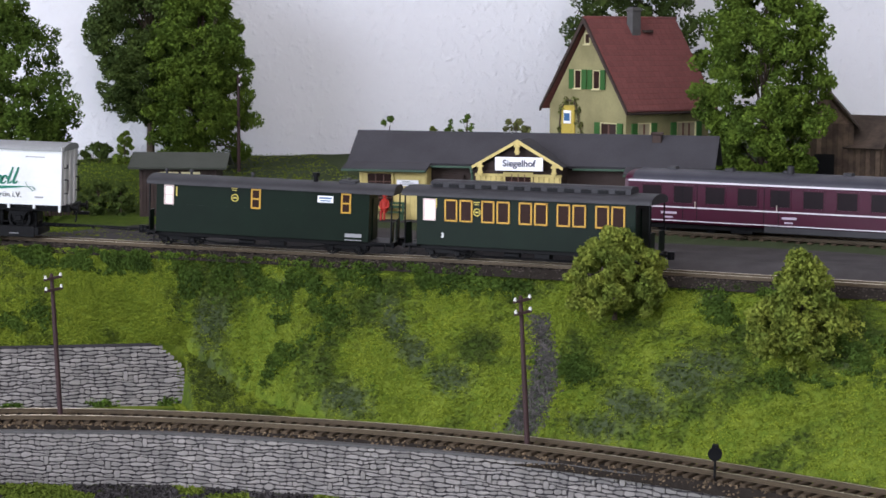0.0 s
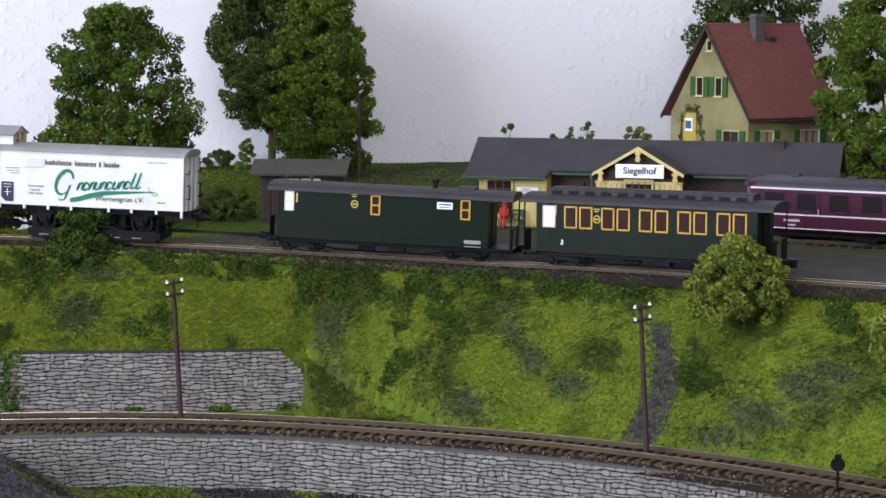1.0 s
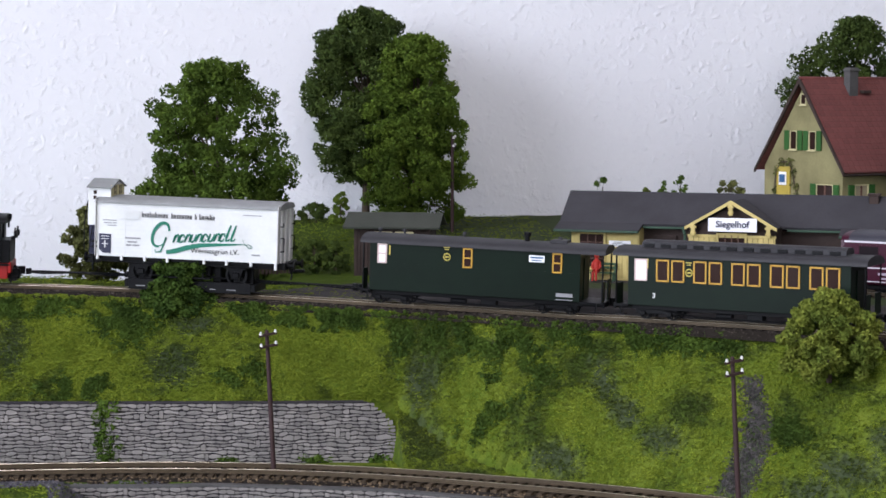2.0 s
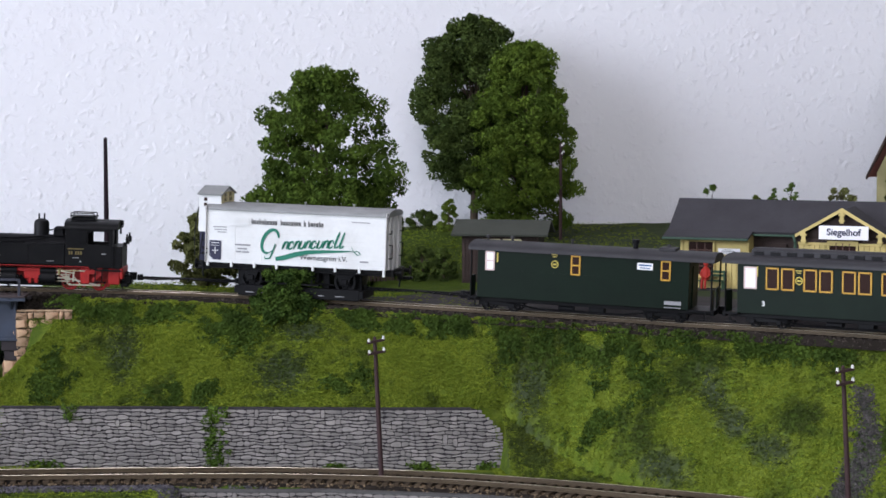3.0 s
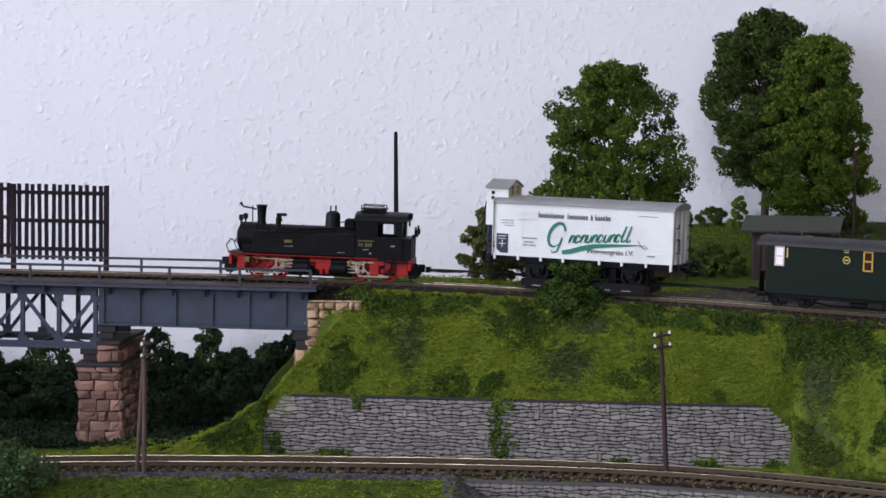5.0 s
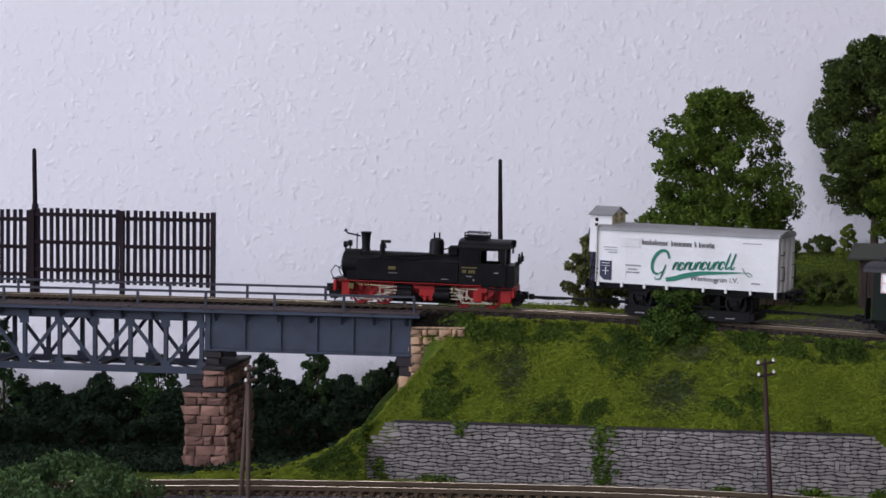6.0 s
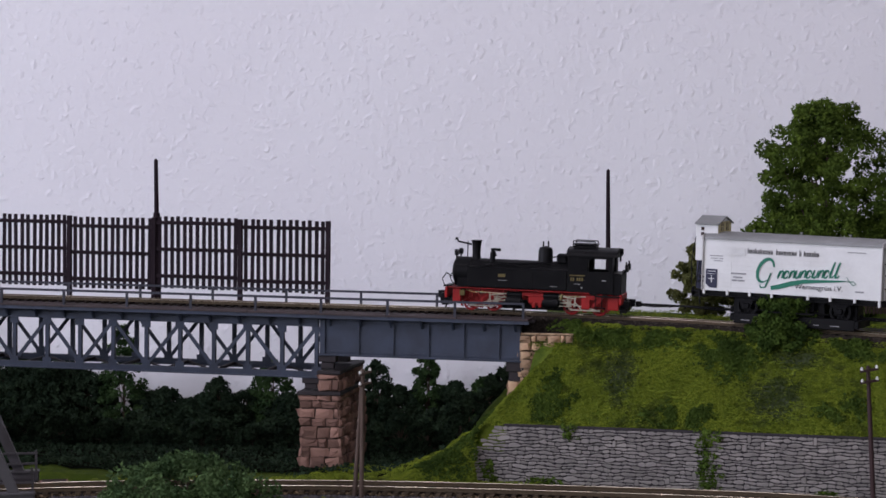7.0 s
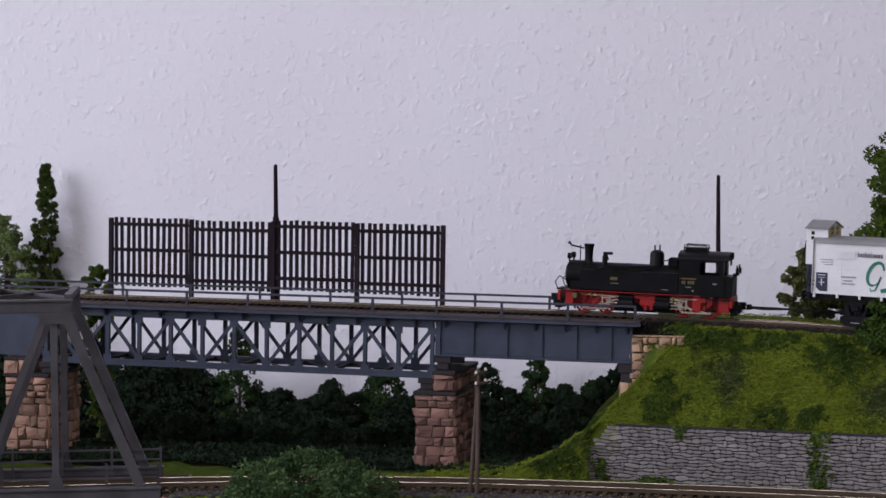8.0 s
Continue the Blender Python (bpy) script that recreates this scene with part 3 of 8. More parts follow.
def track(name, fn, zfn, x0, x1, gauge, rail_h, rail_w, sleeper, pitch, label, wood=None):
    """Two rails with bright heads, and sleepers, each a part. sleeper: length, width, height."""
    t = root(name, Matrix(), label, "railway track", kind="structure")
    for side in (-1, 1):
        pts = line_points(fn, zfn, x0, x1, side * gauge / 2)
        r = part("rail", sweep(Geo(), pts, rail_profile(rail_h, rail_w)), M_RAIL, t)
        w = rail_w * 0.5
        part("rail_head", sweep(Geo(), pts, [(-w, -0.12), (w, -0.12), (w * 0.8, 0.0), (-w * 0.8, 0.0)]), M_RAILTOP, r, "polished rail head")
    sl, sw, sh = sleeper
    me = Geo().box(-sw / 2, sw / 2, -sl / 2, sl / 2, -sh, 0, 0.25).mesh("sleeper", wood or M_SLEEPER)
    x = x0
    while x < x1:
        s = float((fn(x + 2) - fn(x - 2)) / 4.0)
        part("sleeper", me, None, t, at=mpose(x, float(fn(x)), float(zfn(x)) - rail_h + 0.1, math.degrees(math.atan(s)) + random.uniform(-1, 1)))
        x += pitch / math.sqrt(1 + s * s)
    return t


M_BED = material("ballast_bed", (0.02, 0.016, 0.013), 0.95, vary=0.3, grain=1100, bump=0.6, patch=200, spec=0.1)


def ballast(name, fn, zfn, x0, x1, half, dz, n, size, seed, label, mat=None):
    """A shouldered bed with loose stones."""
    rng = np.random.default_rng(seed)
    pts = line_points(fn, zfn, x0, x1)
    g = Geo()
    sweep(g, pts, [(-half - 4, dz - 4), (half + 4, dz - 4), (half, dz), (-half, dz)])
    tagged(new(name.replace("ballast", "ballast_bed"), g.mesh(name, M_BED)), "dark gravel bed under the rails", "ballast", kind="structure")
    v, f = [], []
    xs, off = rng.uniform(x0, x1, n), rng.uniform(-half - 3.5, half + 3.5, n)
    out = (np.abs(off) > half * 0.62) | (rng.random(n) < 0.06)
    xs, off = xs[out], off[out]
    n = len(xs)
    s = (fn(xs + 2) - fn(xs - 2)) / 4.0
    nn = np.sqrt(1 + s * s)
    cx, cy = xs - s / nn * off, fn(xs) + off / nn
    cz = zfn(xs) + dz - np.clip(np.abs(off) - half, 0, 9)
    for i in range(n):
        r = size * rng.uniform(0.5, 1.1)
        q = rng.normal(size=(6, 3)) * 0.22 + np.array([(1, 0, 0), (0, 1, 0), (-1, 0, 0), (0, -1, 0), (0, 0, 0.8), (0, 0, -0.8)])
        k = len(v)
        v += [(cx[i] + a * r, cy[i] + b * r, cz[i] + c * r) for a, b, c in q]
        f += [(k, k + 1, k + 4), (k + 1, k + 2, k + 4), (k + 2, k + 3, k + 4), (k + 3, k, k + 4), (k + 1, k, k + 5), (k + 2, k + 1, k + 5), (k + 3, k + 2, k + 5), (k, k + 3, k + 5)]
    return tagged(new(name, raw_mesh(name, v, f, mat or M_BALLAST)), label, "ballast", kind="stuff")


flat = lambda x: np.asarray(x, float) * 0 + ZL
ballast("ballast_lower", yl, flat, -330, 470, 15.5, -3.5, 15000, 0.95, 4, "brown gravel bed under the standard gauge track")
ballast("ballast_upper", yu, zu, -84, 560, 10.0, -2.2, 9000, 0.62, 5, "dark gravel bed under the narrow gauge track", M_BALLASTDARK)
track("lower_track", yl, flat, -700, 470, 16.5, 2.2, 0.8, (30, 2.7, 2.2), 5.6, "rusty standard gauge model track with dark sleepers")
track("upper_track", yu, zu, -700, 560, 9.0, 1.8, 0.65, (18, 2.2, 1.2), 5.2, "narrow gauge model track with dark sleepers on the embankment", M_SLEEPERDARK)


# ---- foliage tools ----
def leaf_cloud(centres, radii, count, size, rng, flat_z=0.85, lie=1.0):
    """Many small leaves round the given clump centres. Returns corners and faces."""
    centres, radii = np.asarray(centres, float), np.asarray(radii, float)
    w = radii ** 2
    pick = rng.choice(len(centres), count, p=w / w.sum())
    d = rng.normal(size=(count, 3))
    d /= np.linalg.norm(d, axis=1)[:, None]
    r = radii[pick] * rng.uniform(0.25, 1.0, count) ** 0.5
    c = centres[pick] + d * r[:, None] * np.array((1, 1, flat_z))
    a, b = rng.normal(size=(count, 3)), rng.normal(size=(count, 3))
    a[:, 2] *= lie
    b[:, 2] *= lie
    a /= np.linalg.norm(a, axis=1)[:, None]
    b -= (a * b).sum(1)[:, None] * a
    b /= np.linalg.norm(b, axis=1)[:, None]
    nrm = np.cross(a, b)
    s = size * rng.uniform(0.55, 1.25, count)[:, None]
    v = np.stack([c - a * s, c + b * s * 0.6 + nrm * s * 0.25, c + a * s, c - b * s * 0.6 + nrm * s * 0.25], 1).reshape(-1, 3)
    f = [(4 * i, 4 * i + 1, 4 * i + 2, 4 * i + 3) for i in range(count)]
    return v, f

M_STEELRAIL = material("hand_rail_paint", (0.035, 0.037, 0.05), 0.6, vary=0.15, grain=500, bump=0.08, spec=0.3)
# ---- the viaduct: a plate girder, a lattice girder and their deck ----
def yf(x):
    """Front face of the viaduct."""
    return 57.0 - 0.075 * (x + 200.0)


BRIDGE_TURN = math.degrees(math.atan(-0.075))
BRIDGE = mpose(-84.0, yf(-84.0), 0.0, BRIDGE_TURN)   # local x runs to the left as negative numbers, y to the back
GIRD_L, TRUSS_L, DEPTH = 117.0, 245.0, 40.0

SPAN = BRIDGE @ mpose(0, 0, -0.7, 0, 0, 1.03)   # the spans rise to the left
bridge = root("railway_bridge", SPAN, "blue-grey steel girder and lattice railway bridge on sandstone piers", "bridge", kind="structure")
for y0 in (0.0, DEPTH - 1.2):
    g = part("plate_girder", Geo().box(-GIRD_L, -3, y0, y0 + 1.2, 54.0, 74.5).box(-GIRD_L - 0.5, -2.5, y0 - 1.4, y0 + 2.6, 53.1, 54.1, 0.15).box(-GIRD_L - 0.5, -2.5, y0 - 1.4, y0 + 2.6, 73.6, 74.6, 0.15), M_STEEL, bridge)
    for x in (-114.3, -94.6, -74.8, -54.8, -34.9, -15.2, -3.8):
        part("stiffener", Geo().box(x - 0.5, x + 0.5, y0 - 1.2, y0 + 2.2, 54.1, 73.6), M_STEEL, g)
    part("rivet_strip", Geo().box(-GIRD_L, -3, y0 - 0.35, y0, 55.0, 56.0).box(-GIRD_L, -3, y0 - 0.35, y0, 71.5, 72.5), M_STEEL, g)
# lattice span
for y0 in (0.0, DEPTH - 2.0):
    t = part("lattice_girder", Geo().box(-GIRD_L - TRUSS_L, -GIRD_L - 1, y0, y0 + 3, 40.6, 43.6, 0.2).box(-GIRD_L - TRUSS_L, -GIRD_L - 1, y0, y0 + 3, 69.0, 74.5, 0.2)
             .box(-GIRD_L - TRUSS_L, -GIRD_L - 1, y0 - 0.9, y0 + 3.9, 40.1, 40.8), M_STEEL, bridge)
    n = 12
    step = (TRUSS_L - 4.0) / n
    for i in range(n + 1):
        x = -GIRD_L - 2.0 - i * step
        part("post", Geo().box(x - 1.15, x + 1.15, y0 + 0.2, y0 + 2.4, 43.5, 69.1, 0.15).box(x - 2.6, x + 2.6, y0 + 0.0, y0 + 0.5, 65.5, 69.1).box(x - 2.6, x + 2.6, y0 + 0.0, y0 + 0.5, 43.5, 46.5), M_STEEL, t)
        if i < n:
            a, b = (43.6, 68.9) if i % 2 else (68.9, 43.6)
            part("diagonal", Geo().bar((x, y0 + 1.3, a), (x - step, y0 + 1.3, b), 1.0, 2.0), M_STEEL, t)
for i in range(9):
    x = -GIRD_L - 4 - i * 29.0
    part("cross_beam", Geo().bar((x, 1.5, 42.2), (x, DEPTH - 1.5, 42.2), 1.6, 1.6).bar((x, 1.5, 42.2), (x - 28, DEPTH - 1.5, 42.2), 1.0, 1.0), M_STEELDARK, bridge)
# bearings under both spans
for x, z, zt in ((-GIRD_L + 4.5, 45.6, 53.1), (-GIRD_L - 5, 33.8, 40.1), (-GIRD_L - TRUSS_L + 3, 33.4, 40.1), (-6.0, 42.5, 53.1)):
    for y0 in (1.0, DEPTH - 4.0):
        zm = z + (zt - z) * 0.5
        part("bearing", Geo().box(x - 5, x + 5, y0 - 1.5, y0 + 3.5, zm, zt, 0.3).box(x - 3.6, x + 3.6, y0 - 0.8, y0 + 3, z, zm, 0.3), M_STEELDARK, bridge)
# deck, walkways and hand rails
FAR = -560.0
part("deck", Geo().box(FAR, 4, 3, DEPTH - 3, 74.6, 76.2, 0.2), M_STEELDARK, bridge)
for y0, y1 in ((-6.0, 9.0), (DEPTH - 9.0, DEPTH + 6.0)):
    x = 2.0
    while x > FAR:
        w = part("walkway_board", Geo().box(x - 39.6, x, y0, y1, 76.2, 77.4, 0.2), M_WALKWAY, bridge)
        x -= 40.0
    part("edge_beam", Geo().box(FAR, 2, y0 + 0.4, y0 + 1.6, 74.4, 76.2), M_STEEL, bridge)
    x = -6.0
    while x > FAR:
        part("bracket", Geo().prism([(0.0, 74.5), (-5.6, 76.1), (-5.6, 75.2), (0.0, 69.5)], "x", x - 0.6, x + 0.6) if y0 < 0 else Geo().prism([(DEPTH, 74.5), (DEPTH + 5.6, 76.1), (DEPTH + 5.6, 75.2), (DEPTH, 69.5)], "x", x - 0.6, x + 0.6), M_STEEL, bridge)
        x -= 17.5
for y0, x_first in ((-5.2, -0.5), (DEPTH + 5.2, -14.0)):
    rail = part("hand_rail", Geo().box(FAR, x_first, y0 - 0.45, y0 + 0.45, 85.0, 86.3, 0.15), M_STEELRAIL, bridge)
    x = x_first - 0.6
    while x > FAR:
        part("rail_post", Geo().box(x - 0.7, x + 0.7, y0 - 0.5, y0 + 0.5, 77.3, 85.2), M_STEELRAIL, rail)
        x -= 38.0 if y0 < 0 else 45.0


def block_stack(name, m, x0, x1, y0, y1, z0, z1, course, mat, label, category, seed, cap=None, kind="structure", wide=(4.5, 11.0)):
    """A pier or abutment of rough blocks, every block a part, round a dark core."""
    rng = random.Random(seed)
    p = root(name, m, label, category, kind=kind)
    part("core", Geo().box(x0 + 0.8, x1 - 0.8, y0 + 0.8, y1 - 0.8, z0, z1), M_SANDJOINT, p)
    variants = []
    for k in range(14):
        g = Geo()
        b = [(-0.5, -0.5), (0.5, -0.5), (0.5, 0.5), (-0.5, 0.5)]
        r = lambda s: rng.uniform(-s, s)
        b = [(u + r(0.05), w + r(0.10)) for u, w in b]
        g.add([(u, 0.0, w) for u, w in b] + [(u * 0.97 + r(0.015), -0.35 - rng.random() * 0.9, w * 0.92 + r(0.08)) for u, w in b]
              + [(u * 0.6 + r(0.08), -0.9 - rng.random() * 0.8, w * 0.55 + r(0.25)) for u, w in b],
              [(0, 1, 5, 4), (1, 2, 6, 5), (2, 3, 7, 6), (3, 0, 4, 7), (4, 5, 9, 8), (5, 6, 10, 9), (6, 7, 11, 10), (7, 4, 8, 11), (8, 9, 10, 11)])
        variants.append(g.mesh("block", mat))
    z, odd = z0, 0
    while z < z1 - 0.6:
        h = min(course * rng.uniform(0.62, 1.38), z1 - z)
        if z1 - z - h < course * 0.5:
            h = z1 - z
        for face in range(4):
            a, b = (x0, x1) if face % 2 == 0 else (y0, y1)
            s = a
            while s < b - 0.3:
                w = min(rng.uniform(*wide), b - s)
                if b - s - w < 3.0:
                    w = b - s
                c = s + w / 2
                pos = {0: (c, y0 + 1.0, 0), 1: (x1 - 1.0, c, 90), 2: (c, y1 - 1.0, 180), 3: (x0 + 1.0, c, -90)}[face]
                part("block", variants[rng.randrange(14)], None, p,
                     at=mpose(pos[0], pos[1], z + h / 2, pos[2]) @ Matrix.Diagonal((w - 0.4, rng.uniform(0.8, 2.3), h - 0.4, 1)))
                s += w
        z += h
    if cap:
        part("cap", Geo().box(x0 - cap, x1 + cap, y0 - cap, y1 + cap, z1, z1 + 2.2, 0.4), M_STEELDARK, p)
    return p


# piers stand under the ends of the lattice span
block_stack("bridge_pier", BRIDGE, -127.5, -104.5, -1.5, DEPTH + 19, -10, 32.0, 5.4, M_SAND, "rough red sandstone bridge pier in the valley", "bridge pier", 11, 1.2)
block_stack("pier_upstand", BRIDGE, -116.5, -104.5, -1.0, DEPTH + 15, 34.3, 43.8, 5.0, M_SAND, "red sandstone upstand carrying the plate girder", "bridge pier", 12, 0.8)
block_stack("bridge_pier", BRIDGE, -385.0, -357.5, -1.5, DEPTH + 3, -44, 36.5, 5.6, M_SANDMID, "tan sandstone bridge pier behind the truss bridge", "bridge pier", 13, 1.2)
block_stack("pier_upstand", BRIDGE, -385.0, -370.0, -1.2, DEPTH + 2, 38.8, 46.5, 5.0, M_SANDMID, "tan sandstone upstand carrying the left plate girder", "bridge pier", 17, 0.8)
block_stack("abutment", BRIDGE, -2.5, 27.0, -0.5, DEPTH + 1, 20, 67.6, 4.0, M_SANDPALE, "tan sandstone bridge abutment set in the grassy bank", "abutment", 14, wide=(2.6, 8.0))
block_stack("abutment_foot", BRIDGE, -9.5, -2.6, 1.5, DEPTH - 1, 0, 41.8, 5.2, M_SANDPALE, "stepped tan sandstone foot of the abutment", "abutment", 15)
tagged(new("abutment_coping", Geo().box(-3.0, 27.2, -0.8, DEPTH + 2, 67.7, 68.7, 0.3).mesh("abutment_coping", M_SANDPALE)), "worn sandstone coping on the abutment", "coping", kind="structure").matrix_world = BRIDGE
tagged(new("ballast_wall", Geo().prism([(0.6, 68.7), (7.5, 75.4), (DEPTH - 7, 75.4), (DEPTH - 0.6, 68.7)], "x", -1.6, 30.0).mesh("ballast_wall", M_BED)), "dark gritty track bed on the abutment", "track bed", kind="structure").matrix_world = BRIDGE
# a plate span goes on to the left of the far pier
part("plate_girder", Geo().box(FAR, -GIRD_L - TRUSS_L - 1, 0, 1.2, 44.5, 74.5).box(FAR, -GIRD_L - TRUSS_L - 1, -1.4, 2.6, 43.7, 44.7), M_STEEL, bridge)

# ---- the slatted screen on the far side of the bridge ----
fence = root("slatted_fence", SPAN @ mpose(0, DEPTH + 6.5, 0), "dark brown slatted timber screen on the bridge", "fence")
FX1, FX0 = -125.0, -338.0
x = FX1
for i in range(5):
    xx = FX1 - i * (FX1 - FX0) / 4.0
    part("fence_post", Geo().box(xx - 1.3, xx + 1.3, -1.6, 1.2, 76.5, 126.2, 0.2), M_FENCE, fence)
for i in range(4):
    a, b = FX1 - i * (FX1 - FX0) / 4.0 - 1.3, FX1 - (i + 1) * (FX1 - FX0) / 4.0 + 1.3
    up = (0.0, 1.6, -1.4, 0.8)[i]
    for z in (90.0, 105.8, 121.6):
        part("fence_rail", Geo().box(b, a, -1.1, 0.1, z + up - 1.1, z + up + 1.1, 0.15), M_FENCE, fence)
    n = 13
    me = Geo().box(-1.1, 1.1, 0.15, 0.95, 0, 42.6, 0.12).mesh("fence_slat", M_FENCE)
    for k in range(n):
        xs = a - (k + 0.5) * (a - b) / n
        part("fence_slat", me, None, fence, at=mpose(xs, 0, 83.6 + up * 0.4 + random.uniform(-0.3, 0.3), 0, 0, random.uniform(-0.6, 0.6)))


# ---- the truss bridge of the lower track ----
LOW = mpose(-338.2, -34.9, 0, 17.0)
low = root("truss_bridge", LOW, "grey steel through truss bridge carrying the lower track", "bridge", kind="structure")
for y0 in (-36.2, 31.8):
    t = part("side_truss", Geo().box(-330, 4.6, y0, y0 + 4.5, -12.5, -3.2, 0.3).box(-330, 4.9, y0 - 1.0, y0 + 5.5, -4.2, -3.0, 0.2).box(-330, -40, y0, y0 + 4.5, 89.0, 95.0, 0.3).box(-330, -39.5, y0 - 1.0, y0 + 5.5, 94.6, 95.8, 0.2), M_LOWSTEEL, low)
    part("end_post", Geo().bar((-5.4, y0 + 2.2, -4), (-45.0, y0 + 2.2, 92), 5.4, 5.0), M_LOWSTEEL, t)
    part("gusset", Geo().prism([(-58.5, 89.2), (-54.5, 83.2), (-42.0, 83.2), (-38.5, 89.2)], "y", y0 - 0.6, y0 + 5.1), M_LOWSTEEL, t)
    for i in range(6):
        x = -49.2 - 42.0 * i
        part("vertical", Geo().box(x - 1.9, x + 1.9, y0 + 0.6, y0 + 3.8, -4, 90, 0.2).prism([(x - 4.6, -3.2), (x + 4.6, -3.2), (x + 1.9, 4.5), (x - 1.9, 4.5)], "y", y0 - 0.3, y0 + 0.6), M_LOWSTEEL, t)
        part("diagonal", Geo().bar((x - 3.5, y0 + 2.2, 90), (x - 40, y0 + 2.2, -4), 3.2, 3.8), M_LOWSTEEL, t)
for i in range(7):
    x = -42.0 - 42.0 * i
    part("top_strut", Geo().box(x - 2.0, x + 2.0, -33, 33, 95.0, 98.4, 0.2), M_LOWSTEEL, low)
    part("top_brace", Geo().bar((x, -33, 96.4), (x - 41, 33, 96.4), 2.0, 1.6).bar((x, 33, 96.6), (x - 41, -33, 96.6), 2.0, 1.6), M_LOWSTEEL, low)
    part("floor_beam", Geo().box(x - 2, x + 2, -32, 32, -12, -7.5, 0.2), M_LOWSTEEL, low)
part("floor_plate", Geo().box(-330, 3, -31.5, 31.5, -8.6, -7.4), M_STEELDARK, low)
for y0 in (30.0, -29.0):
    rail = part("guard_rail", Geo().box(-330, 4.2, y0 - 0.45, y0 + 0.45, 6.4, 7.4).box(-330, 4.2, y0 - 0.45, y0 + 0.45, 0.8, 1.8) if y0 > 0 else Geo().box(-330, 4.2, y0 - 0.45, y0 + 0.45, 0.4, 1.4), M_LOWSTEEL, low)
    for i in range(12):
        x = 3.4 - i * 27
        part("rail_post", Geo().box(x - 0.6, x + 0.6, y0 - 0.5, y0 + 0.5, -8, 8.6), M_LOWSTEEL, rail)
block_stack("truss_abutment", LOW, 5.4, 20, -38, 36, -46, -8.5, 5.4, M_SAND, "sandstone abutment under the truss bridge end", "abutment", 16)

# ---- the station ----
def window(name, parent, x, y, z, w, h, cols, rows, frame_mat, pane_mat, depth=1.2, bar=0.55, surround=1.2):
    """A window on a front that faces -y: surround, bars and panes, standing proud of the wall."""
    fr = Geo()
    s = surround
    fr.box(x - w / 2 - s, x + w / 2 + s, y - depth, y, z + h, z + h + s).box(x - w / 2 - s, x + w / 2 + s, y - depth, y, z - s, z)
    fr.box(x - w / 2 - s, x - w / 2, y - depth, y, z, z + h).box(x + w / 2, x + w / 2 + s, y - depth, y, z, z + h)
    ob = part(name, fr, frame_mat, parent)
    part("window_sill", Geo().box(x - w / 2 - s - 0.5, x + w / 2 + s + 0.5, y - depth - 1.0, y, z - s - 0.8, z - s, 0.15), frame_mat, ob)
    bars = Geo()
    for i in range(1, cols):
        xx = x - w / 2 + w * i / cols
        bars.box(xx - bar / 2, xx + bar / 2, y - depth * 0.7, y - 0.1, z, z + h)
    for j in range(1, rows):
        zz = z + h * j / rows
        bars.box(x - w / 2, x + w / 2, y - depth * 0.72, y - 0.08, zz - bar / 2, zz + bar / 2)
    if cols * rows > 1:
        part("glazing_bar", bars, M_WINWOOD, ob)
    for i in range(cols):
        for j in range(rows):
            part("pane", Geo().box(x - w / 2 + w * i / cols, x - w / 2 + w * (i + 1) / cols, y - 0.3, y + 0.1, z + h * j / rows, z + h * (j + 1) / rows), pane_mat, ob)
    return ob


def boards(parent, name, x0, x1, y, z0, z1, pitch, mat, proud=0.5):
    """Upright boards on a front that faces -y, with narrow gaps."""
    x = x0
    while x < x1 - 0.2:
        w = min(pitch, x1 - x)
        part(name, Geo().box(x + 0.12, x + w - 0.12, y - proud, y, z0, z1, 0.12), mat, parent)
        x += pitch


st = root("station_building", mpose(370, 71, 68, -30), "low yellow and brown boarded station with dark tar roof", "station")
part("floor_slab", Geo().box(-104, 112, -2, 62, -6, 0.6, 0.3), M_ROAD, st)
# main hall walls: a dark timber core with openings dressed in front
part("wall", Geo().box(-97, 106, 20, 58, 0.4, 31), M_DARKWOOD, st)
part("wall", Geo().box(-97, -56, 9, 21, 0.4, 31.5), M_CREAM, st)
part("wall", Geo().box(-25, 25, 0, 22, 0.4, 33), M_DARKWOOD, st)
part("wall", Geo().box(62, 106, 9, 21, 0.4, 31.5), M_CREAM, st)
part("wall", Geo().prism([(-25, 32), (25, 32), (0, 46.5)], "y", 0, 40), M_DARKWOOD, st)
# roofs: the long hall, and the cross gable
def roof_pair(parent, x0, x1, ye0, yr, ye1, ze, zr, t, mat):
    part("roof", Geo().prism([(ye0, ze), (yr, zr), (yr, zr + t), (ye0 - 0.6, ze + t)], "x", x0, x1).prism([(ye1, ze), (yr, zr), (yr, zr + t), (ye1 + 0.6, ze + t)], "x", x0, x1), mat, parent)
roof_pair(st, -106, 111, 15, 39, 63, 32.5, 50, 1.3, M_SLATE)
part("roof", Geo().prism([(2.5, 29.5), (16, 33.3), (16, 34.4), (2.2, 30.7)], "x", -106, -55), M_SLATE, st)
part("roof", Geo().prism([(2.5, 29.5), (16, 33.3), (16, 34.4), (2.2, 30.7)], "x", 60, 111), M_SLATE, st)
part("gable_roof", Geo().prism([(-25.5, 33.0), (0, 47.4), (0, 48.8), (-26.2, 33.9)], "y", -4, 40).prism([(25.5, 33.0), (0, 47.4), (0, 48.8), (26.2, 33.9)], "y", -4, 40), M_SLATE, st)
for s in (-1, 1):
    part("barge_board", Geo().prism([(s * 26.4, 32.4), (s * 26.4, 34.2), (0, 49.6), (0, 47.5)], "y", -4.9, -3.9), M_CREAM, st, "carved cream barge board")
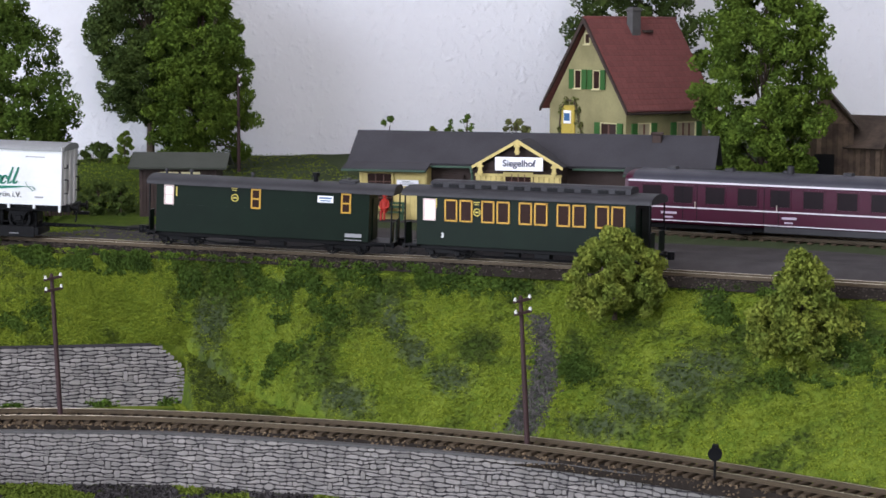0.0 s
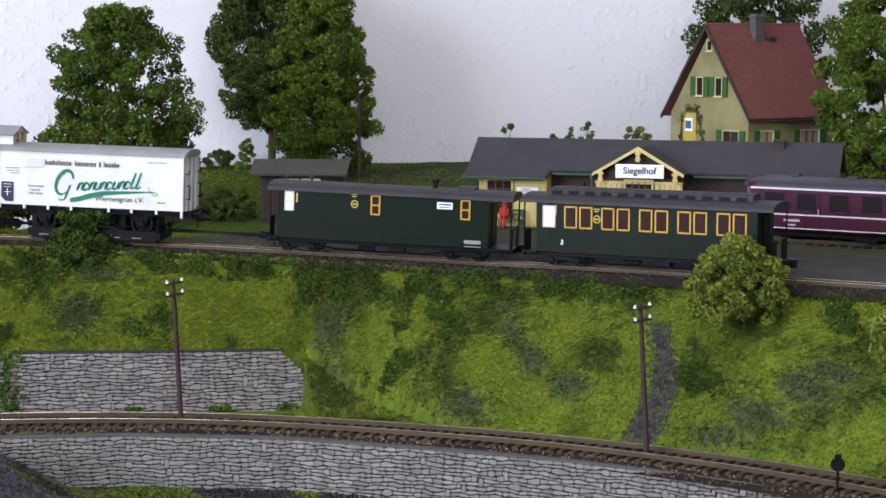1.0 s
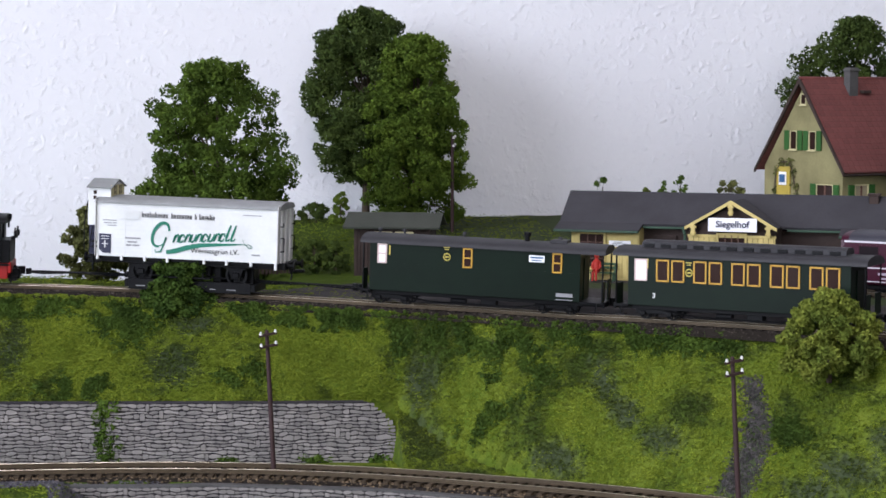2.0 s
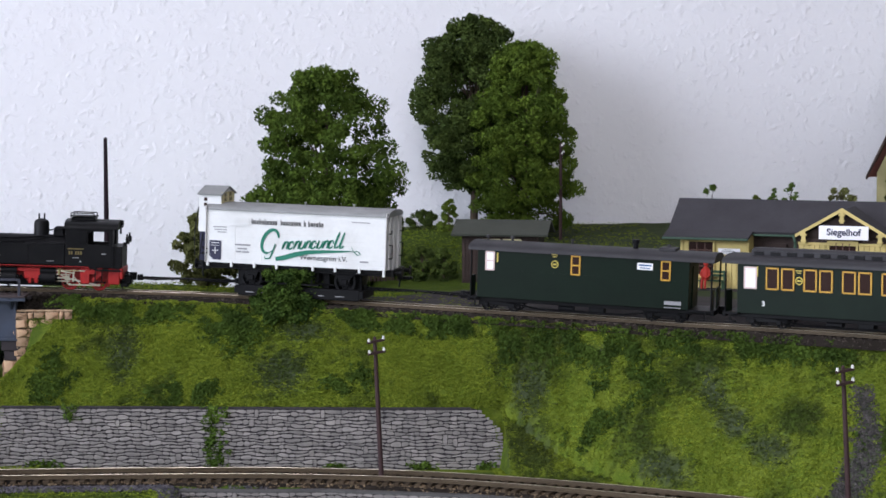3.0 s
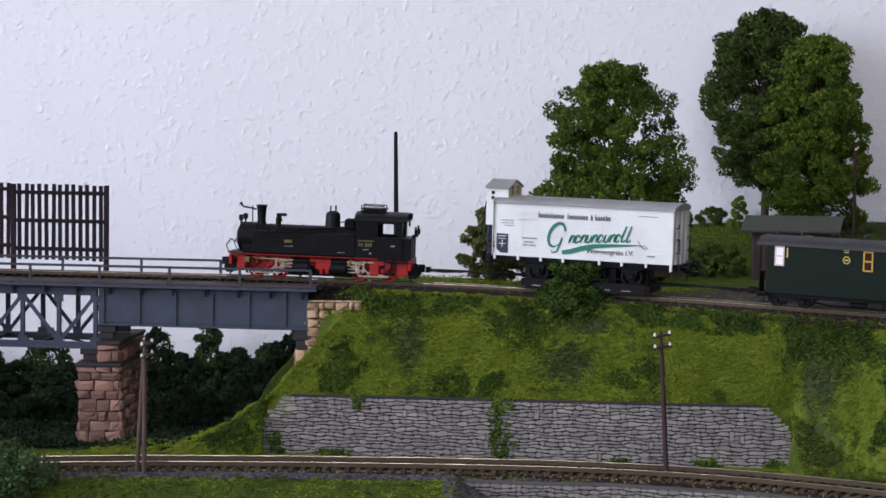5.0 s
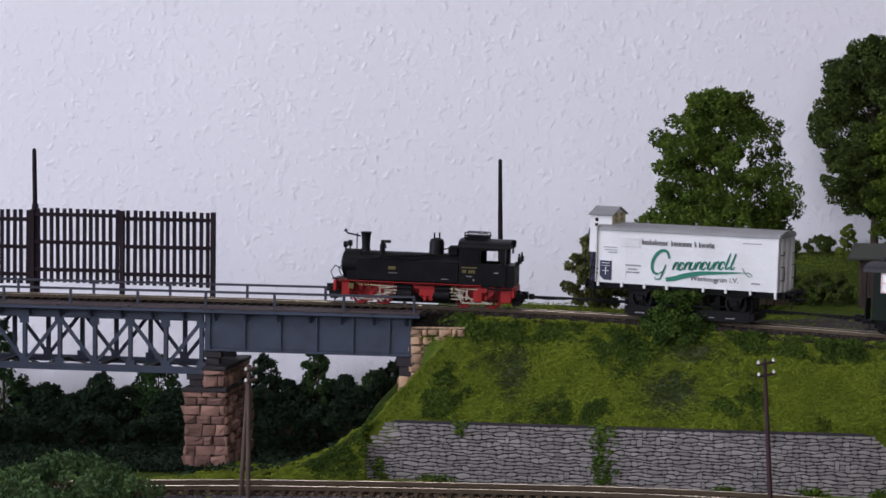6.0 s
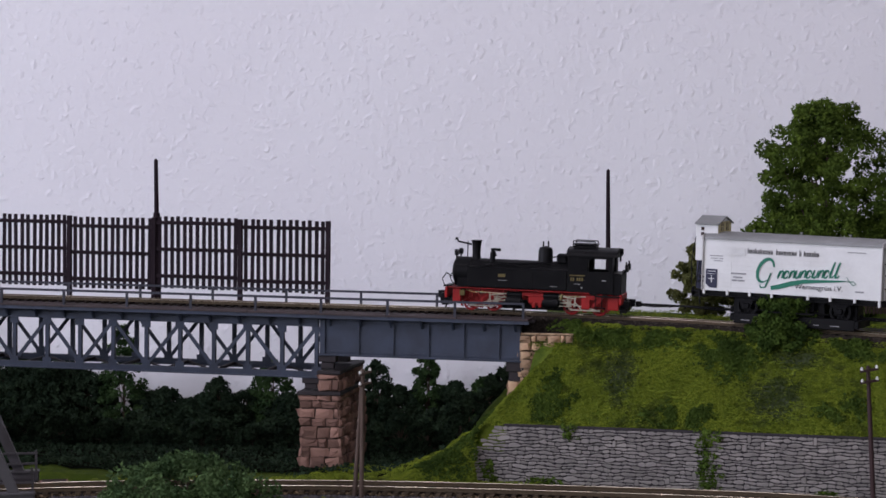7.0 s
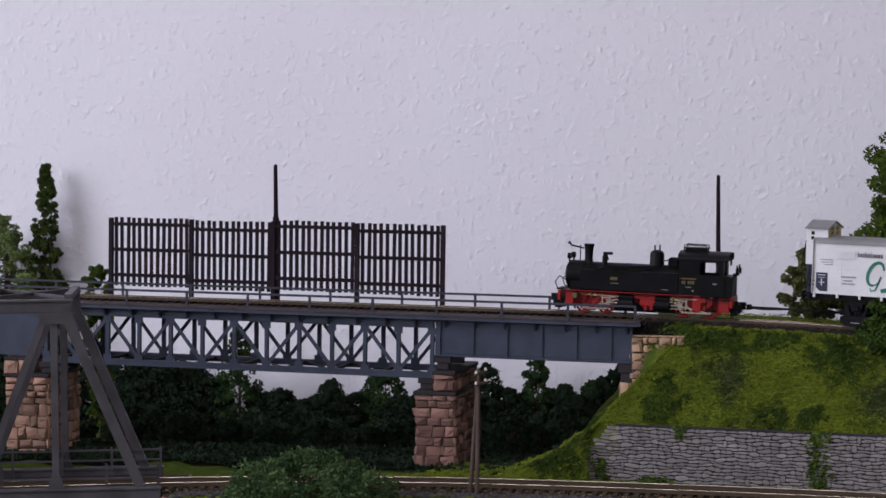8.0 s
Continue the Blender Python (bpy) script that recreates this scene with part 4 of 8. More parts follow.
for x, z in ((0, 44.4), (-21.5, 32.6), (21.5, 32.6)):
    part("pendant", Geo().box(x - 1.1, x + 1.1, -5.2, -3.8, z - 3.5, z + 3.4, 0.2).box(x - 1.9, x + 1.9, -5.3, -3.7, z + 0.8, z + 2.0, 0.2).box(x - 1.6, x + 1.6, -5.3, -3.7, z - 2.4, z - 1.4, 0.2), M_CREAM, st)
for a, b, z, y in ((-106, -55, 29.0, 1.6), (-55, -29, 31.2, 13.6), (29, 60, 31.2, 13.6), (60, 111, 29.0, 1.6)):
    part("gutter", Geo().box(a, b, y - 1.0, y + 0.6, z, z + 1.3, 0.3), M_GUTTER, st)
# fronts
boards(st, "board", -25, -9, 0, 1.0, 28.0, 3.0, M_CREAM)
boards(st, "board", 9, 25, 0, 1.0, 28.0, 3.0, M_CREAM)
boards(st, "board", -9, 9, 0, 1.0, 9.0, 3.0, M_CREAM)
boards(st, "board", -75, -56.2, 9, 1.0, 26.0, 3.0, M_CREAM)
boards(st, "board", -97, -93, 9, 1.0, 30.0, 2.0, M_CREAM)
boards(st, "board", 78, 106, 9, 1.0, 26.0, 3.0, M_CREAM)
part("plank_trim", Geo().box(-25.4, 25.4, -0.9, 0, 28.0, 29.6, 0.2), M_CREAM, st)
window("window", st, 0.0, -0.2, 11.5, 15.0, 18.0, 4, 4, M_CREAM, M_PANEDARK)
window("window", st, -84.5, 8.9, 8.5, 14.5, 19.0, 3, 4, M_CREAM, M_PANEDARK)
window("window", st, 70.0, 8.9, 8.5, 12.0, 19.0, 3, 4, M_CREAM, M_PANEDARK)
part("door", Geo().box(-50, -36, 18.6, 20, 1, 27, 0.3).box(-47.5, -44, 18.2, 18.7, 14, 24).box(-42, -38.5, 18.2, 18.7, 14, 24), M_DARKWOOD, st)
part("drain_pipe", Geo().cyl((-27, -0.5, 0.5), (-27, -0.5, 29), 0.8).cyl((-27, -0.5, 29), (-29, 3, 33), 0.8), M_GUTTER, st)
part("notice", Geo().box(-74, -61, 7.9, 8.4, 20.5, 24.0), M_PANEWHITE, st, "small white notice board")
for i in range(3):
    part("notice_line", Geo().box(-73 + i, -62 - i * 2, 7.75, 7.95, 21.2 + i * 0.9, 21.5 + i * 0.9), M_PRINT, st)
part("chimney", Geo().box(72.5, 78, 33, 38, 44, 52.6, 0.4).box(71.6, 78.9, 32.3, 38.7, 51.6, 53, 0.3), M_DARKWOOD, st)


def text_part(words, size, m, mat, parent, name="lettering", extrude=0.00008, spacing=1.0, bold=0.0):
    """Words in the built-in font as a mesh; size: height of the letters' em in millimetres."""
    cu = bpy.data.curves.new(name, "FONT")
    cu.body, cu.size, cu.extrude, cu.align_x, cu.align_y, cu.space_character = words, size * MM, extrude, "CENTER", "CENTER", spacing
    cu.offset = bold
    tmp = new(name, cu)
    me = bpy.data.meshes.new_from_object(tmp)
    bpy.data.objects.remove(tmp)
    me.materials.clear()
    me.materials.append(mat)
    ob = part(name, me, None, parent)
    ob.matrix_local = m
    return ob


sign = part("name_sign", Geo().box(-12.6, 15.2, -5.8, -5.0, 31.8, 39.6, 0.15), M_PANEWHITE, st, "white name sign with dark lettering")
text_part("Siegelhof", 5.3, mpose(1.3, -5.95, 35.9, 0, 90), M_NAVY, sign, bold=0.00011)


# bench and a seated red figurine before the station
bn = root("bench", mpose(370, 71, 68, -30) @ mpose(-76, 2.5, 0.6), "small green slatted bench in front of the station", "bench")
for z, y in ((4.6, -1.8), (4.6, 0.0), (4.6, 1.8)):
    part("seat_slat", Geo().box(-8, 8, y - 0.75, y + 0.75, z, z + 0.5, 0.1), M_BENCH, bn)
for z in (7.0, 9.2):
    part("back_slat", Geo().box(-8, 8, 2.6, 3.1, z, z + 1.4, 0.1), M_BENCH, bn)
for x in (-6.5, 6.5):
    part("leg", Geo().box(x - 0.5, x + 0.5, -2.4, -1.6, 0, 4.6).box(x - 0.5, x + 0.5, 2.2, 3.0, 0, 10.4).box(x - 0.5, x + 0.5, -2.4, 3.0, 3.9, 4.6), M_BENCH, bn)
fig = Geo().turn((0, 0, 4.9), (0, 0.1, 1), [(1.9, 0), (2.3, 1.5), (2.0, 4.0), (2.3, 6.6), (1.0, 8.0), (0.7, 8.4), (1.3, 9.0), (1.55, 10.2), (1.2, 11.4), (0.3, 12.0)], 12)
fig.tube([(-0.9, 0, 5.4), (-1.0, -4.2, 5.3), (-1.0, -4.6, 0.6)], 0.75, 8).tube([(0.9, 0, 5.4), (1.0, -4.2, 5.3), (1.0, -4.6, 0.6)], 0.75, 8)
fig.tube([(-2.1, 0.4, 11.0), (-2.6, -0.8, 8.2), (-0.8, -2.8, 6.6)], 0.6, 8).tube([(2.1, 0.4, 11.0), (2.6, -0.8, 8.2), (0.8, -2.8, 6.6)], 0.6, 8)
fo = new("figurine", fig.mesh("figurine", M_FIGRED, True))
fo.matrix_world = mpose(370, 71, 68, -30) @ mpose(-80, 2.4, 0.4)
tagged(fo, "small plain red toy figurine sitting on the green bench", "figurine")

# ---- the goods shed ----
sh = root("goods_shed", mpose(170, 190, 68, -17), "small brown shed with cream panelled door and dark felt roof", "shed")
part("wall", Geo().box(0, 47, 0, 30, -2, 29.5), M_DARKWOOD, sh)
part("roof", Geo().prism([(-5, 27.5), (16, 35.5), (16, 36.6), (-5.4, 28.7)], "x", -6, 53).prism([(36, 27.5), (16, 35.5), (16, 36.6), (36.4, 28.7)], "x", -6, 53), M_SHEDROOF, sh)
part("wall", Geo().prism([(0, 29.4), (30, 29.4), (16, 35.3)], "x", 0.2, 46.8), M_DARKWOOD, sh)
door = part("double_door", Geo().box(11, 38, -0.9, 0, 1, 27, 0.1), M_DARKWOOD, sh)
for i in range(2):
    for j in range(2):
        part("door_panel", Geo().box(12.2 + i * 13, 23.8 + i * 13, -1.5, -0.8, 2.4 + j * 12.4, 13.4 + j * 12.4, 0.3), M_CREAMPANEL, door, "cream panel")
boards(sh, "board", 0, 11, 0, 0, 27, 2.2, M_DARKWOOD)
boards(sh, "board", 38, 47, 0, 0, 27, 2.2, M_DARKWOOD)

# a bicycle leaning on the shed
bk = root("bicycle", mpose(206, 168, 68.2, -17), "tiny dark bicycle leaning against the shed", "bicycle")
for x in (-6.0, 6.0):
    n = 18
    part("wheel", Geo().tube([(x + 3.7 * math.cos(2 * math.pi * i / n), 0, 3.9 + 3.7 * math.sin(2 * math.pi * i / n)) for i in range(n + 1)], 0.22, 5)
         .tube([(x - 3.7, 0, 3.9), (x + 3.7, 0, 3.9)], 0.08, 4).tube([(x, 0, 0.2), (x, 0, 7.6)], 0.08, 4), M_BLACK, bk)
part("frame", Geo().tube([(-6, 0, 3.9), (-1.2, 0, 3.6), (-2.4, 0, 8.4), (4.2, 0, 8.0), (-1.2, 0, 3.6)], 0.25, 5).tube([(6, 0, 3.9), (4.0, 0, 9.6)], 0.25, 5).tube([(3.4, -2, 10), (4.2, 0, 9.7), (3.4, 2, 10)], 0.22, 5), M_BLACK, bk)
part("saddle", Geo().box(-3.8, -1.2, -0.7, 0.7, 8.4, 9.0, 0.2), M_BLACK, bk)

# ---- the farm house on the knoll ----
hs = root("farm_house", mpose(490, 203, 97, 21), "yellow rendered house with steep red tiled roof and green shutters", "house")
HL, HW, HE, HR = 85.0, 84.0, 29.0, 89.5
part("wall", Geo().box(4, HL - 4, 4, HW - 4, -12, HE + 3), M_RENDER, hs)
part("wall", Geo().prism([(4, HE + 2.9), (HW - 4, HE + 2.9), (HW / 2, HR - 3)], "x", 4, HL - 4), M_RENDER, hs)
rise = (HR - HE) / (HW / 2)
for s in (0, 1):
    a, b = (0.0, HW / 2) if s == 0 else (HW, HW / 2)
    rf = part("roof", Geo().prism([(a, HE), (b, HR), (b, HR + 1.6), (a + (-1.0 if s == 0 else 1.0), HE + 0.6)], "x", 0, HL), M_TILE, hs)
    if s == 0:
        ln = math.hypot(HW / 2, HR - HE)
        ang = math.degrees(math.atan2(HR - HE, HW / 2))
        tile = Geo().box(-2.02, 2.02, 0, 4.1, 0, 0.16, 0.05).mesh("roof_tile", M_TILE)
        rows = 17
        for r in range(rows):
            for c in range(17):
                xx = 4.2 + c * 4.8 + (0.6 if r % 2 else 0)
                part("roof_tile", tile, None, rf, at=mpose(xx, -0.9 + r * ln / rows * math.cos(radians(ang)), HE + 1.2 + r * ln / rows * math.sin(radians(ang)), 0, ang - 2) @ Matrix.Diagonal((1.17, 1.08, 1, 1)))
part("ridge", Geo().cyl((-0.5, HW / 2, HR + 1.2), (HL + 0.5, HW / 2, HR + 1.2), 1.3, n=10), M_TILE, hs)
part("verge_board", Geo().prism([(-1.5, HE - 1.6), (-1.5, HE + 0.8), (HW / 2, HR + 1.8), (HW / 2, HR - 2.2)], "x", -0.9, 0.6).prism([(HW + 1.5, HE - 1.6), (HW + 1.5, HE + 0.8), (HW / 2, HR + 1.8), (HW / 2, HR - 2.2)], "x", -0.9, 0.6), M_DARKWOOD, hs)
part("gutter", Geo().box(0, HL, -1.8, 0.2, HE - 1.6, HE - 0.2, 0.4), M_DARKWOOD, hs)
ch = part("chimney", Geo().box(36, 44, 33, 39, 76, 98, 0.4).box(35.4, 44.6, 32.4, 39.6, 95.5, 97.0, 0.3), M_COPING, hs)
part("flue", Geo().box(38, 42, 34.5, 37.5, 97.8, 99.0), M_BLACK, ch)
part("roof_hatch", Geo().box(47, 54, 31, 36, 81, 83.0, 0.3), M_DARKWOOD, hs)


def shutters(parent, x, y, z, w, h):
    for s in (-1, 1):
        g = Geo().box(x + s * (w / 2 + 3.4) - 2.7, x + s * (w / 2 + 3.4) + 2.7, y - 1.3, y - 0.4, z - 0.6, z + h + 0.6, 0.15)
        for k in range(6):
            zz = z + (k + 0.5) * h / 6
            g.box(x + s * (w / 2 + 3.4) - 2.0, x + s * (w / 2 + 3.4) + 2.0, y - 1.55, y - 1.25, zz - 0.5, zz + 0.4)
        part("shutter", g, M_SHUTTER, parent)


front = [(20.0, 6.0, 11.0, 15.0), (59.0, 6.0, 17.0, 15.0)]
for x, z, w, h in front:
    win = window("window", hs, x, 4.0, z, w, h, 2 if w < 12 else 3, 1, M_CREAMPANEL, M_CURTAIN, 1.0, 1.4, 0.8)
    shutters(hs, x, 4.0, z, w, h)
gable = new("gable_front")
gable.parent = hs
gable.matrix_local = mpose(4, HW / 2, 0, -90)
gable["label"] = "gable front with door, shuttered windows and climbing plant"
for x, z, w, h in ((-9.0, 44.0, 6.0, 11.5), (9.5, 44.0, 6.0, 11.5), (22.0, 6.0, 15.0, 15.0)):
    window("window", gable, x, 0.0, z, w, h, 2 if w > 8 else 1, 1, M_CREAMPANEL, M_PANEDARK, 1.0, 1.4, 0.5)
    if w < 8:
        for s in (-1, 1):
            part("shutter", Geo().box(x + s * 6.3 - 2.4, x + s * 6.3 + 2.4, -1.3, -0.4, z - 0.8, z + h + 0.8, 0.15), M_SHUTTER, gable)
    else:
        shutters(gable, x, 0.0, z, w, h)
window("window", gable, 0.0, 0.0, 74.0, 4.2, 6.0, 1, 1, M_CREAMPANEL, M_PANEDARK, 0.8, 0.5, 0.8)
dr = part("door", Geo().box(-24.5, -11.5, -1.4, 0, 2, 32, 0.3).box(-22.5, -13.5, -1.9, -1.3, 6, 16, 0.2), M_YELLOW, gable, "yellow panelled door")
part("pane", Geo().box(-21.5, -14.5, -2.0, -1.3, 19.6, 28.4), M_PANEWHITE, dr)
part("pane", Geo().box(-20.7, -15.3, -2.3, -1.9, 21.4, 26.6), M_BLUE, dr)
rv = np.random.default_rng(140)
stem = [(-27.0, -1.2, 0), (-26.5, -1.4, 16), (-25.0, -1.6, 29), (-19, -2.0, 35), (-12, -1.8, 35.5), (-8.5, -1.6, 29), (-6.5, -1.4, 20), (-4.0, -1.2, 12)]
vine = part("climbing_plant", Geo().tube(stem, 0.5, 5), M_BARK, gable, "climbing plant trained round the door")
v, f = leaf_cloud([(a + rv.normal() * 1.2, b, c + rv.normal() * 1.5) for a, b, c in stem for _ in range(5)], np.full(40, 2.0), 420, 1.0, rv)
part("leaves", raw_mesh("leaves", v, f, F_OLIVE), None, vine)
part("porch_step", Geo().box(-30, -6, -12, 0, -14, -6, 0.6), M_ROAD, hs, at=mpose(4, HW / 2, 0, -90))
tagged(new("garden_wall", Geo().box(-40, 6, -2, 2, -6, 4, 0.8).box(-41, 7, -2.6, 2.6, 4, 5.4, 0.4).mesh("garden_wall", M_DARKWOOD)), "low weathered timber garden wall beside the house", "wall").matrix_world = mpose(452, 268, 98, 12)

# ---- the weathered barn ----
bnm = mpose(600, 170, 78, -28)
ba = root("barn", bnm, "weathered brown timber barn with sagging board roof", "barn")
part("wall", Geo().box(0, 34, 0, 40, -6, 42), M_BARN, ba)
part("wall", Geo().prism([(0, 42), (34, 42), (17, 61.5)], "y", 0.3, 39.7), M_BARN, ba)
boards(ba, "board", 0, 34, 0, -2, 42, 3.4, M_BARN, 0.7)
part("roof", Geo().prism([(-3, 39), (17, 62), (17, 63.6), (-4, 40)], "y", -4, 44).prism([(37, 39), (17, 62), (17, 63.6), (38, 40)], "y", -4, 44), M_BARNROOF, ba)
for px, lean in ((-7.0, 1.5), (5.5, -1.0)):
    part("post", Geo().cyl((px, -9, -6), (px + lean, -8, 38), 1.9, 1.3, 8), M_BARKPALE, ba, "pale bare timber post", True)
# flat black panel on the closed wall, painted for the dark interior
part("doorway", Geo().box(9, 22, -1.0, -0.6, -4, 22), M_BLACK, ba)
# a lower wing with its own gable
wing = new("wing")
wing.parent = ba
wing.matrix_local = mpose(33.0, 27.0, 0, -24)
wing["label"] = "low barn wing under a board roof"
part("wall", Geo().box(0, 31, -24, 24, -6, 27), M_BARN, wing)
part("gable_end", Geo().prism([(-24, 27), (24, 27), (0, 44.5)], "x", 0.5, 30.6), M_BARN, wing)
for i in range(14):
    y = -23.4 + i * 3.4
    part("board", Geo().box(31, 31.6, y, y + 3.1, -4, 27 + 17.0 * (1 - abs(y + 1.5) / 24.5), 0.1), M_BARN, wing)
boards(wing, "board", 0, 31, -24, -2, 26, 3.4, M_BARN, 0.7)
for s_ in (-1, 1):
    part("roof", Geo().prism([(s_ * 27, 25.6), (0, 45.4), (0, 46.8), (s_ * 28, 26.4)], "x", -2, 33.5), M_BARNROOF, wing)

# ---- the narrow gauge train on the upper track ----
def on_track(x, length):
    """Pose of a vehicle of that length whose middle is at x: on the chord of the track between its ends."""
    s = float((yu(x + 2) - yu(x - 2)) / 4.0)
    c = 1 / math.sqrt(1 + s * s)
    a, b = x - length / 2 * c, x + length / 2 * c
    rz = math.degrees(math.atan2(float(yu(b) - yu(a)), b - a))
    fall = math.degrees(math.atan2(float(zu(a) - zu(b)), length))
    return mpose(x, float(yu(a) + yu(b)) / 2 * 0.5 + float(yu(x)) * 0.5, float(zu(x)), rz, 0, fall)


def wheel(parent, x, y, r, mat, thick=1.4, spokes=8, name="wheel"):
    """A spoked wheel on the near or far side; y is its outer face."""
    s = -1 if y < 0 else 1
    n = 24
    g = Geo()
    ring = []
    for rad, d in ((r, 0.0), (r * 0.8, 0.0), (r * 0.8, thick), (r, thick), (r * 1.06, thick), (r * 1.06, thick + 0.4), (r * 0.78, thick + 0.4)):
        ring.append([(x + rad * math.cos(2 * math.pi * i / n), y - s * d, r + rad * math.sin(2 * math.pi * i / n)) for i in range(n)])
    for a, b in zip(ring[:-1], ring[1:]):
        k = len(g.v)
        g.v += a + b
        g.f += [(k + i, k + (i + 1) % n, k + n + (i + 1) % n, k + n + i) for i in range(n)]
    for i in range(spokes):
        a = 2 * math.pi * i / spokes + 0.2
        g.cyl((x, y - s * 0.6, r), (x + r * 0.85 * math.cos(a), y - s * 0.6, r + r * 0.85 * math.sin(a)), 0.32, n=5)
    g.cyl((x, y + s * 0.1, r), (x, y - s * (thick + 0.3), r), r * 0.24, n=10)
    return part(name, g, mat, parent, smooth=True)


def arch(half, z0, rise, n=10):
    """Upper outline of a rounded roof: pairs of (y, z)."""
    return [(half * math.cos(math.pi * i / n), z0 + rise * math.sin(math.pi * i / n) ** 0.85) for i in range(n + 1)]


def locomotive(m):
    L = root("steam_locomotive", m, "black narrow gauge tank locomotive with red frame and wheels", "locomotive")
    W = 12.6
    # boiler and smokebox
    part("boiler", Geo().cyl((-45, 0, 21), (20, 0, 21), 7.6, n=28), M_BLACK, L, smooth=True)
    sb = part("smokebox", Geo().cyl((-46, 0, 21), (-37, 0, 21), 8.2, n=28).box(-44, -38, -7.5, 7.5, 11, 18), M_BLACK, L, smooth=True)
    part("smokebox_door", Geo().turn((-46, 0, 21), (-1, 0, 0), [(6.8, 0), (6.4, 0.8), (4.5, 1.6), (0.8, 2.0)], 24), M_BLACK, sb, smooth=True)
    part("door_handle", Geo().cyl((-48.4, -1.8, 21), (-48.4, 1.8, 21), 0.25, n=6), M_NICKEL, sb)
    for x in (-30, -12, 6):
        part("boiler_band", Geo().cyl((x - 0.4, 0, 21), (x + 0.4, 0, 21), 7.85, n=28), M_BLACK, L)
    # side tanks, cab and bunker
    for s in (-1, 1):
        y0, y1 = (-W, -W + 6.5) if s < 0 else (W - 6.5, W)
        tk = part("side_tank", Geo().box(-37.5, 18.4, y0, y1, 13.3, 24.6, 0.35), M_BLACK, L)
        yo = -W - 0.12 if s < 0 else W
        part("plate", Geo().box(-20.0, -16.0, yo, yo + 0.12, 19.6, 21.2), M_BRASS, tk, "small brass plate")
        for k, (a, b, z, h) in enumerate(((-20.0, -15.0, 17.6, 0.35), (9.0, 13.0, 15.3, 0.35))):
            part("marking", Geo().box(a, b, yo - 0.02, yo + 0.1, z, z + h * 0.8), M_PRINTGREY, tk)
        part("rivet_band", Geo().box(-37.3, 18.2, yo - 0.1, yo + 0.12, 23.6, 23.9).box(-37.3, 18.2, yo - 0.1, yo + 0.12, 13.8, 14.1).box(-1.2, -0.9, yo - 0.1, yo + 0.12, 13.8, 23.8), M_BLACK, tk)
        part("tank_filler", Geo().cyl((-26, s * 9.5, 24.5), (-26, s * 9.5, 26.2), 1.9, n=14), M_BLACK, tk)
        part("steam_pipe", Geo().tube([(4, s * 7.5, 24.8), (-2, s * 9.5, 23.5), (-4, s * 11.6, 25.1), (-30, s * 11.6, 25.1)], 0.45, 6), M_BLACK, L)
    cabz0, eave, top = 12.6, 33.2, 37.4
    cab = part("cab", Geo().box(18.6, 19.6, -W, W, cabz0, eave).box(42.4, 43.4, -W, W, cabz0, 24).box(42.4, 43.4, -W, -5, 24, eave).box(42.4, 43.4, 5, W, 24, eave)
               .prism(arch(W, eave - 0.1, top - eave - 0.6), "x", 18.6, 19.6).prism(arch(W, eave - 0.1, top - eave - 0.6), "x", 42.4, 43.4), M_BLACK, L)
    for s in (-1, 1):
        a, b = (-W, -W + 0.9) if s < 0 else (W - 0.9, W)
        sd = Geo().box(19.5, 42.5, a, b, cabz0, 24.6).box(19.5, 30.2, a, b, 24.5, eave + 0.1).box(41.2, 42.5, a, b, 24.5, eave + 0.1).box(30.1, 41.3, a, b, 31.6, eave + 0.1)
        sd.prism([(30.1, 30.2), (31.6, 31.7), (30.1, 31.7)], "y", a, b).prism([(41.3, 30.2), (39.8, 31.7), (41.3, 31.7)], "y", a, b)
        part("cab_side", sd, M_BLACK, cab)
        yo = -W - 0.15 if s < 0 else W
        part("number_plate", Geo().box(19.8, 28.2, yo, yo + 0.15, 21.9, 22.5).box(20.4, 21.2, yo, yo + 0.15, 19.2, 21.0).box(21.6, 22.4, yo, yo + 0.15, 19.2, 21.0).box(23.8, 24.7, yo, yo + 0.15, 19.2, 21.0).box(25.1, 26.0, yo, yo + 0.15, 19.2, 21.0).box(26.4, 27.3, yo, yo + 0.15, 19.2, 21.0), M_BRASS, cab, "yellow number plate bars")
        part("marking", Geo().box(22.5, 25.8, yo, yo + 0.12, 17.3, 17.7).box(26.2, 27.2, yo, yo + 0.12, 15.2, 16.0).box(37.6, 40.0, yo, yo + 0.12, 19.6, 20.2), M_PRINTGREY, cab)
    roof = part("cab_roof", Geo().prism(arch(W + 1.0, eave, top - eave) + [(-W - 1.0, eave - 0.5), (W + 1.0, eave - 0.5)], "x", 17.8, 46.0), M_BLACK, cab, smooth=True)
    part("roof_vent", Geo().box(20.5, 33, -5, 5, top - 0.4, top + 0.9, 0.2).box(19.8, 33.6, -5.8, 5.8, top + 1.3, top + 1.9, 0.2), M_BLACK, roof)
    part("roof_rail", Geo().tube([(20.4, -6, top), (20.4, -6, top + 3.4), (32.6, -6, top + 3.2), (32.6, -6, top)], 0.3, 6).tube([(20.4, 6, top), (20.4, 6, top + 3.4), (32.6, 6, top + 3.2), (32.6, 6, top)], 0.3, 6), M_BLACK, roof)
    for s in (-1, 1):
        part("cab_window", Geo().box(25.2, 29.6, s * (W + 0.1) - 0.15, s * (W + 0.1) + 0.15, 25.4, 31.4, 0.1), M_BLACK, cab)
    part("bunker", Geo().box(43.3, 48.4, -W, W, cabz0 - 0.6, 24.0, 0.3), M_BLACK, L)
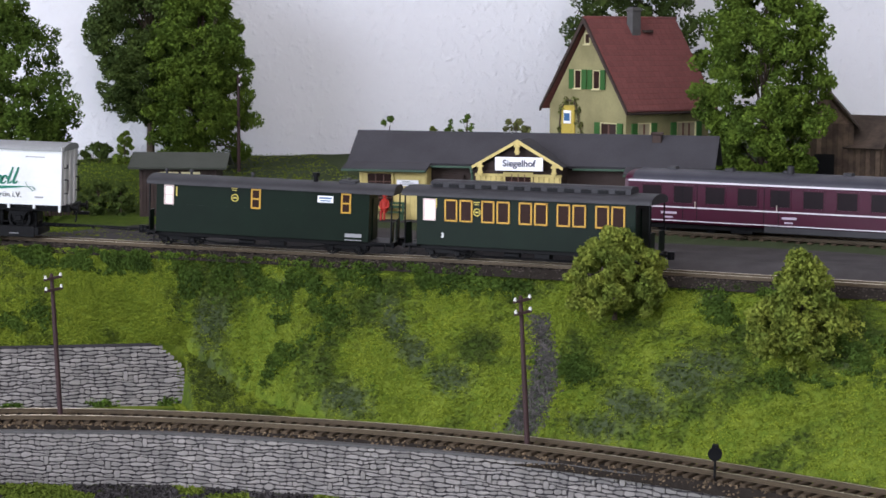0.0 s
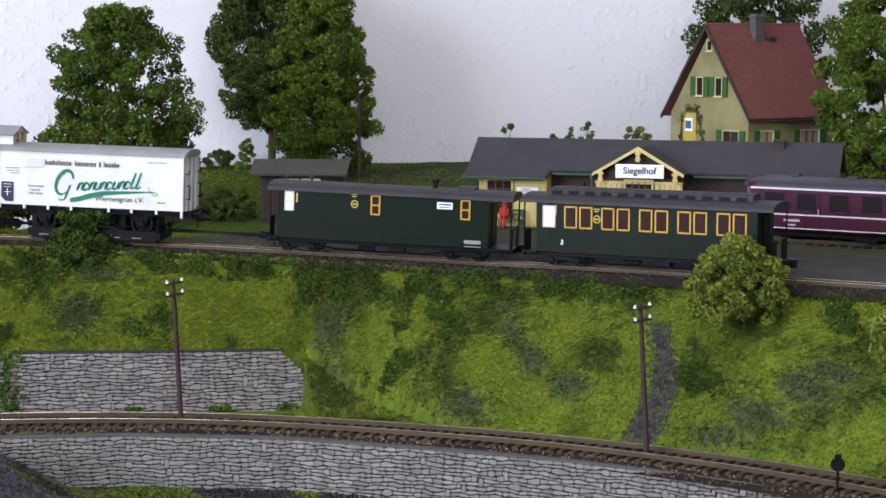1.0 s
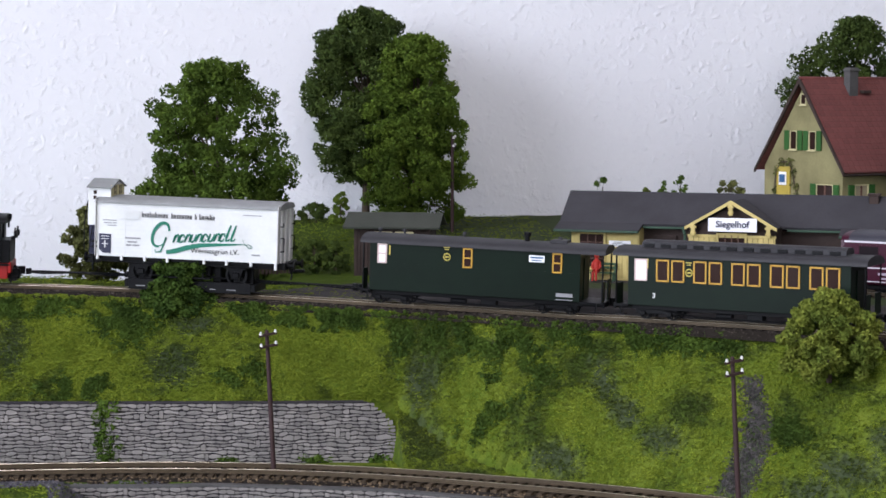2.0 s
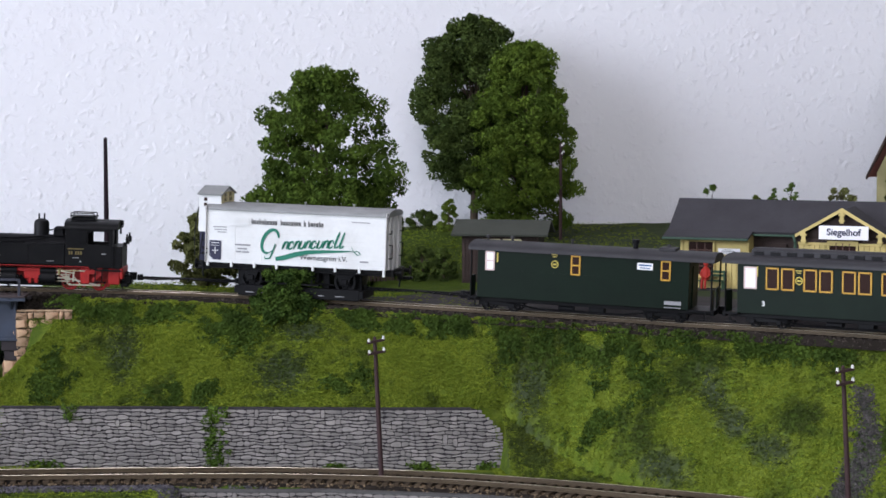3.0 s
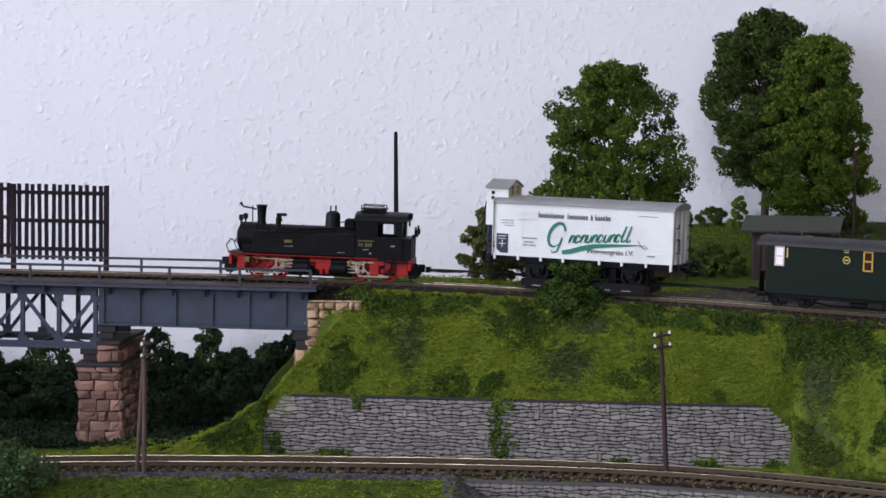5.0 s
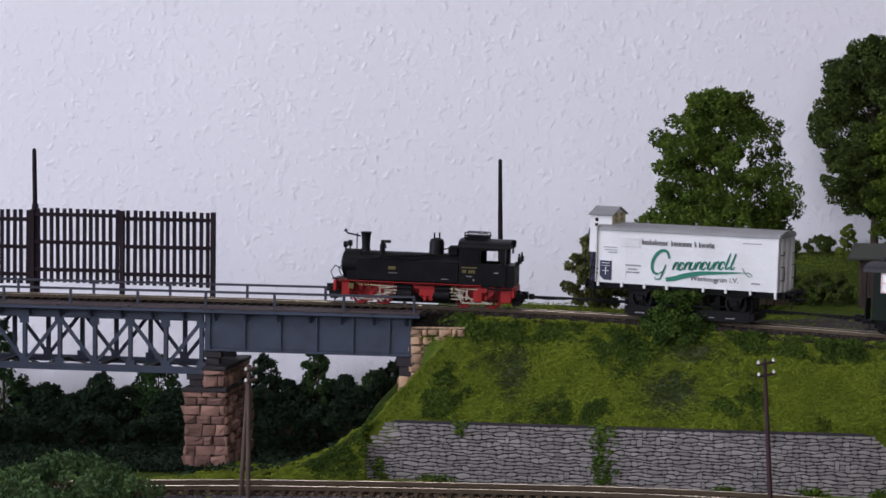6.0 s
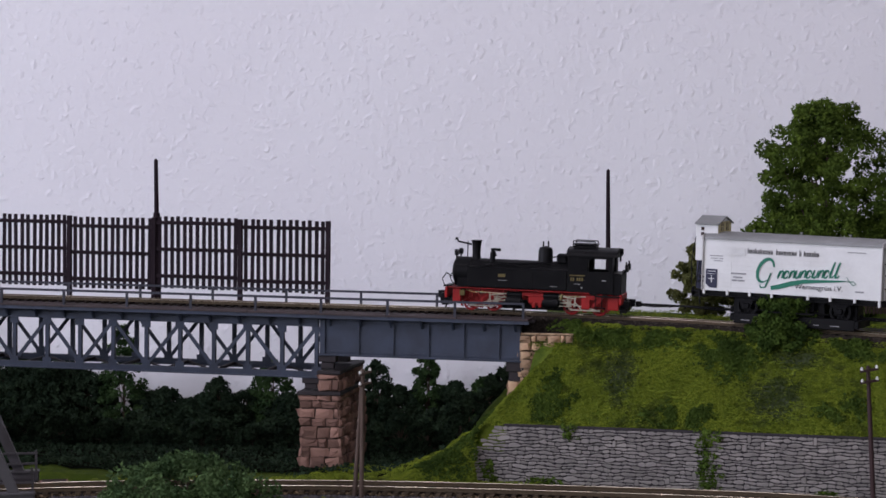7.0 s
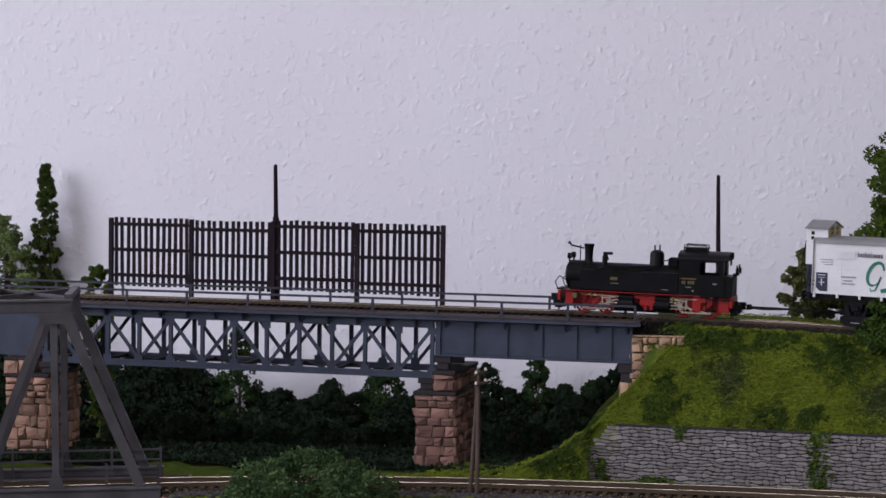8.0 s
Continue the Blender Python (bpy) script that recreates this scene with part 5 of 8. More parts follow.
    # chimney, domes and fittings
    part("chimney", Geo().turn((-35.0, 0, 27.6), (0, 0, 1), [(3.4, 0), (2.5, 1.4), (2.2, 3.0), (2.5, 8.5), (2.9, 10.4), (3.2, 11.0), (2.4, 11.2)], 20), M_BLACK, L, smooth=True)
    part("steam_dome", Geo().turn((4.2, 0, 27), (0, 0, 1), [(4.4, 0), (4.1, 1.6), (4.0, 7.4), (3.4, 9.0), (1.6, 9.8), (0.3, 10.0)], 22), M_BLACK, L, smooth=True)
    part("safety_valve", Geo().cyl((2.8, 0, 36.6), (2.8, 0, 39.6), 0.45, n=8).cyl((5.6, 0, 36.6), (5.6, 0, 39.8), 0.45, n=8), M_BLACK, L)
    part("sand_box", Geo().box(11.0, 17.0, -4.2, 4.2, 27.4, 33.0, 1.0).cyl((17, -2, 30), (19, -2.5, 31.5), 0.5), M_BLACK, L)
    part("air_pump", Geo().cyl((-25, -4, 27), (-25, -4, 32.5), 1.5, n=12).cyl((-25, -4, 32.4), (-25, -4, 34.4), 1.0, n=12).box(-26.0, -20.5, -4.8, -3.2, 33.2, 34.8, 0.3), M_BLACK, L)
    part("bell", Geo().turn((-25.5, 3, 30), (0, 0, 1), [(1.6, 0), (1.2, 1.2), (0.9, 2.4), (0.2, 2.8)], 14).box(-26.2, -24.8, 2.6, 3.4, 27.5, 33.5), M_BLACK, L)
    for y in (-6.2, 6.2):
        part("front_lamp", Geo().cyl((-46.0, y, 31.8), (-44.0, y, 31.8), 1.7, n=14).box(-45.4, -44.6, y - 0.4, y + 0.4, 28, 30.2), M_BLACK, L, "round black lantern")
        part("rear_lamp", Geo().cyl((49.6, y, 27.0), (51.2, y, 27.0), 1.7, n=14).box(48.2, 50.2, y - 0.5, y + 0.5, 24, 26).cyl((50.2, y, 28.6), (50.2, y, 30.4), 0.5), M_BLACK, L, "round black lantern")
    part("top_lamp", Geo().cyl((45.8, 0, 35.8), (47.6, 0, 35.8), 1.4, n=14).box(45.6, 46.6, -0.4, 0.4, 30, 34.8), M_BLACK, L, "round black lantern")
    part("whistle_pipe", Geo().tube([(-47.2, 0, 38.4), (-46.4, 0, 39.8), (-45.6, 0, 37.6), (-38.0, 0, 36.2)], 0.5, 6).cyl((-40.0, 0, 28), (-40.0, 0, 38.0), 0.35, n=6), M_BLACK, L)
    part("hand_rail", Geo().tube([(-46, -8.9, 25), (18, -8.9, 29.2)], 0.25, 5).tube([(44.0, -W - 0.5, 12.5), (44.0, -W - 0.5, 24), (44.6, -W - 0.5, 30)], 0.25, 5).tube([(-46.5, -10, 13), (-50.5, -10.5, 13.5), (-52, -10.5, 17), (-49.5, -10.5, 20.5), (-46.5, -9, 18.5)], 0.3, 5)
         .tube([(-46.5, 10, 13), (-50.5, 10.5, 13.5), (-52, 10.5, 17), (-49.5, 10.5, 20.5), (-46.5, 9, 18.5)], 0.3, 5), M_BLACK, L)
    # red underframe
    part("inner_frame", Geo().box(-46.5, 46.0, -3.9, -3.0, 5.5, 12.0).box(-46.5, 46.0, 3.0, 3.9, 5.5, 12.0).box(-44, 44, -3, 3, 9, 12), M_BLACK, L)
    fr = part("frame", Geo().box(-47.5, 47.0, -9.4, -8.4, 11.9, 12.4).box(-47.5, 47.0, 8.4, 9.4, 11.9, 12.4), M_BLACK, L)
    for s in (-1, 1):
        y0, y1 = (-W - 0.2, -W + 4.5) if s < 0 else (W - 4.5, W + 0.2)
        part("running_board", Geo().box(-47.6, 31, y0, y1, 12.4, 13.0, 0.1).prism([(31, 12.4), (31, 13.0), (36, 11.5), (48.4, 11.5), (48.4, 10.7), (36, 10.7)], "y", y0, y1), M_BLACK, fr)
        ye = y0 if s < 0 else y1
        part("edge_stripe", Geo().box(-47.4, 31, ye - 0.12, ye + 0.12, 12.55, 12.95), M_RED, fr)
        part("bracket", Geo().box(-6.5, 9.5, s * 9.4 - 1.0, s * 9.4 + 1.0, 9.4, 11.2, 0.2).box(-3.0, 6.4, s * 9.4 - 1.0, s * 9.4 + 1.0, 5.6, 9.6, 0.3).box(-0.6, 1.0, s * 9.9 - 1.2, s * 9.9 + 1.2, 3.2, 6.0, 0.2).box(2.6, 4.4, s * 9.9 - 1.2, s * 9.9 + 1.2, 3.4, 6.0, 0.2), M_RED, fr)
        for xa, xb in ((-45.8, -41), (26.5, 31.5), (41.0, 47.2)):
            part("bracket", Geo().box(xa, xb, s * 9.6 - 1.2, s * 9.6 + 1.2, 3.6, 12.1, 0.4), M_RED, fr)
        part("bracket", Geo().bar((29, s * 10.4, 9.5), (38, s * 10.4, 11.2), 1.4, 2.4).bar((33, s * 10.4, 5.2), (38, s * 10.4, 10.4), 1.4, 2.0), M_RED, fr)
    for x, s in ((-48.4, -1), (47.4, 1)):
        part("buffer_beam", Geo().box(min(x, x + s * 1.6), max(x, x + s * 1.6), -W, W, 6.8, 12.6, 0.3), M_RED, fr)
        part("coupler", Geo().box(min(x, x + s * 7), max(x, x + s * 7), -1.0, 1.0, 6.6, 8.2, 0.3).cyl((x + s * 6.0, 0, 5.6), (x + s * 6.0, 0, 9.6), 1.9, n=14), M_BLACK, fr)
        part("draw_box", Geo().box(min(x, x + s * 5.5), max(x, x + s * 5.5), -5.5, 5.5, 3.6, 8.6, 0.5).box(min(x, x + s * 4.0), max(x, x + s * 4.0), -8.5, 8.5, 2.2, 4.6, 0.3), M_BLACK, fr)
        for q in (-1, 1):
            part("rail_guard", Geo().bar((x - s * 1.0, q * 8.4, 7.0), (x + s * 1.6, q * 8.4, 1.2), 1.4, 0.7), M_BLACK, fr)
            part("brake_hose", Geo().tube([(x + s * 1.4, q * 3.4, 9.6), (x + s * 3.4, q * 3.6, 9.0), (x + s * 3.8, q * 3.6, 5.2), (x + s * 2.6, q * 3.4, 3.4)], 0.45, 6), M_BLACK, fr)
    for s in (-1, 1):
        y0, y1 = sorted((s * 4.9, s * 5.5))
        part("frame_plate", Geo().prism([(-46, 11.8), (-46, 6.4), (-42, 4.6), (-19, 4.6), (-16, 7.0), (-5, 7.0), (-2, 4.0), (6, 4.0), (9, 7.0), (15, 7.0), (18, 4.6), (42, 4.6), (46, 6.4), (46, 11.8)], "y", y0, y1), M_RED, fr)
        part("ash_pan", Geo().box(-20, 18, min(s * 4.0, s * 4.8), max(s * 4.0, s * 4.8), 1.6, 7.2, 0.2), M_BLACK, fr)
        for x in (-42.6, -31.5, -17.6, 15.8, 31.0, 42.5):
            part("frame_stay", Geo().box(x - 0.6, x + 0.6, min(s * 5.4, s * 8.8), max(s * 5.4, s * 8.8), 8.6, 12.0, 0.15), M_RED, fr)
        part("oil_pipe", Geo().tube([(-38, s * 11.6, 11.6), (-34, s * 11.8, 10.4), (-30, s * 11.8, 10.9), (-20, s * 11.7, 10.0)], 0.2, 5).tube([(15, s * 11.6, 11.4), (20, s * 11.8, 10.2), (26, s * 11.8, 10.8)], 0.2, 5), M_BRASS, fr)
        part("brake_hanger", Geo().bar((-40.6, s * 8.0, 9.4), (-41.0, s * 8.0, 2.2), 0.9, 0.8).bar((-19.0, s * 8.0, 9.4), (-18.6, s * 8.0, 2.2), 0.9, 0.8).bar((41.0, s * 8.0, 9.4), (41.4, s * 8.0, 2.2), 0.9, 0.8), M_RED, fr)
        part("cab_step", Geo().box(34.0, 38.5, s * 11.6 - 1.2, s * 11.6 + 1.2, 4.6, 5.1, 0.1).box(34.2, 34.7, s * 12.0 - 0.3, s * 12.0 + 0.3, 5, 11.2).box(37.8, 38.3, s * 12.0 - 0.3, s * 12.0 + 0.3, 5, 11.2), M_BLACK, fr)
    for s in (-1, 1):
        for x in (-29.8, 28.2):
            part("brake_gear", Geo().box(x - 1.1, x + 1.1, s * 7.6 - 0.8, s * 7.6 + 0.8, 1.6, 6.4, 0.2).bar((x, s * 8.2, 6.0), (x + 5, s * 8.2, 11.6), 0.8, 1.0), M_RED, fr)
        for x in (-36.0, -23.5, 20.5, 36.0):
            part("axle_spring", Geo().prism([(x - 5, 10.6), (x - 2, 9.7), (x + 2, 9.7), (x + 5, 10.6), (x + 2, 11.0), (x - 2, 11.0)], "y", s * 7.4 - 0.6, s * 7.4 + 0.6).box(x - 1.5, x + 1.5, s * 7.4 - 0.7, s * 7.4 + 0.7, 7.4, 10.0, 0.2), M_RED, fr)
        part("sand_pipe", Geo().tube([(-41, s * 8.8, 11.8), (-41.4, s * 8.6, 6.0), (-40.2, s * 7.4, 1.8)], 0.3, 5).tube([(14.5, s * 8.8, 11.8), (14.8, s * 8.4, 5.5), (16.2, s * 7.4, 1.8)], 0.3, 5), M_BLACK, fr)
        part("lubricator", Geo().box(-41.6, -38.8, s * 11.4 - 0.7, s * 11.4 + 0.7, 8.2, 11.4, 0.2), M_BRASS, fr, "small brass oil press")
        part("lubricator", Geo().cyl((15.5, s * 11.0, 8.2), (15.5, s * 11.0, 11.2), 0.7, n=10), M_BRASS, fr, "small brass oil press")
        part("lifting_shaft", Geo().bar((-33, s * 10.8, 10.6), (-13, s * 10.8, 10.2), 0.5, 0.6), M_NICKEL, fr)
        part("lifting_shaft", Geo().bar((14, s * 10.8, 10.2), (33, s * 10.8, 10.6), 0.5, 0.6), M_NICKEL, fr)
    part("front_step", Geo().box(-51.6, -48.6, -9, 9, 12.6, 13.2, 0.1), M_BLACK, L)
    part("boiler_pipe", Geo().tube([(-24, -6.5, 27.4), (-10, -7.8, 26.6), (-2, -7.6, 27.2), (8, -6.6, 28.2)], 0.4, 6).tube([(8, -5, 31), (13, -5.4, 31.8), (18.5, -6, 32.4)], 0.35, 6), M_BLACK, L)
    # two power bogies
    for sgn, wheels, cyl in ((1, (-36.0, -23.5), -11.0), (-1, (20.5, 36.0), 9.5)):
        bg = part("bogie", Geo().box(min(wheels) - 4, max(wheels) + 4, -4.6, 4.6, 3.2, 7.5, 0.4), M_BLACK, L)
        for x in wheels:
            for y in (-6.4, 6.4):
                wheel(bg, x, y, 4.4, M_RED, 1.3, 10)
                part("crank_pin", Geo().cyl((x, y, 2.9), (x, y + (-1.4 if y < 0 else 1.4), 2.9), 0.7, n=8), M_NICKEL, bg)
        for y, s in ((-9.6, -1), (9.6, 1)):
            part("cylinder", Geo().cyl((cyl - 3.9, y, 6.2), (cyl + 3.9, y, 6.2), 3.1, n=18).cyl((cyl - 4.2, y, 9.9), (cyl + 4.2, y, 9.9), 1.7, n=14).cyl((cyl - 4.9, y, 6.2), (cyl + 4.9, y, 6.2), 1.6, n=18), M_BLACK, bg, smooth=True)
            inner = cyl - sgn * 4.2
            far = max(wheels, key=lambda q: abs(q - cyl))
            near = min(wheels, key=lambda q: abs(q - cyl))
            part("coupling_rod", Geo().bar((near, y + s * 0.1, 2.9), (far, y + s * 0.1, 2.9), 0.4, 0.7), M_NICKEL, bg)
            part("piston_rod", Geo().cyl((inner, y, 6.4), (inner - sgn * 5.5, y, 6.4), 0.5, n=8).box(min(inner - sgn * 4.6, inner - sgn * 7.0), max(inner - sgn * 4.6, inner - sgn * 7.0), y - 0.6, y + 0.6, 5.2, 7.6), M_NICKEL, bg)
            part("slide_bar", Geo().bar((inner, y, 8.2), (inner - sgn * 7.5, y, 8.2), 0.8, 0.5).bar((inner, y, 4.7), (inner - sgn * 7.5, y, 4.7), 0.8, 0.5), M_NICKEL, bg)
            part("connecting_rod", Geo().bar((inner - sgn * 5.8, y + s * 0.8, 6.4), (far, y + s * 0.8, 3.1), 0.4, 0.65), M_NICKEL, bg)
            part("valve_gear", Geo().bar((inner - sgn * 2, y + s * 1.0, 10.0), (inner - sgn * 9, y + s * 1.0, 9.2), 0.5, 0.7).bar((inner - sgn * 6.2, y + s * 1.2, 3.4), (inner - sgn * 5.0, y + s * 1.2, 10.4), 0.4, 0.55).bar((inner - sgn * 9, y + s * 1.2, 4.6), (inner - sgn * 9.6, y + s * 1.2, 11), 0.4, 0.8).bar((inner - sgn * 1.0, y + s * 1.3, 9.0), (inner - sgn * 7.4, y + s * 1.3, 5.4), 0.35, 0.5).bar((inner - sgn * 9.4, y + s * 1.3, 7.4), (inner - sgn * 13.0, y + s * 1.3, 3.2), 0.35, 0.5), M_NICKEL, bg)
    return L


def swash(parent, y):
    """The green script mark on the wagon side, drawn as plain strokes."""
    def stroke(pts, w0, w1, name="script_stroke"):
        g = Geo()
        n = len(pts)
        q = []
        for i, (a, b) in enumerate(pts):
            p0, p1 = pts[max(0, i - 1)], pts[min(n - 1, i + 1)]
            dx, dz = p1[0] - p0[0], p1[1] - p0[1]
            ln = math.hypot(dx, dz) or 1
            k = i / (n - 1)
            w = (w0 * (1 - k) + w1 * k) * (0.55 + 0.45 * math.sin(math.pi * k))
            q.append(((a - dz / ln * w, b + dx / ln * w), (a + dz / ln * w, b - dx / ln * w)))
        v = [(c[0] * 0.913 + 1.5, d, c[1]) for d in (y - 0.10, y + 0.05) for pr in q for c in pr]
        m = 2 * n
        f = []
        for i in range(n - 1):
            a = 2 * i
            f += [(a, a + 1, a + 3, a + 2), (m + a, m + a + 2, m + a + 3, m + a + 1), (a, a + 2, m + a + 2, m + a), (a + 1, m + a + 1, m + a + 3, a + 3)]
        g.add(v, f)
        part(name, g, M_GREENLOGO, parent)
    # a large opening loop with a tail
    stroke([(-16.6 + 4.6 * math.cos(a) + 0.25 * (7.4 * math.sin(a)), 30.4 + 6.2 * math.sin(a)) for a in np.linspace(0.35, 4.9, 20)], 0.95, 0.95)
    stroke([(-17.4, 24.4), (-14.6, 25.8), (-13.4, 29.2), (-15.2, 24.6), (-16.6, 21.6), (-19.4, 21.2), (-19.8, 22.6)], 0.5, 0.4)
    # slanting loops and humps along a rising line
    def put(pts, x, z, w0=0.55, w1=0.5):
        stroke([(x + a + 0.36 * b, z + b) for a, b in pts], w0, w1)

    ring = [(1.35 + 1.25 * math.cos(a), 2.1 + 2.0 * math.sin(a)) for a in np.linspace(0.2, 6.0, 16)]
    hump = [(0.3, 0.2), (0.5, 2.0), (0.9, 3.6), (1.8, 4.3), (2.5, 3.7), (2.5, 2.0), (2.6, 0.3)]
    cup = [(0.2, 4.2), (0.2, 2.0), (0.6, 0.5), (1.6, 0.1), (2.5, 0.9), (2.6, 2.6), (2.7, 4.2)]
    x = -9.6
    for i, (pts, w) in enumerate(((hump, 3.3), (ring, 3.5), (hump, 3.0), (cup, 3.5), (hump, 3.4), (ring, 3.6), (cup, 3.5), (hump, 3.2), (ring, 3.5))):
        z = 26.5 + i * 0.22
        put([(0.1, 0.1), (0.25, 2.2), (0.4, 4.3)], x, z, 0.62, 0.62)
        put(pts, x, z)
        x += w
    for q in (x + 0.2, x + 3.2):
        put([(0.3, 8.6), (0.1, 5.5), (0.0, 2.0), (0.5, 0.4), (1.6, 0.6), (2.4, 1.6)], q, 28.3, 0.75, 0.5)
    stroke([(31.4, 29.6), (32.6, 27.4), (35.4, 25.2), (37.0, 26.0), (35.2, 27.4), (32.4, 27.0), (30.6, 27.4)], 0.18, 0.18)
    # the broad sweep below
    stroke([(-13.2, 21.4), (-8.0, 22.3), (-1.5, 24.2), (6, 25.7), (16, 26.4), (27, 27.0), (31.5, 27.3)], 1.9, 0.3)


def brewery_wagon(m):
    w = root("goods_wagon", m, "white boarded brewery van with brakeman's cabin and green script", "railway wagon")
    H0, H1, L2, W = 18.0, 46.0, 48.6, 16.0
    body = part("body", Geo().box(-L2, L2, -W + 0.6, W - 0.6, H0 + 0.3, H1 + 0.4), M_WHITESHADE, w)
    z = H0 + 0.2
    n = 12
    for s in (-1, 1):
        y0, y1 = (-W, -W + 0.7) if s < 0 else (W - 0.7, W)
        for i in range(n):
            a, b = H0 + (H1 - H0) * i / n, H0 + (H1 - H0) * (i + 1) / n
            part("plank", Geo().box(-L2, L2, y0, y1, a + 0.004, b - 0.004, 0.03), M_WHITE, body)
        yo = -W - 0.25 if s < 0 else W
        for x in (-L2 + 0.5, -33.0, -18.5, 10.5, L2 - 0.7):
            part("upright", Geo().box(x - 0.3, x + 0.3, yo + 0.12 if s < 0 else yo, yo + 0.25 if s < 0 else yo + 0.13, H0, H1), M_WHITE, body)
        part("hatch", Geo().box(-36, -25, yo - 0.05, yo + 0.2, 37.6, 42.6), M_WHITE, body)
        for k in range(5):
            part("hatch_louvre", Geo().box(-35.6, -25.4, yo - 0.35, yo, 37.9 + k * 0.95, 38.3 + k * 0.95), M_WHITE, body)
    for s, xo in ((-1, -L2 - 0.4), (1, L2)):
        for k in range(7):
            y = -W + 0.9 + k * (2 * W - 1.8) / 6
            part("end_post" if k in (1, 3, 5) else "end_board", Geo().box(xo, xo + 0.4, y - (0.7 if k in (1, 3, 5) else 2.3), y + (0.7 if k in (1, 3, 5) else 2.3), H0, H1 + 2.0, 0.1) if k not in (1, 3, 5)
                 else Geo().box(xo - 0.6, xo + 1.0, y - 0.7, y + 0.7, H0 - 1.5, H1 + 1.5, 0.15), M_WHITESHADE, body)
    part("roof", Geo().prism(arch(W + 0.8, H1, 3.2, 14) + [(-W - 0.8, H1 - 0.35), (W + 0.8, H1 - 0.35)], "x", -L2 - 0.9, L2 + 1.2), M_ROOFGREY, w, smooth=True)
    for x in (-26, 0.5, 27):
        part("roof_vent", Geo().cyl((x, 0, H1 + 2.8), (x, 0, H1 + 4.3), 0.45, n=8).cyl((x, 0, H1 + 4.3), (x, 0, H1 + 4.7), 0.9, n=10), M_ROOFGREY, w)
    # raised brakeman's cabin at the front end
    cx0, cx1, cw = -L2 - 6.3, -L2 + 6.0, 11.2
    cb = part("brakeman_cabin", Geo().box(cx0, cx1, -cw, cw, 42, 53.6, 0.15).prism([(-cw, 53.5), (cw, 53.5), (0, 57.2)], "x", cx0 + 0.1, cx1 - 0.1).box(cx0, -L2 - 0.45, -cw, cw, 33.5, 42.2), M_WHITE, w)
    for q in (-1, 1):
        part("cabin_roof", Geo().prism([(q * (cw + 1.3), 53.0), (0, 57.0), (0, 57.6), (q * (cw + 1.4), 53.6)], "x", cx0 - 0.6, cx1 + 1.0), M_ROOFGREY, cb)
        part("cabin_window", Geo().box(cx1 - 0.1, cx1 + 0.2, q * 4.2 - 1.9, q * 4.2 + 1.9, 49.6, 54.2, 0.05), M_PANEDARK, cb)
        part("cabin_window_frame", Geo().box(cx1, cx1 + 0.35, q * 4.2 - 0.3, q * 4.2 + 0.3, 49.5, 54.3).box(cx1, cx1 + 0.35, q * 4.2 - 2.0, q * 4.2 + 2.0, 51.7, 52.1), M_CREAMPANEL, cb)
    part("end_board", Geo().box(cx1 - 0.05, cx1 + 0.1, -cw + 0.3, cw - 0.3, 48.4, 54.6), M_CREAMPANEL, cb)
    for z in (47.0, 49.8):
        part("cabin_window", Geo().box(cx0 + 2.8, cx0 + 4.6, -cw - 0.15, -cw + 0.2, z, z + 1.9, 0.05), M_PANEDARK, cb)
    part("platform_apron", Geo().box(cx0 + 0.8, -L2 - 0.45, -cw, cw, 18.2, 33.4, 0.2), M_NAVY, cb)
    for z in (22.4, 24.6):
        part("apron_hinge", Geo().box(cx0 + 4.0, -L2 + 0.6, -W - 0.35, -cw, z, z + 0.8, 0.1), M_BLACK, cb)
    part("ladder", Geo().tube([(-L2 - 5, -13, 19), (-L2 - 3.6, -12, 33)], 0.35, 6).tube([(-L2 - 1.8, -13, 19), (-L2 - 0.8, -12, 33)], 0.35, 6).tube([(-L2 - 4.6, -12.8, 22), (-L2 - 1.6, -12.8, 22)], 0.3, 6)
         .tube([(-L2 - 4.3, -12.6, 25.5), (-L2 - 1.4, -12.6, 25.5)], 0.3, 6).tube([(-L2 - 4.0, -12.3, 29), (-L2 - 1.2, -12.3, 29)], 0.3, 6), M_BLACK, w)
    part("hand_rail", Geo().tube([(-L2 - 8, -11, 20), (-L2 - 8.4, -11, 34), (-L2 - 6.8, -10, 46), (-L2 - 5.6, -8, 47)], 0.3, 6), M_BLACK, w)
    # lettering on the near side
    y = -W - 0.3
    swash(body, y)
    for a, b in ((-24.0, -9.4), (-8.2, 2.8), (4.4, 6.2), (6.8, 15.2)):
        xx, first = a, True
        while xx < b - 0.5:
            tall = 42.0 if first or random.random() < 0.25 else 41.1
            part("name_bar", Geo().box(xx, xx + 0.36, y, y + 0.12, 39.0, tall).box(xx + 0.62, xx + 0.98, y, y + 0.12, 39.0, 41.1), M_PRINT, body)
            xx, first = xx + 1.42, False
    text_part("Wernesgrün i.V.", 3.9, mpose(15.4, y - 0.02, 22.9, 0, 90), M_PRINT, body, extrude=0.00006)
    for zz, a, b in ((36.6, -45, -37.6), (35.2, -44.4, -40.2), (35.2, -39.6, -37.4), (33.9, -42.5, -37.6), (27.5, -32.8, -24.4), (25.5, -31.5, -26.4), (23.8, -32.2, -29.4), (23.8, -28.8, -25), (21.6, 35, 39.5), (42.2, 30, 40)):
        part("print_bar", Geo().box(a, b, y, y + 0.1, zz, zz + (0.8 if zz < 30 else 0.45)), M_PRINTGREY, body)
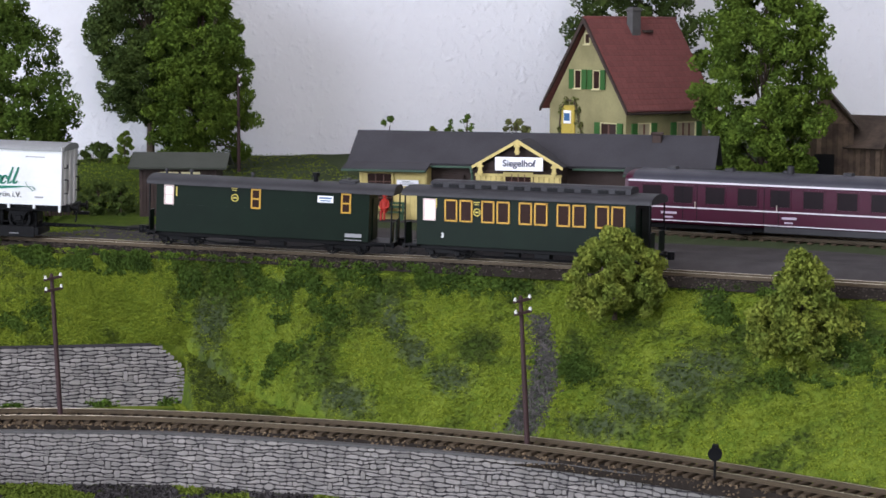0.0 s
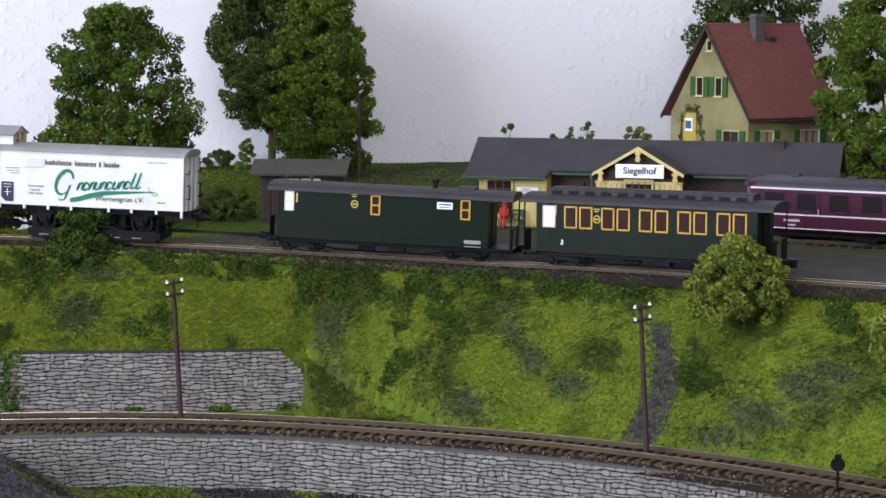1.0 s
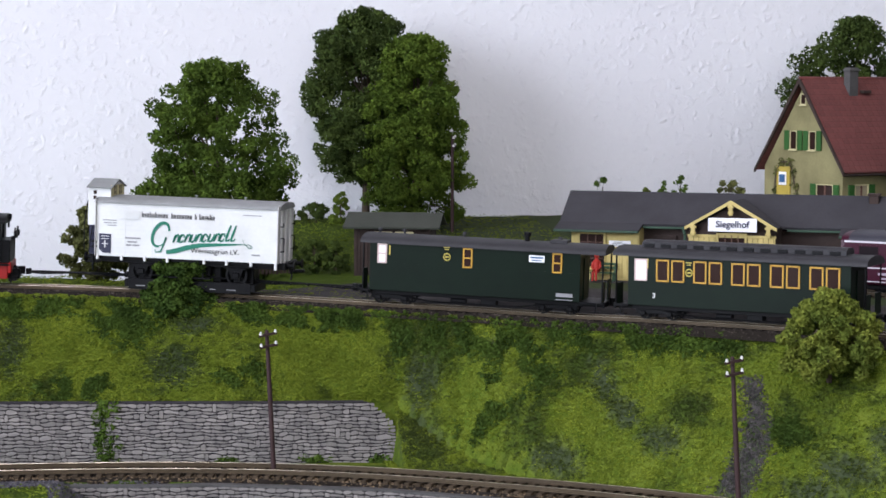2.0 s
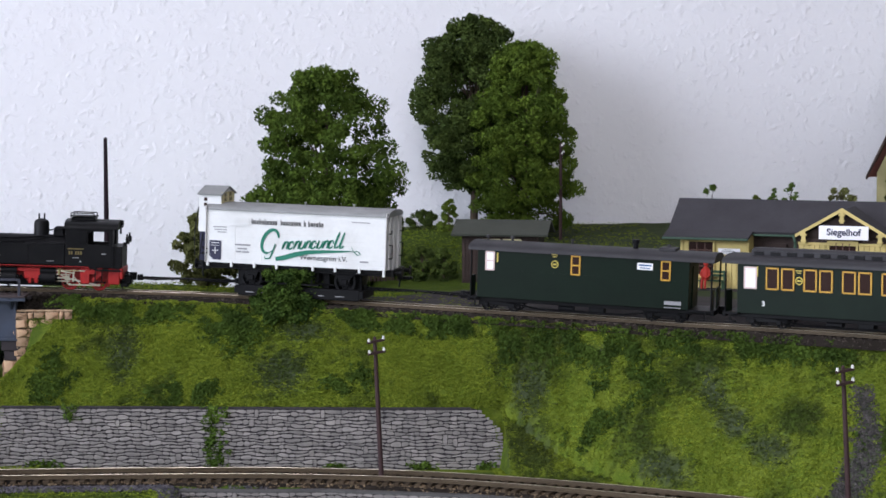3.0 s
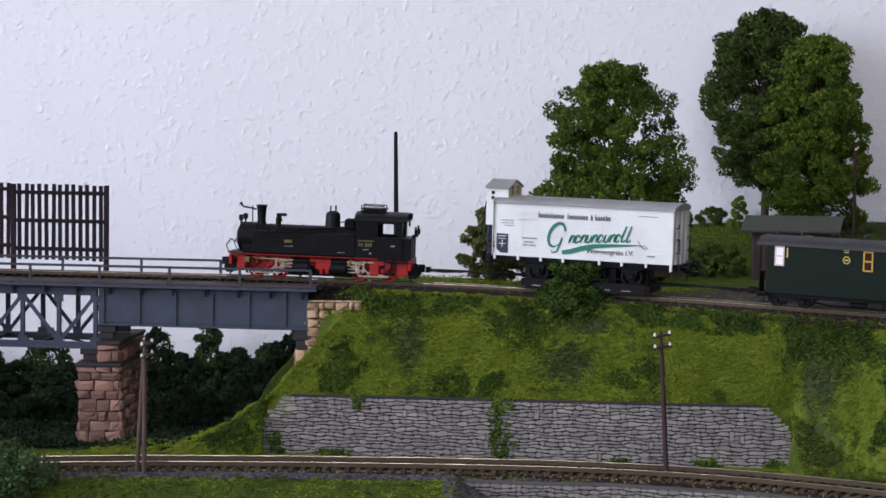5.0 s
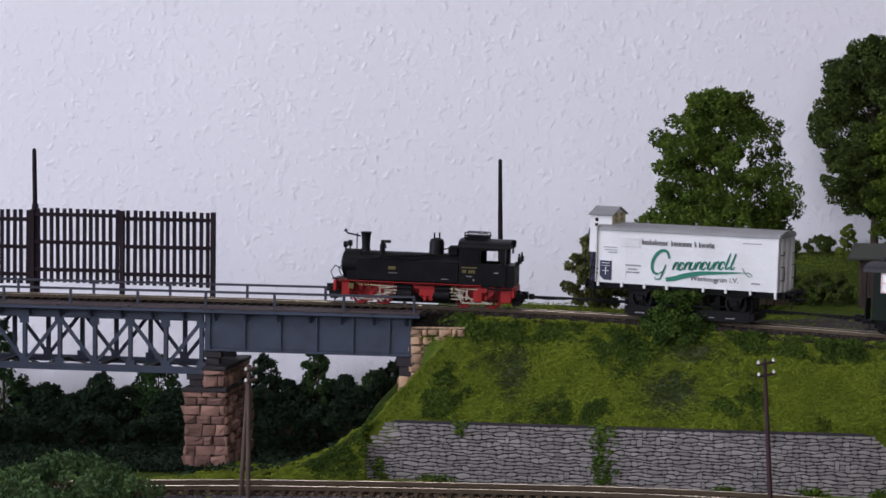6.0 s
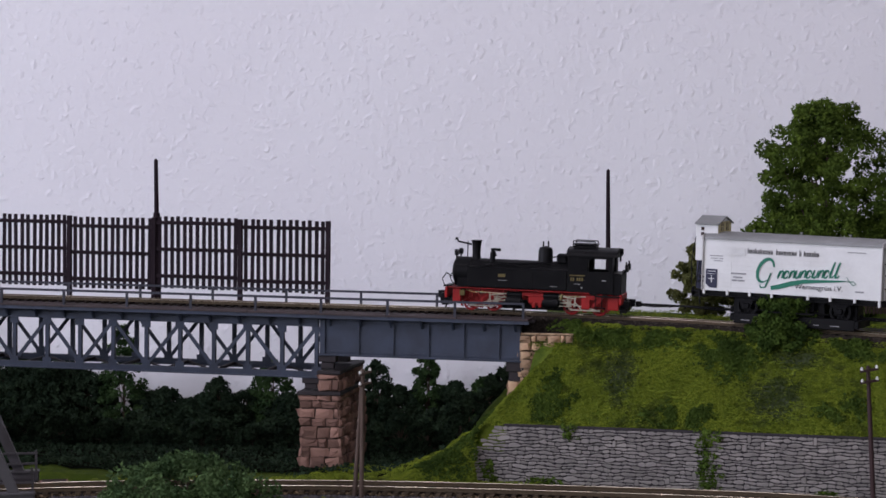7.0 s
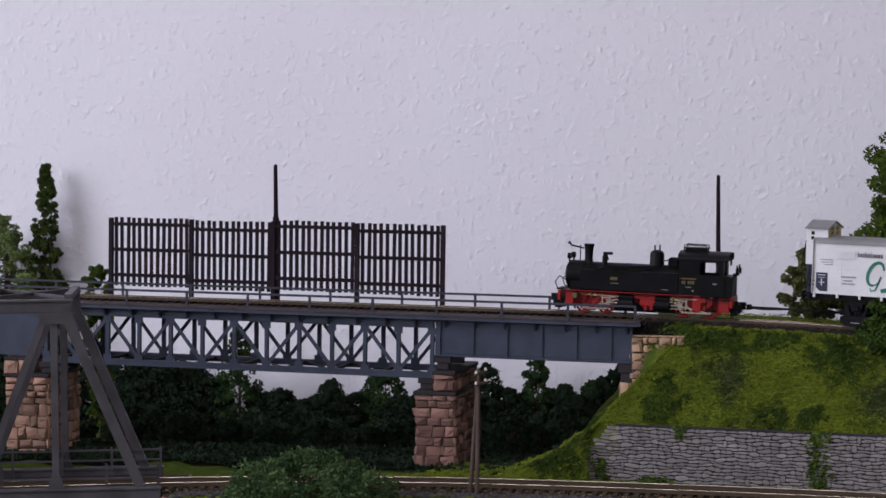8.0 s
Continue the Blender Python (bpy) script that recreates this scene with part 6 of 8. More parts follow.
    pn = part("route_panel", Geo().prism([(-46.9, 29.6), (-46.9, 21.6), (-44.6, 19.5), (-40.5, 19.5), (-40.5, 29.6)], "y", y - 0.05, y + 0.15), M_NAVY, body)
    part("panel_mark", Geo().box(-45.9, -41.5, y - 0.15, y, 28.2, 28.5).box(-45.9, -41.5, y - 0.15, y, 26.9, 27.1).box(-43.9, -43.5, y - 0.15, y, 22.4, 26.2).box(-45.4, -42.0, y - 0.15, y, 24.2, 24.5), M_PRINTPALE, pn)
    # underframe
    uf = part("underframe", Geo().box(-L2 - 3.4, L2 + 3.4, -12.5, -11, 14.6, 18.0, 0.2).box(-L2 - 3.4, L2 + 3.4, 11, 12.5, 14.6, 18.0, 0.2).box(-L2 - 3.8, -L2 - 2.2, -13.5, 13.5, 14.6, 18.2, 0.2).box(L2 + 2.2, L2 + 3.8, -13.5, 13.5, 14.6, 18.2, 0.2), M_BLACK, w)
    for x in (-47.8, -34.7, -22.2, -10.0, 9.7, 21.7, 34.7, 47.8):
        part("stake_pocket", Geo().box(x - 0.65, x + 0.65, -W - 0.4, -W + 1, H0 - (3.4 if x > 40 else 2.0), H0 + 0.6, 0.15), M_WHITE, uf)
    part("floor_frame", Geo().box(-L2 + 1, L2 - 1, -14.2, 14.2, 16.2, 18.2, 0.2), M_BLACK, uf)
    # black blocks added to fill the gap below the body, standing for its shade
    part("brake_gear", Geo().box(-17, 17, -7.6, 7.6, 6.0, 16.4, 0.6).box(-34, -20, -6, 6, 5.4, 16.4, 0.4).box(20, 34, -6, 6, 5.4, 16.4, 0.4).cyl((-14, -9.6, 12.2), (-3, -9.6, 12.2), 2.6, n=14).box(3, 12, -11, -8, 9.4, 15, 0.4)
         .tube([(-20, -9.8, 8.4), (0, -9.8, 9.4), (20, -9.8, 8.4)], 0.45, 6), M_BLACK, uf)
    for s in (-1, 1):
        for y in (-9.5, 9.5):
            bf = part("buffer", Geo().cyl((s * (L2 + 3.6), y, 16.5), (s * (L2 + 7.2), y, 16.5), 1.1, n=12).cyl((s * (L2 + 7.2), y, 16.5), (s * (L2 + 7.8), y, 16.5), 2.5, n=16), M_BLACK, uf, smooth=True)
        part("coupling", Geo().box(min(s * (L2 + 3), s * (L2 + 11)), max(s * (L2 + 3), s * (L2 + 11)), -1.6, 1.6, 12.6, 14.2, 0.4), M_BLACK, uf)
        part("brake_hose", Geo().tube([(s * (L2 + 4), -5, 15), (s * (L2 + 5.5), -5, 12), (s * (L2 + 5.0), -5, 9)], 0.5, 6), M_BLACK, uf)
    for x in (-25.5, 25.5):
        for y in (-9.4, 9.4):
            wheel(uf, x, y, 5.8, M_BLACK, 1.6, 9).location.z = 4.6 * MM
            part("axle_guard", Geo().prism([(x - 4.5, 15), (x + 4.5, 15), (x + 2, 8.4), (x - 2, 8.4)], "y", y * 1.12 - 0.4, y * 1.12 + 0.4).box(x - 1.8, x + 1.8, y * 1.16 - 1.0, y * 1.16 + 1.0, 9.0, 12.0, 0.4), M_BLACK, uf)
            part("leaf_spring", Geo().prism([(x - 7, 14.4), (x - 3, 12.9), (x + 3, 12.9), (x + 7, 14.4), (x + 3, 13.9), (x - 3, 13.9)], "y", y * 1.14 - 0.7, y * 1.14 + 0.7), M_BLACK, uf)
        part("axle", Geo().cyl((x, -8, 10.4), (x, 8, 10.4), 0.9, n=8), M_BLACK, uf)
    part("step_board", Geo().box(-13, 13, -15.5, -12.5, 8.0, 8.7, 0.1).box(-9, -8.3, -14, -13.4, 8.6, 14.8).box(8.3, 9, -14, -13.4, 8.6, 14.8), M_BLACK, uf)
    for s in (-1, 1):
        part("grab_iron", Geo().tube([(L2 + 0.6, s * 12, 24), (L2 + 2.4, s * 12, 24), (L2 + 2.4, s * 12, 31), (L2 + 0.6, s * 12, 31)], 0.35, 6).tube([(L2 + 0.6, s * 13, 37), (L2 + 2.2, s * 13, 37), (L2 + 2.2, s * 13, 39)], 0.35, 6), M_BLACK, w)
    return w


def transporter(m):
    t = root("transporter_wagon", m, "low black flat transporter wagon carrying the white van", "railway wagon")
    for s in (-1, 1):
        part("side_sill", Geo().box(-33, 33, s * 11 - 1.0, s * 11 + 1.0, 0.9, 6.6, 0.2), M_BLACK, t)
        part("wheel_rail", Geo().box(-33, 33, s * 8.6 - 1.0, s * 8.6 + 1.0, 4.2, 4.75, 0.1), M_BLACK, t)
        for a, b in ((-29, -24), (-22, -20), (-16, -8), (11, 14), (20, 25)):
            part("print_bar", Geo().box(a, b, s * 12.05 - 0.06, s * 12.05 + 0.06, 2.6, 3.0), M_PRINTGREY, t)
    part("deck_plate", Geo().box(-33.5, 33.5, -10, 10, 2.6, 3.6, 0.2), M_BLACK, t)
    for s in (-1, 1):
        part("headstock", Geo().box(s * 34 - 1.2, s * 34 + 1.2, -11.8, 11.8, 2.0, 6.0, 0.3), M_BLACK, t)
    for x in (-26, -17, 17, 26):
        for y in (-5.2, 5.2):
            wheel(t, x, y, 2.6, M_BLACK, 1.0, 6)
    return t


def drawbar(xa, xb, label):
    """A long coupling bar between two vehicles, with a hose under it."""
    n = 7
    xs = [xa + (xb - xa) * i / (n - 1) for i in range(n)]
    pts = [(x, float(yu(x)), float(zu(x)) + 7.2) for x in xs]
    o = Vector(pts[0])
    d = root("coupling_bar", mpose(*pts[0]), label, "coupling bar", "coupling bars")
    loc = [tuple(Vector(p) - o) for p in pts]
    part("bar", sweep(Geo(), loc, [(0.5 * math.cos(k * math.pi / 4), 0.5 * math.sin(k * math.pi / 4)) for k in range(8)]), M_BLACK, d)
    for dy, r in ((-2.2, 0.4), (2.2, 0.35)):
        part("hose", sweep(Geo(), [(p[0], p[1] + dy, p[2] - 0.5 - 0.5 * math.sin(i * 1.6)) for i, p in enumerate(loc)], [(r * math.cos(k * math.pi / 3), r * math.sin(k * math.pi / 3)) for k in range(6)]), M_BLACK, d)
    for i in range(1, n - 1):
        p = loc[i]
        part("bar_clip", Geo().box(p[0] - 0.5, p[0] + 0.5, p[1] - 2.8, p[1] + 2.8, p[2] - 1.1, p[2] - 0.3), M_BLACK, d)
    part("coupler_head", Geo().cyl((loc[0][0], loc[0][1], loc[0][2] - 1.6), (loc[0][0], loc[0][1], loc[0][2] + 1.4), 1.6, n=12), M_BLACK, d)
    part("coupler_head", Geo().cyl((loc[-1][0], loc[-1][1], loc[-1][2] - 1.6), (loc[-1][0], loc[-1][1], loc[-1][2] + 1.4), 1.6, n=12), M_BLACK, d)
    return d


def coach(m, windows, label, badge, sign, vents, clerestory=False, numeral="", ends=((-56.5, -64.0), (56.5, 64.0))):
    """A narrow gauge coach. windows: (x, width, height, frame, pane); ends: where the body and where the platform ends, front and rear."""
    c = root("railway_coach", m, label, "railway coach", "green coaches")
    W, Z0, Z1 = 12.4, 7.4, 32.0
    (LA, RA), (LB, RB) = ends
    body = part("body", Geo().box(LA, LB, -W + 0.4, W - 0.4, Z0, Z1, 0.3), M_GREEN, c)
    for s in (-1, 1):
        y0, y1 = (-W, -W + 0.45) if s < 0 else (W - 0.45, W)
        part("lower_panel", Geo().box(LA, LB, y0, y1, Z0 + 0.1, 21.0, 0.08), M_GREEN, body)
        part("upper_panel", Geo().box(LA, LB, y0, y1, 21.6, Z1, 0.08), M_GREEN, body)
        part("waist_rail", Geo().box(LA, LB, y0 - (0.04 if s < 0 else -0.10), y1 - (0.10 if s < 0 else -0.04), 20.9, 21.7), M_GREEN, body)
        yo = -W if s < 0 else W
        for x, w, h, fm, pm, zc in windows:
            fr = Geo()
            t = 0.75
            ya, yb = (yo - 0.5, yo + 0.2) if s < 0 else (yo - 0.2, yo + 0.5)
            z0, z1 = zc - h / 2, zc + h / 2
            fr.box(x - w / 2, x + w / 2, ya, yb, z1 - t, z1).box(x - w / 2, x + w / 2, ya, yb, z0, z0 + t).box(x - w / 2, x - w / 2 + t, ya, yb, z0, z1).box(x + w / 2 - t, x + w / 2, ya, yb, z0, z1)
            if w < 6:
                fr.box(x - w / 2, x + w / 2, ya, yb, zc - t / 2, zc + t / 2)
            wi = part("window", fr, fm, body)
            for za, zb in (((z0 + t, zc - t / 2), (zc + t / 2, z1 - t)) if w < 6 else ((z0 + t, z1 - t),)):
                part("pane", Geo().box(x - w / 2 + t, x + w / 2 - t, min(yo, yo - s * -0.15) - 0.1, max(yo, yo - s * -0.15) + 0.1, za, zb), pm, wi)
        if s < 0:
            yb = -W - 0.3
            for bx, bz in badge:
                n = 18
                part("badge", Geo().tube([(bx + 1.7 * math.cos(2 * math.pi * i / n), yb, bz + 1.7 * math.sin(2 * math.pi * i / n)) for i in range(n + 1)], 0.3, 5).box(bx - 1.0, bx + 1.0, yb - 0.1, yb + 0.2, bz - 0.35, bz + 0.35)
                     .box(bx - 1.9, bx + 1.3, yb, yb + 0.2, bz + 4.6, bz + 5.1).box(bx - 1.3, bx + 0.9, yb, yb + 0.2, bz + 3.6, bz + 4.0), M_YELLOWTEXT, body, "round yellow emblem")
            for sx in sign:
                sg = part("destination_plate", Geo().box(sx - 4, sx + 4, yb - 0.2, yb + 0.2, 26.3, 29.7, 0.1), M_PANEWHITE, body, "white destination plate")
                part("print_bar", Geo().box(sx - 3.2, sx + 3.2, yb - 0.3, yb - 0.15, 28.2, 29.0).box(sx - 2.6, sx + 2.6, yb - 0.3, yb - 0.15, 27.0, 27.5), M_BLUE, sg)
            if numeral:
                text_part(numeral, 3.3, mpose(-42.5, yb, 12.5, 0, 90), M_PRINTPALE, body, "class_numeral", bold=0.0001)
            part("print_bar", Geo().box(LA + 10.2, LA + 10.9, yb, yb + 0.2, 25.8, 30.6), M_YELLOWTEXT, body)
            part("print_bar", Geo().box(LB - 12, LB - 3.5, yb, yb + 0.2, 9.6, 11.4).box(LB - 12, LB - 3.5, yb, yb + 0.2, 8.0, 8.4), M_PRINTGREY, body)
    part("roof", Geo().prism(arch(W + 1.1, Z1, 4.0, 14) + [(-W - 1.1, Z1 - 0.5), (W + 1.1, Z1 - 0.5)], "x", RA - 0.5, RB + 0.5), M_COACHROOF, c, smooth=True)
    for x in vents:
        part("roof_vent", Geo().cyl((x, 2, Z1 + 3.4), (x, 2, Z1 + 5.6), 0.7, n=8).cyl((x, 2, Z1 + 5.4), (x, 2, Z1 + 6.4), 1.3, 0.8, n=12), M_COACHROOF, c)
    if clerestory:
        part("clerestory", Geo().prism([(-6, Z1 + 3), (6, Z1 + 3), (6, Z1 + 6), (3, Z1 + 7), (-3, Z1 + 7), (-6, Z1 + 6)], "x", -52, 52), M_COACHROOF, c)
        for i in range(12):
            x = -48 + i * 8.6
            part("clerestory_vent", Geo().box(x - 2.6, x + 2.6, -6.4, -5.9, Z1 + 3.6, Z1 + 5.4, 0.1), M_BLACK, c)
    else:
        part("stove_pipe", Geo().cyl((26, -3, Z1 + 2.5), (26, -3, Z1 + 8.0), 1.3, n=12).cyl((26, -3, Z1 + 6.4), (26, -3, Z1 + 8.4), 1.9, n=12), M_BLACK, c)
        part("roof_box", Geo().box(38, 47, -5, 5, Z1 + 3.0, Z1 + 5.2, 0.4), M_COACHROOF, c)
    # end platforms
    for s in (-1, 1):
        L2, R = abs(ends[0 if s < 0 else 1][0]), abs(ends[0 if s < 0 else 1][1])
        a, b = (s * L2, s * R) if s > 0 else (s * R, s * L2)
        pl = part("platform", Geo().box(a, b, -W + 0.5, W - 0.5, 6.4, 7.6, 0.2).box(s * R - 0.8, s * R + 0.8, -W + 1, W - 1, 5.2, 7.8, 0.2), M_BLACK, c)
        for y in (-W + 1.0, W - 1.0):
            part("platform_post", Geo().cyl((s * (R - 0.8), y, 7.4), (s * (R - 0.8), y, Z1), 0.45, n=6), M_BLACK, pl)
            part("gate", Geo().box(s * (R - 0.8) - 0.3, s * (R - 0.8) + 0.3, min(y, y * 0.35), max(y, y * 0.35), 7.6, 18.0), M_GREEN, pl)
        part("door", Geo().box(s * L2 - 0.6, s * L2 + 0.6, -4.5, 4.5, 8, 29, 0.2), M_GREEN, pl)
        part("coupler", Geo().box(min(s * R, s * (R + 7)), max(s * R, s * (R + 7)), -0.9, 0.9, 6.0, 7.6, 0.3).cyl((s * (R + 6.4), 0, 5), (s * (R + 6.4), 0, 8.8), 1.8, n=14), M_BLACK, pl)
        part("step", Geo().box(min(s * (R - 6), s * (R - 1)), max(s * (R - 6), s * (R - 1)), -W - 0.5, -W + 2, 2.6, 3.2).box(s * (R - 3.6) - 0.3, s * (R - 3.6) + 0.3, -W - 0.2, -W + 0.4, 3, 7), M_BLACK, pl)
    uf = part("underframe", Geo().box(RA + 1, RB - 1, -9, -7.6, 5.2, 7.5, 0.2).box(RA + 1, RB - 1, 7.6, 9, 5.2, 7.5, 0.2).tube([(-40, -8.3, 5.2), (-22, -8.3, 2.6), (22, -8.3, 2.6), (40, -8.3, 5.2)], 0.5, 6), M_BLACK, c)
    part("brake_cylinder", Geo().cyl((-12, -6, 3.8), (-4, -6, 3.8), 1.7, n=12).box(4, 12, -8, -3, 2.4, 5.4, 0.3), M_BLACK, uf)
    for cx in (-43, 43):
        bg = part("bogie", Geo().box(cx - 11, cx + 11, -8.0, -6.8, 3.0, 5.2, 0.2).box(cx - 11, cx + 11, 6.8, 8.0, 3.0, 5.2, 0.2).box(cx - 1.6, cx + 1.6, -7, 7, 3.4, 5.6), M_BLACK, uf)
        for x in (cx - 7, cx + 7):
            for y in (-5.4, 5.4):
                wheel(bg, x, y, 3.3, M_BLACK, 1.1, 7)
            part("axle_box", Geo().box(x - 1.3, x + 1.3, -9.0, -7.8, 2.2, 4.6, 0.3), M_BLACK, bg)
    return c


def railcar(m):
    c = root("railcar", m, "plum red railcar with grey roof and pale lining", "railway coach")
    L2, W, Z0, Z1 = 150.0, 16.0, 5.0, 28.6
    prof = [(-W, Z0 + 1.5), (-W + 1.2, Z0), (W - 1.2, Z0), (W, Z0 + 1.5), (W, 26.5), (W - 0.8, Z1), (-W + 0.8, Z1), (-W, 26.5)]
    body = part("body", Geo().prism(prof, "x", -L2, L2), M_PLUM, c)
    part("roof", Geo().prism(arch(W - 0.6, Z1 - 0.6, 5.6, 16) + [(-W + 0.6, Z1 - 1.0), (W - 0.6, Z1 - 1.0)], "x", -L2 + 2, L2 - 2), M_PLUMROOF, c, smooth=True)
    part("nose", Geo().prism(arch(W - 1.0, Z1 - 1.0, 5.0, 16) + [(-W + 0.4, Z0 + 1), (W - 0.4, Z0 + 1)], "x", -L2 - 2.4, -L2 + 2.2), M_PLUM, c, smooth=True)
    for z0, z1 in ((27.3, 28.2), (13.6, 14.3), (6.3, 6.8)):
        part("lining", Geo().box(-L2, L2, -W - 0.15, -W + 0.8, z0, z1).box(-L2, L2, W - 0.8, W + 0.15, z0, z1), M_LINING, body)
    part("skirt", Geo().box(-L2 + 78, L2 - 20, -W + 0.6, -W + 1.6, 2.4, 6.2, 0.2), M_COACHROOF, body, "grey skirt plate")
    for x in (-L2 + 36, -L2 + 82, -L2 + 164, -L2 + 246):
        part("door_line", Geo().box(x - 4.2, x - 3.9, -W - 0.2, -W + 0.2, 6.4, 27.0).box(x + 3.9, x + 4.2, -W - 0.2, -W + 0.2, 6.4, 27.0), M_BLACK, body)
        part("door_handle", Geo().box(x + 2.8, x + 3.3, -W - 0.5, -W, 14.6, 17.4, 0.1), M_NICKEL, body)
    for i in range(16):
        x = -L2 + 14 + i * 18.2
        wi = part("window", Geo().box(x - 6.2, x + 6.2, -W - 0.3, -W + 0.3, 15.6, 16.4).box(x - 6.2, x + 6.2, -W - 0.3, -W + 0.3, 25.4, 26.2).box(x - 6.2, x - 5.4, -W - 0.3, -W + 0.3, 15.6, 26.2).box(x + 5.4, x + 6.2, -W - 0.3, -W + 0.3, 15.6, 26.2), M_PLUM, body)
        part("pane", Geo().box(x - 5.5, x + 5.5, -W - 0.1, -W + 0.4, 16.3, 25.5), M_GLASS, wi)
    for x, w in ((-L2 + 24, 9), (-L2 + 92, 8), (-L2 + 170, 8)):
        part("print_bar", Geo().box(x - w / 2, x + w / 2, -W - 0.25, -W, 10.2, 11.4).box(x - w / 3, x + w / 4, -W - 0.25, -W, 8.0, 8.8), M_LILAC, body)
    for i in range(9):
        x = -L2 + 20 + i * 33
        part("roof_vent", Geo().box(x - 2.6, x + 2.6, -2.5, 2.5, Z1 + 4.2, Z1 + 6.4, 0.4), M_COACHROOF, c)
    part("exhaust", Geo().cyl((-L2 + 88, -3, Z1 + 4), (-L2 + 88, -3, Z1 + 9), 1.8, n=12), M_COACHROOF, c)
    uf = part("underframe", Geo().box(-L2 + 6, L2 - 6, -11, 11, 1.8, 5.2, 0.3), M_BLACK, c)
    for cx in (-L2 + 32, L2 - 32):
        for x in (cx - 14, cx + 14):
            for y in (-8.6, 8.6):
                wheel(uf, x, y, 5.0, M_BLACK, 1.5, 8)
    part("step", Geo().box(-L2 + 60, -L2 + 72, -W - 0.6, -W + 2, 1.5, 2.4), M_BLACK, uf)
    for y in (-9.5, 9.5):
        part("buffer", Geo().cyl((-L2 - 2, y, 10), (-L2 - 7, y, 10), 1.1, n=10).cyl((-L2 - 7, y, 10), (-L2 - 7.6, y, 10), 2.6, n=14), M_BLACK, c)
    return c


locomotive(on_track(-79.0, 70))
WX = 63.4
brewery_wagon(on_track(WX, 66) @ mpose(0, 0, 0))
transporter(on_track(WX + 1.0, 66))
drawbar(-22.0, WX - 34.0, "long black coupling bar between locomotive and transporter wagon")
drawbar(WX + 32.0, 147.0, "long black coupling bar between transporter wagon and coach")
Y, Rr = M_FRAMEYEL, M_FRAMERED
coach(on_track(203.5, 96), ((-47.4, 5.0, 10.0, Rr, M_PANEWHITE, 26.4), (-2.4, 5.0, 10.0, Y, M_PANEDARK, 26.4), (43.7, 5.0, 10.0, Y, M_PANEDARK, 26.4)),
      "dark green narrow gauge baggage coach with ochre window frames", ((-13.2, 26.4),), (33.2,), (-53, -40, -8, 42), ends=((-54.0, -58.5), (55.5, 67.5)))
coach(on_track(320.3, 96), tuple((q, 6.8, 10.8, Y if i else Rr, M_PANEDARK if i else M_PANEWHITE, 25.0) for i, q in enumerate((-49.5, -38, -30, -18.5, -10.5, 1, 9, 20.5, 28.5, 40, 48))),
      "dark green narrow gauge passenger coach with a row of ochre windows", ((-24.2, 24.6),), (), (), True, "3")
# the railcar stands on a siding behind the train
RX, RY = 411.0, 10.0
rc_dir = -45.0
rx, ry = RX + 152 * math.cos(radians(rc_dir)) + 16 * math.sin(radians(45)), RY + 152 * math.sin(radians(rc_dir)) + 16 * math.cos(radians(45))
railcar(mpose(rx, ry, 70.6, rc_dir))
siding = lambda x: ry + (np.asarray(x, float) - rx) * math.tan(radians(rc_dir))
track("siding_track", siding, lambda x: np.asarray(x, float) * 0 + 70.6, RX - 22, RX + 215, 16.5, 1.8, 0.75, (28, 2.8, 1.2), 6.6, "standard gauge siding track beside the station yard")

# ---- poles and the small signal ----
def pole(x, y, z0, z1, lean=0.0, turn=0.0, arms=2, mat=None, r=1.25, label="brown telegraph pole with white porcelain insulators", double=False):
    p = root("telegraph_pole", mpose(x, y, z0, turn), label, "telegraph pole", "telegraph poles")
    h = z1 - z0
    part("shaft", Geo().turn((0, 0, -3), (lean, 0, 1), [(r, 0), (r * 0.95, h * 0.5), (r * 0.72, h + 2.6), (0.2, h + 3.4)], 10), mat or M_POLE, p, smooth=True)
    if double:
        part("brace", Geo().turn((2.6, 7.0, -3), (lean - 2.4 / h, -6.5 / h, 1), [(r, 0), (r * 0.75, h * 0.94)], 10), mat or M_POLE, p, smooth=True)
    for i in range(arms):
        z = h - 2.0 - i * 5.6
        cx = lean * (z + 3)
        a = part("cross_arm", Geo().bar((cx - 4.6, -1.35, z - 0.55), (cx + 4.6, -1.35, z + 0.55), 1.1, 1.2), mat or M_POLE, p)
        for s in (-1, 1):
            part("insulator", Geo().turn((cx + s * 3.9, -1.4, z + 0.2 + s * 0.47), (0, 0, 1), [(0.5, 0), (0.78, 0.2), (0.74, 0.8), (0.58, 1.0), (0.62, 1.4), (0.3, 1.75)], 10), M_PORCELAIN, a, "white porcelain insulator", True)
    return p


pole(96.0, -50, -10, 63.6, lean=-0.05, turn=20)
pole(291, -172, -10, 62.4, lean=-0.066, turn=15)
pole(-159.5, -44, -10, 58.5, lean=0.03, turn=60, mat=M_POLEGREY, double=True, label="weathered double telegraph pole with two white insulators")
pole(-42.5, 150, 68, 156.5, arms=0, r=1.5, mat=M_FENCE, label="plain dark pole at the embankment edge behind the track")
pole(262, 348, 84, 148, arms=2, turn=70, label="thin dark pole with white insulators beside the tree")
pole(547, 112, 66, 143, arms=2, turn=70, label="dark pole with white insulators before the tree")
bp = root("bridge_pole", BRIDGE @ mpose(-228.5, DEPTH + 8.5, 78), "tall dark pole fixed to the slatted bridge screen", "pole")
part("shaft", Geo().turn((0, 0, 0), (0, 0, 1), [(2.1, 0), (2.0, 54), (1.4, 54.5), (1.2, 85.5), (0.3, 86.4)], 10), M_FENCE, bp, smooth=True)

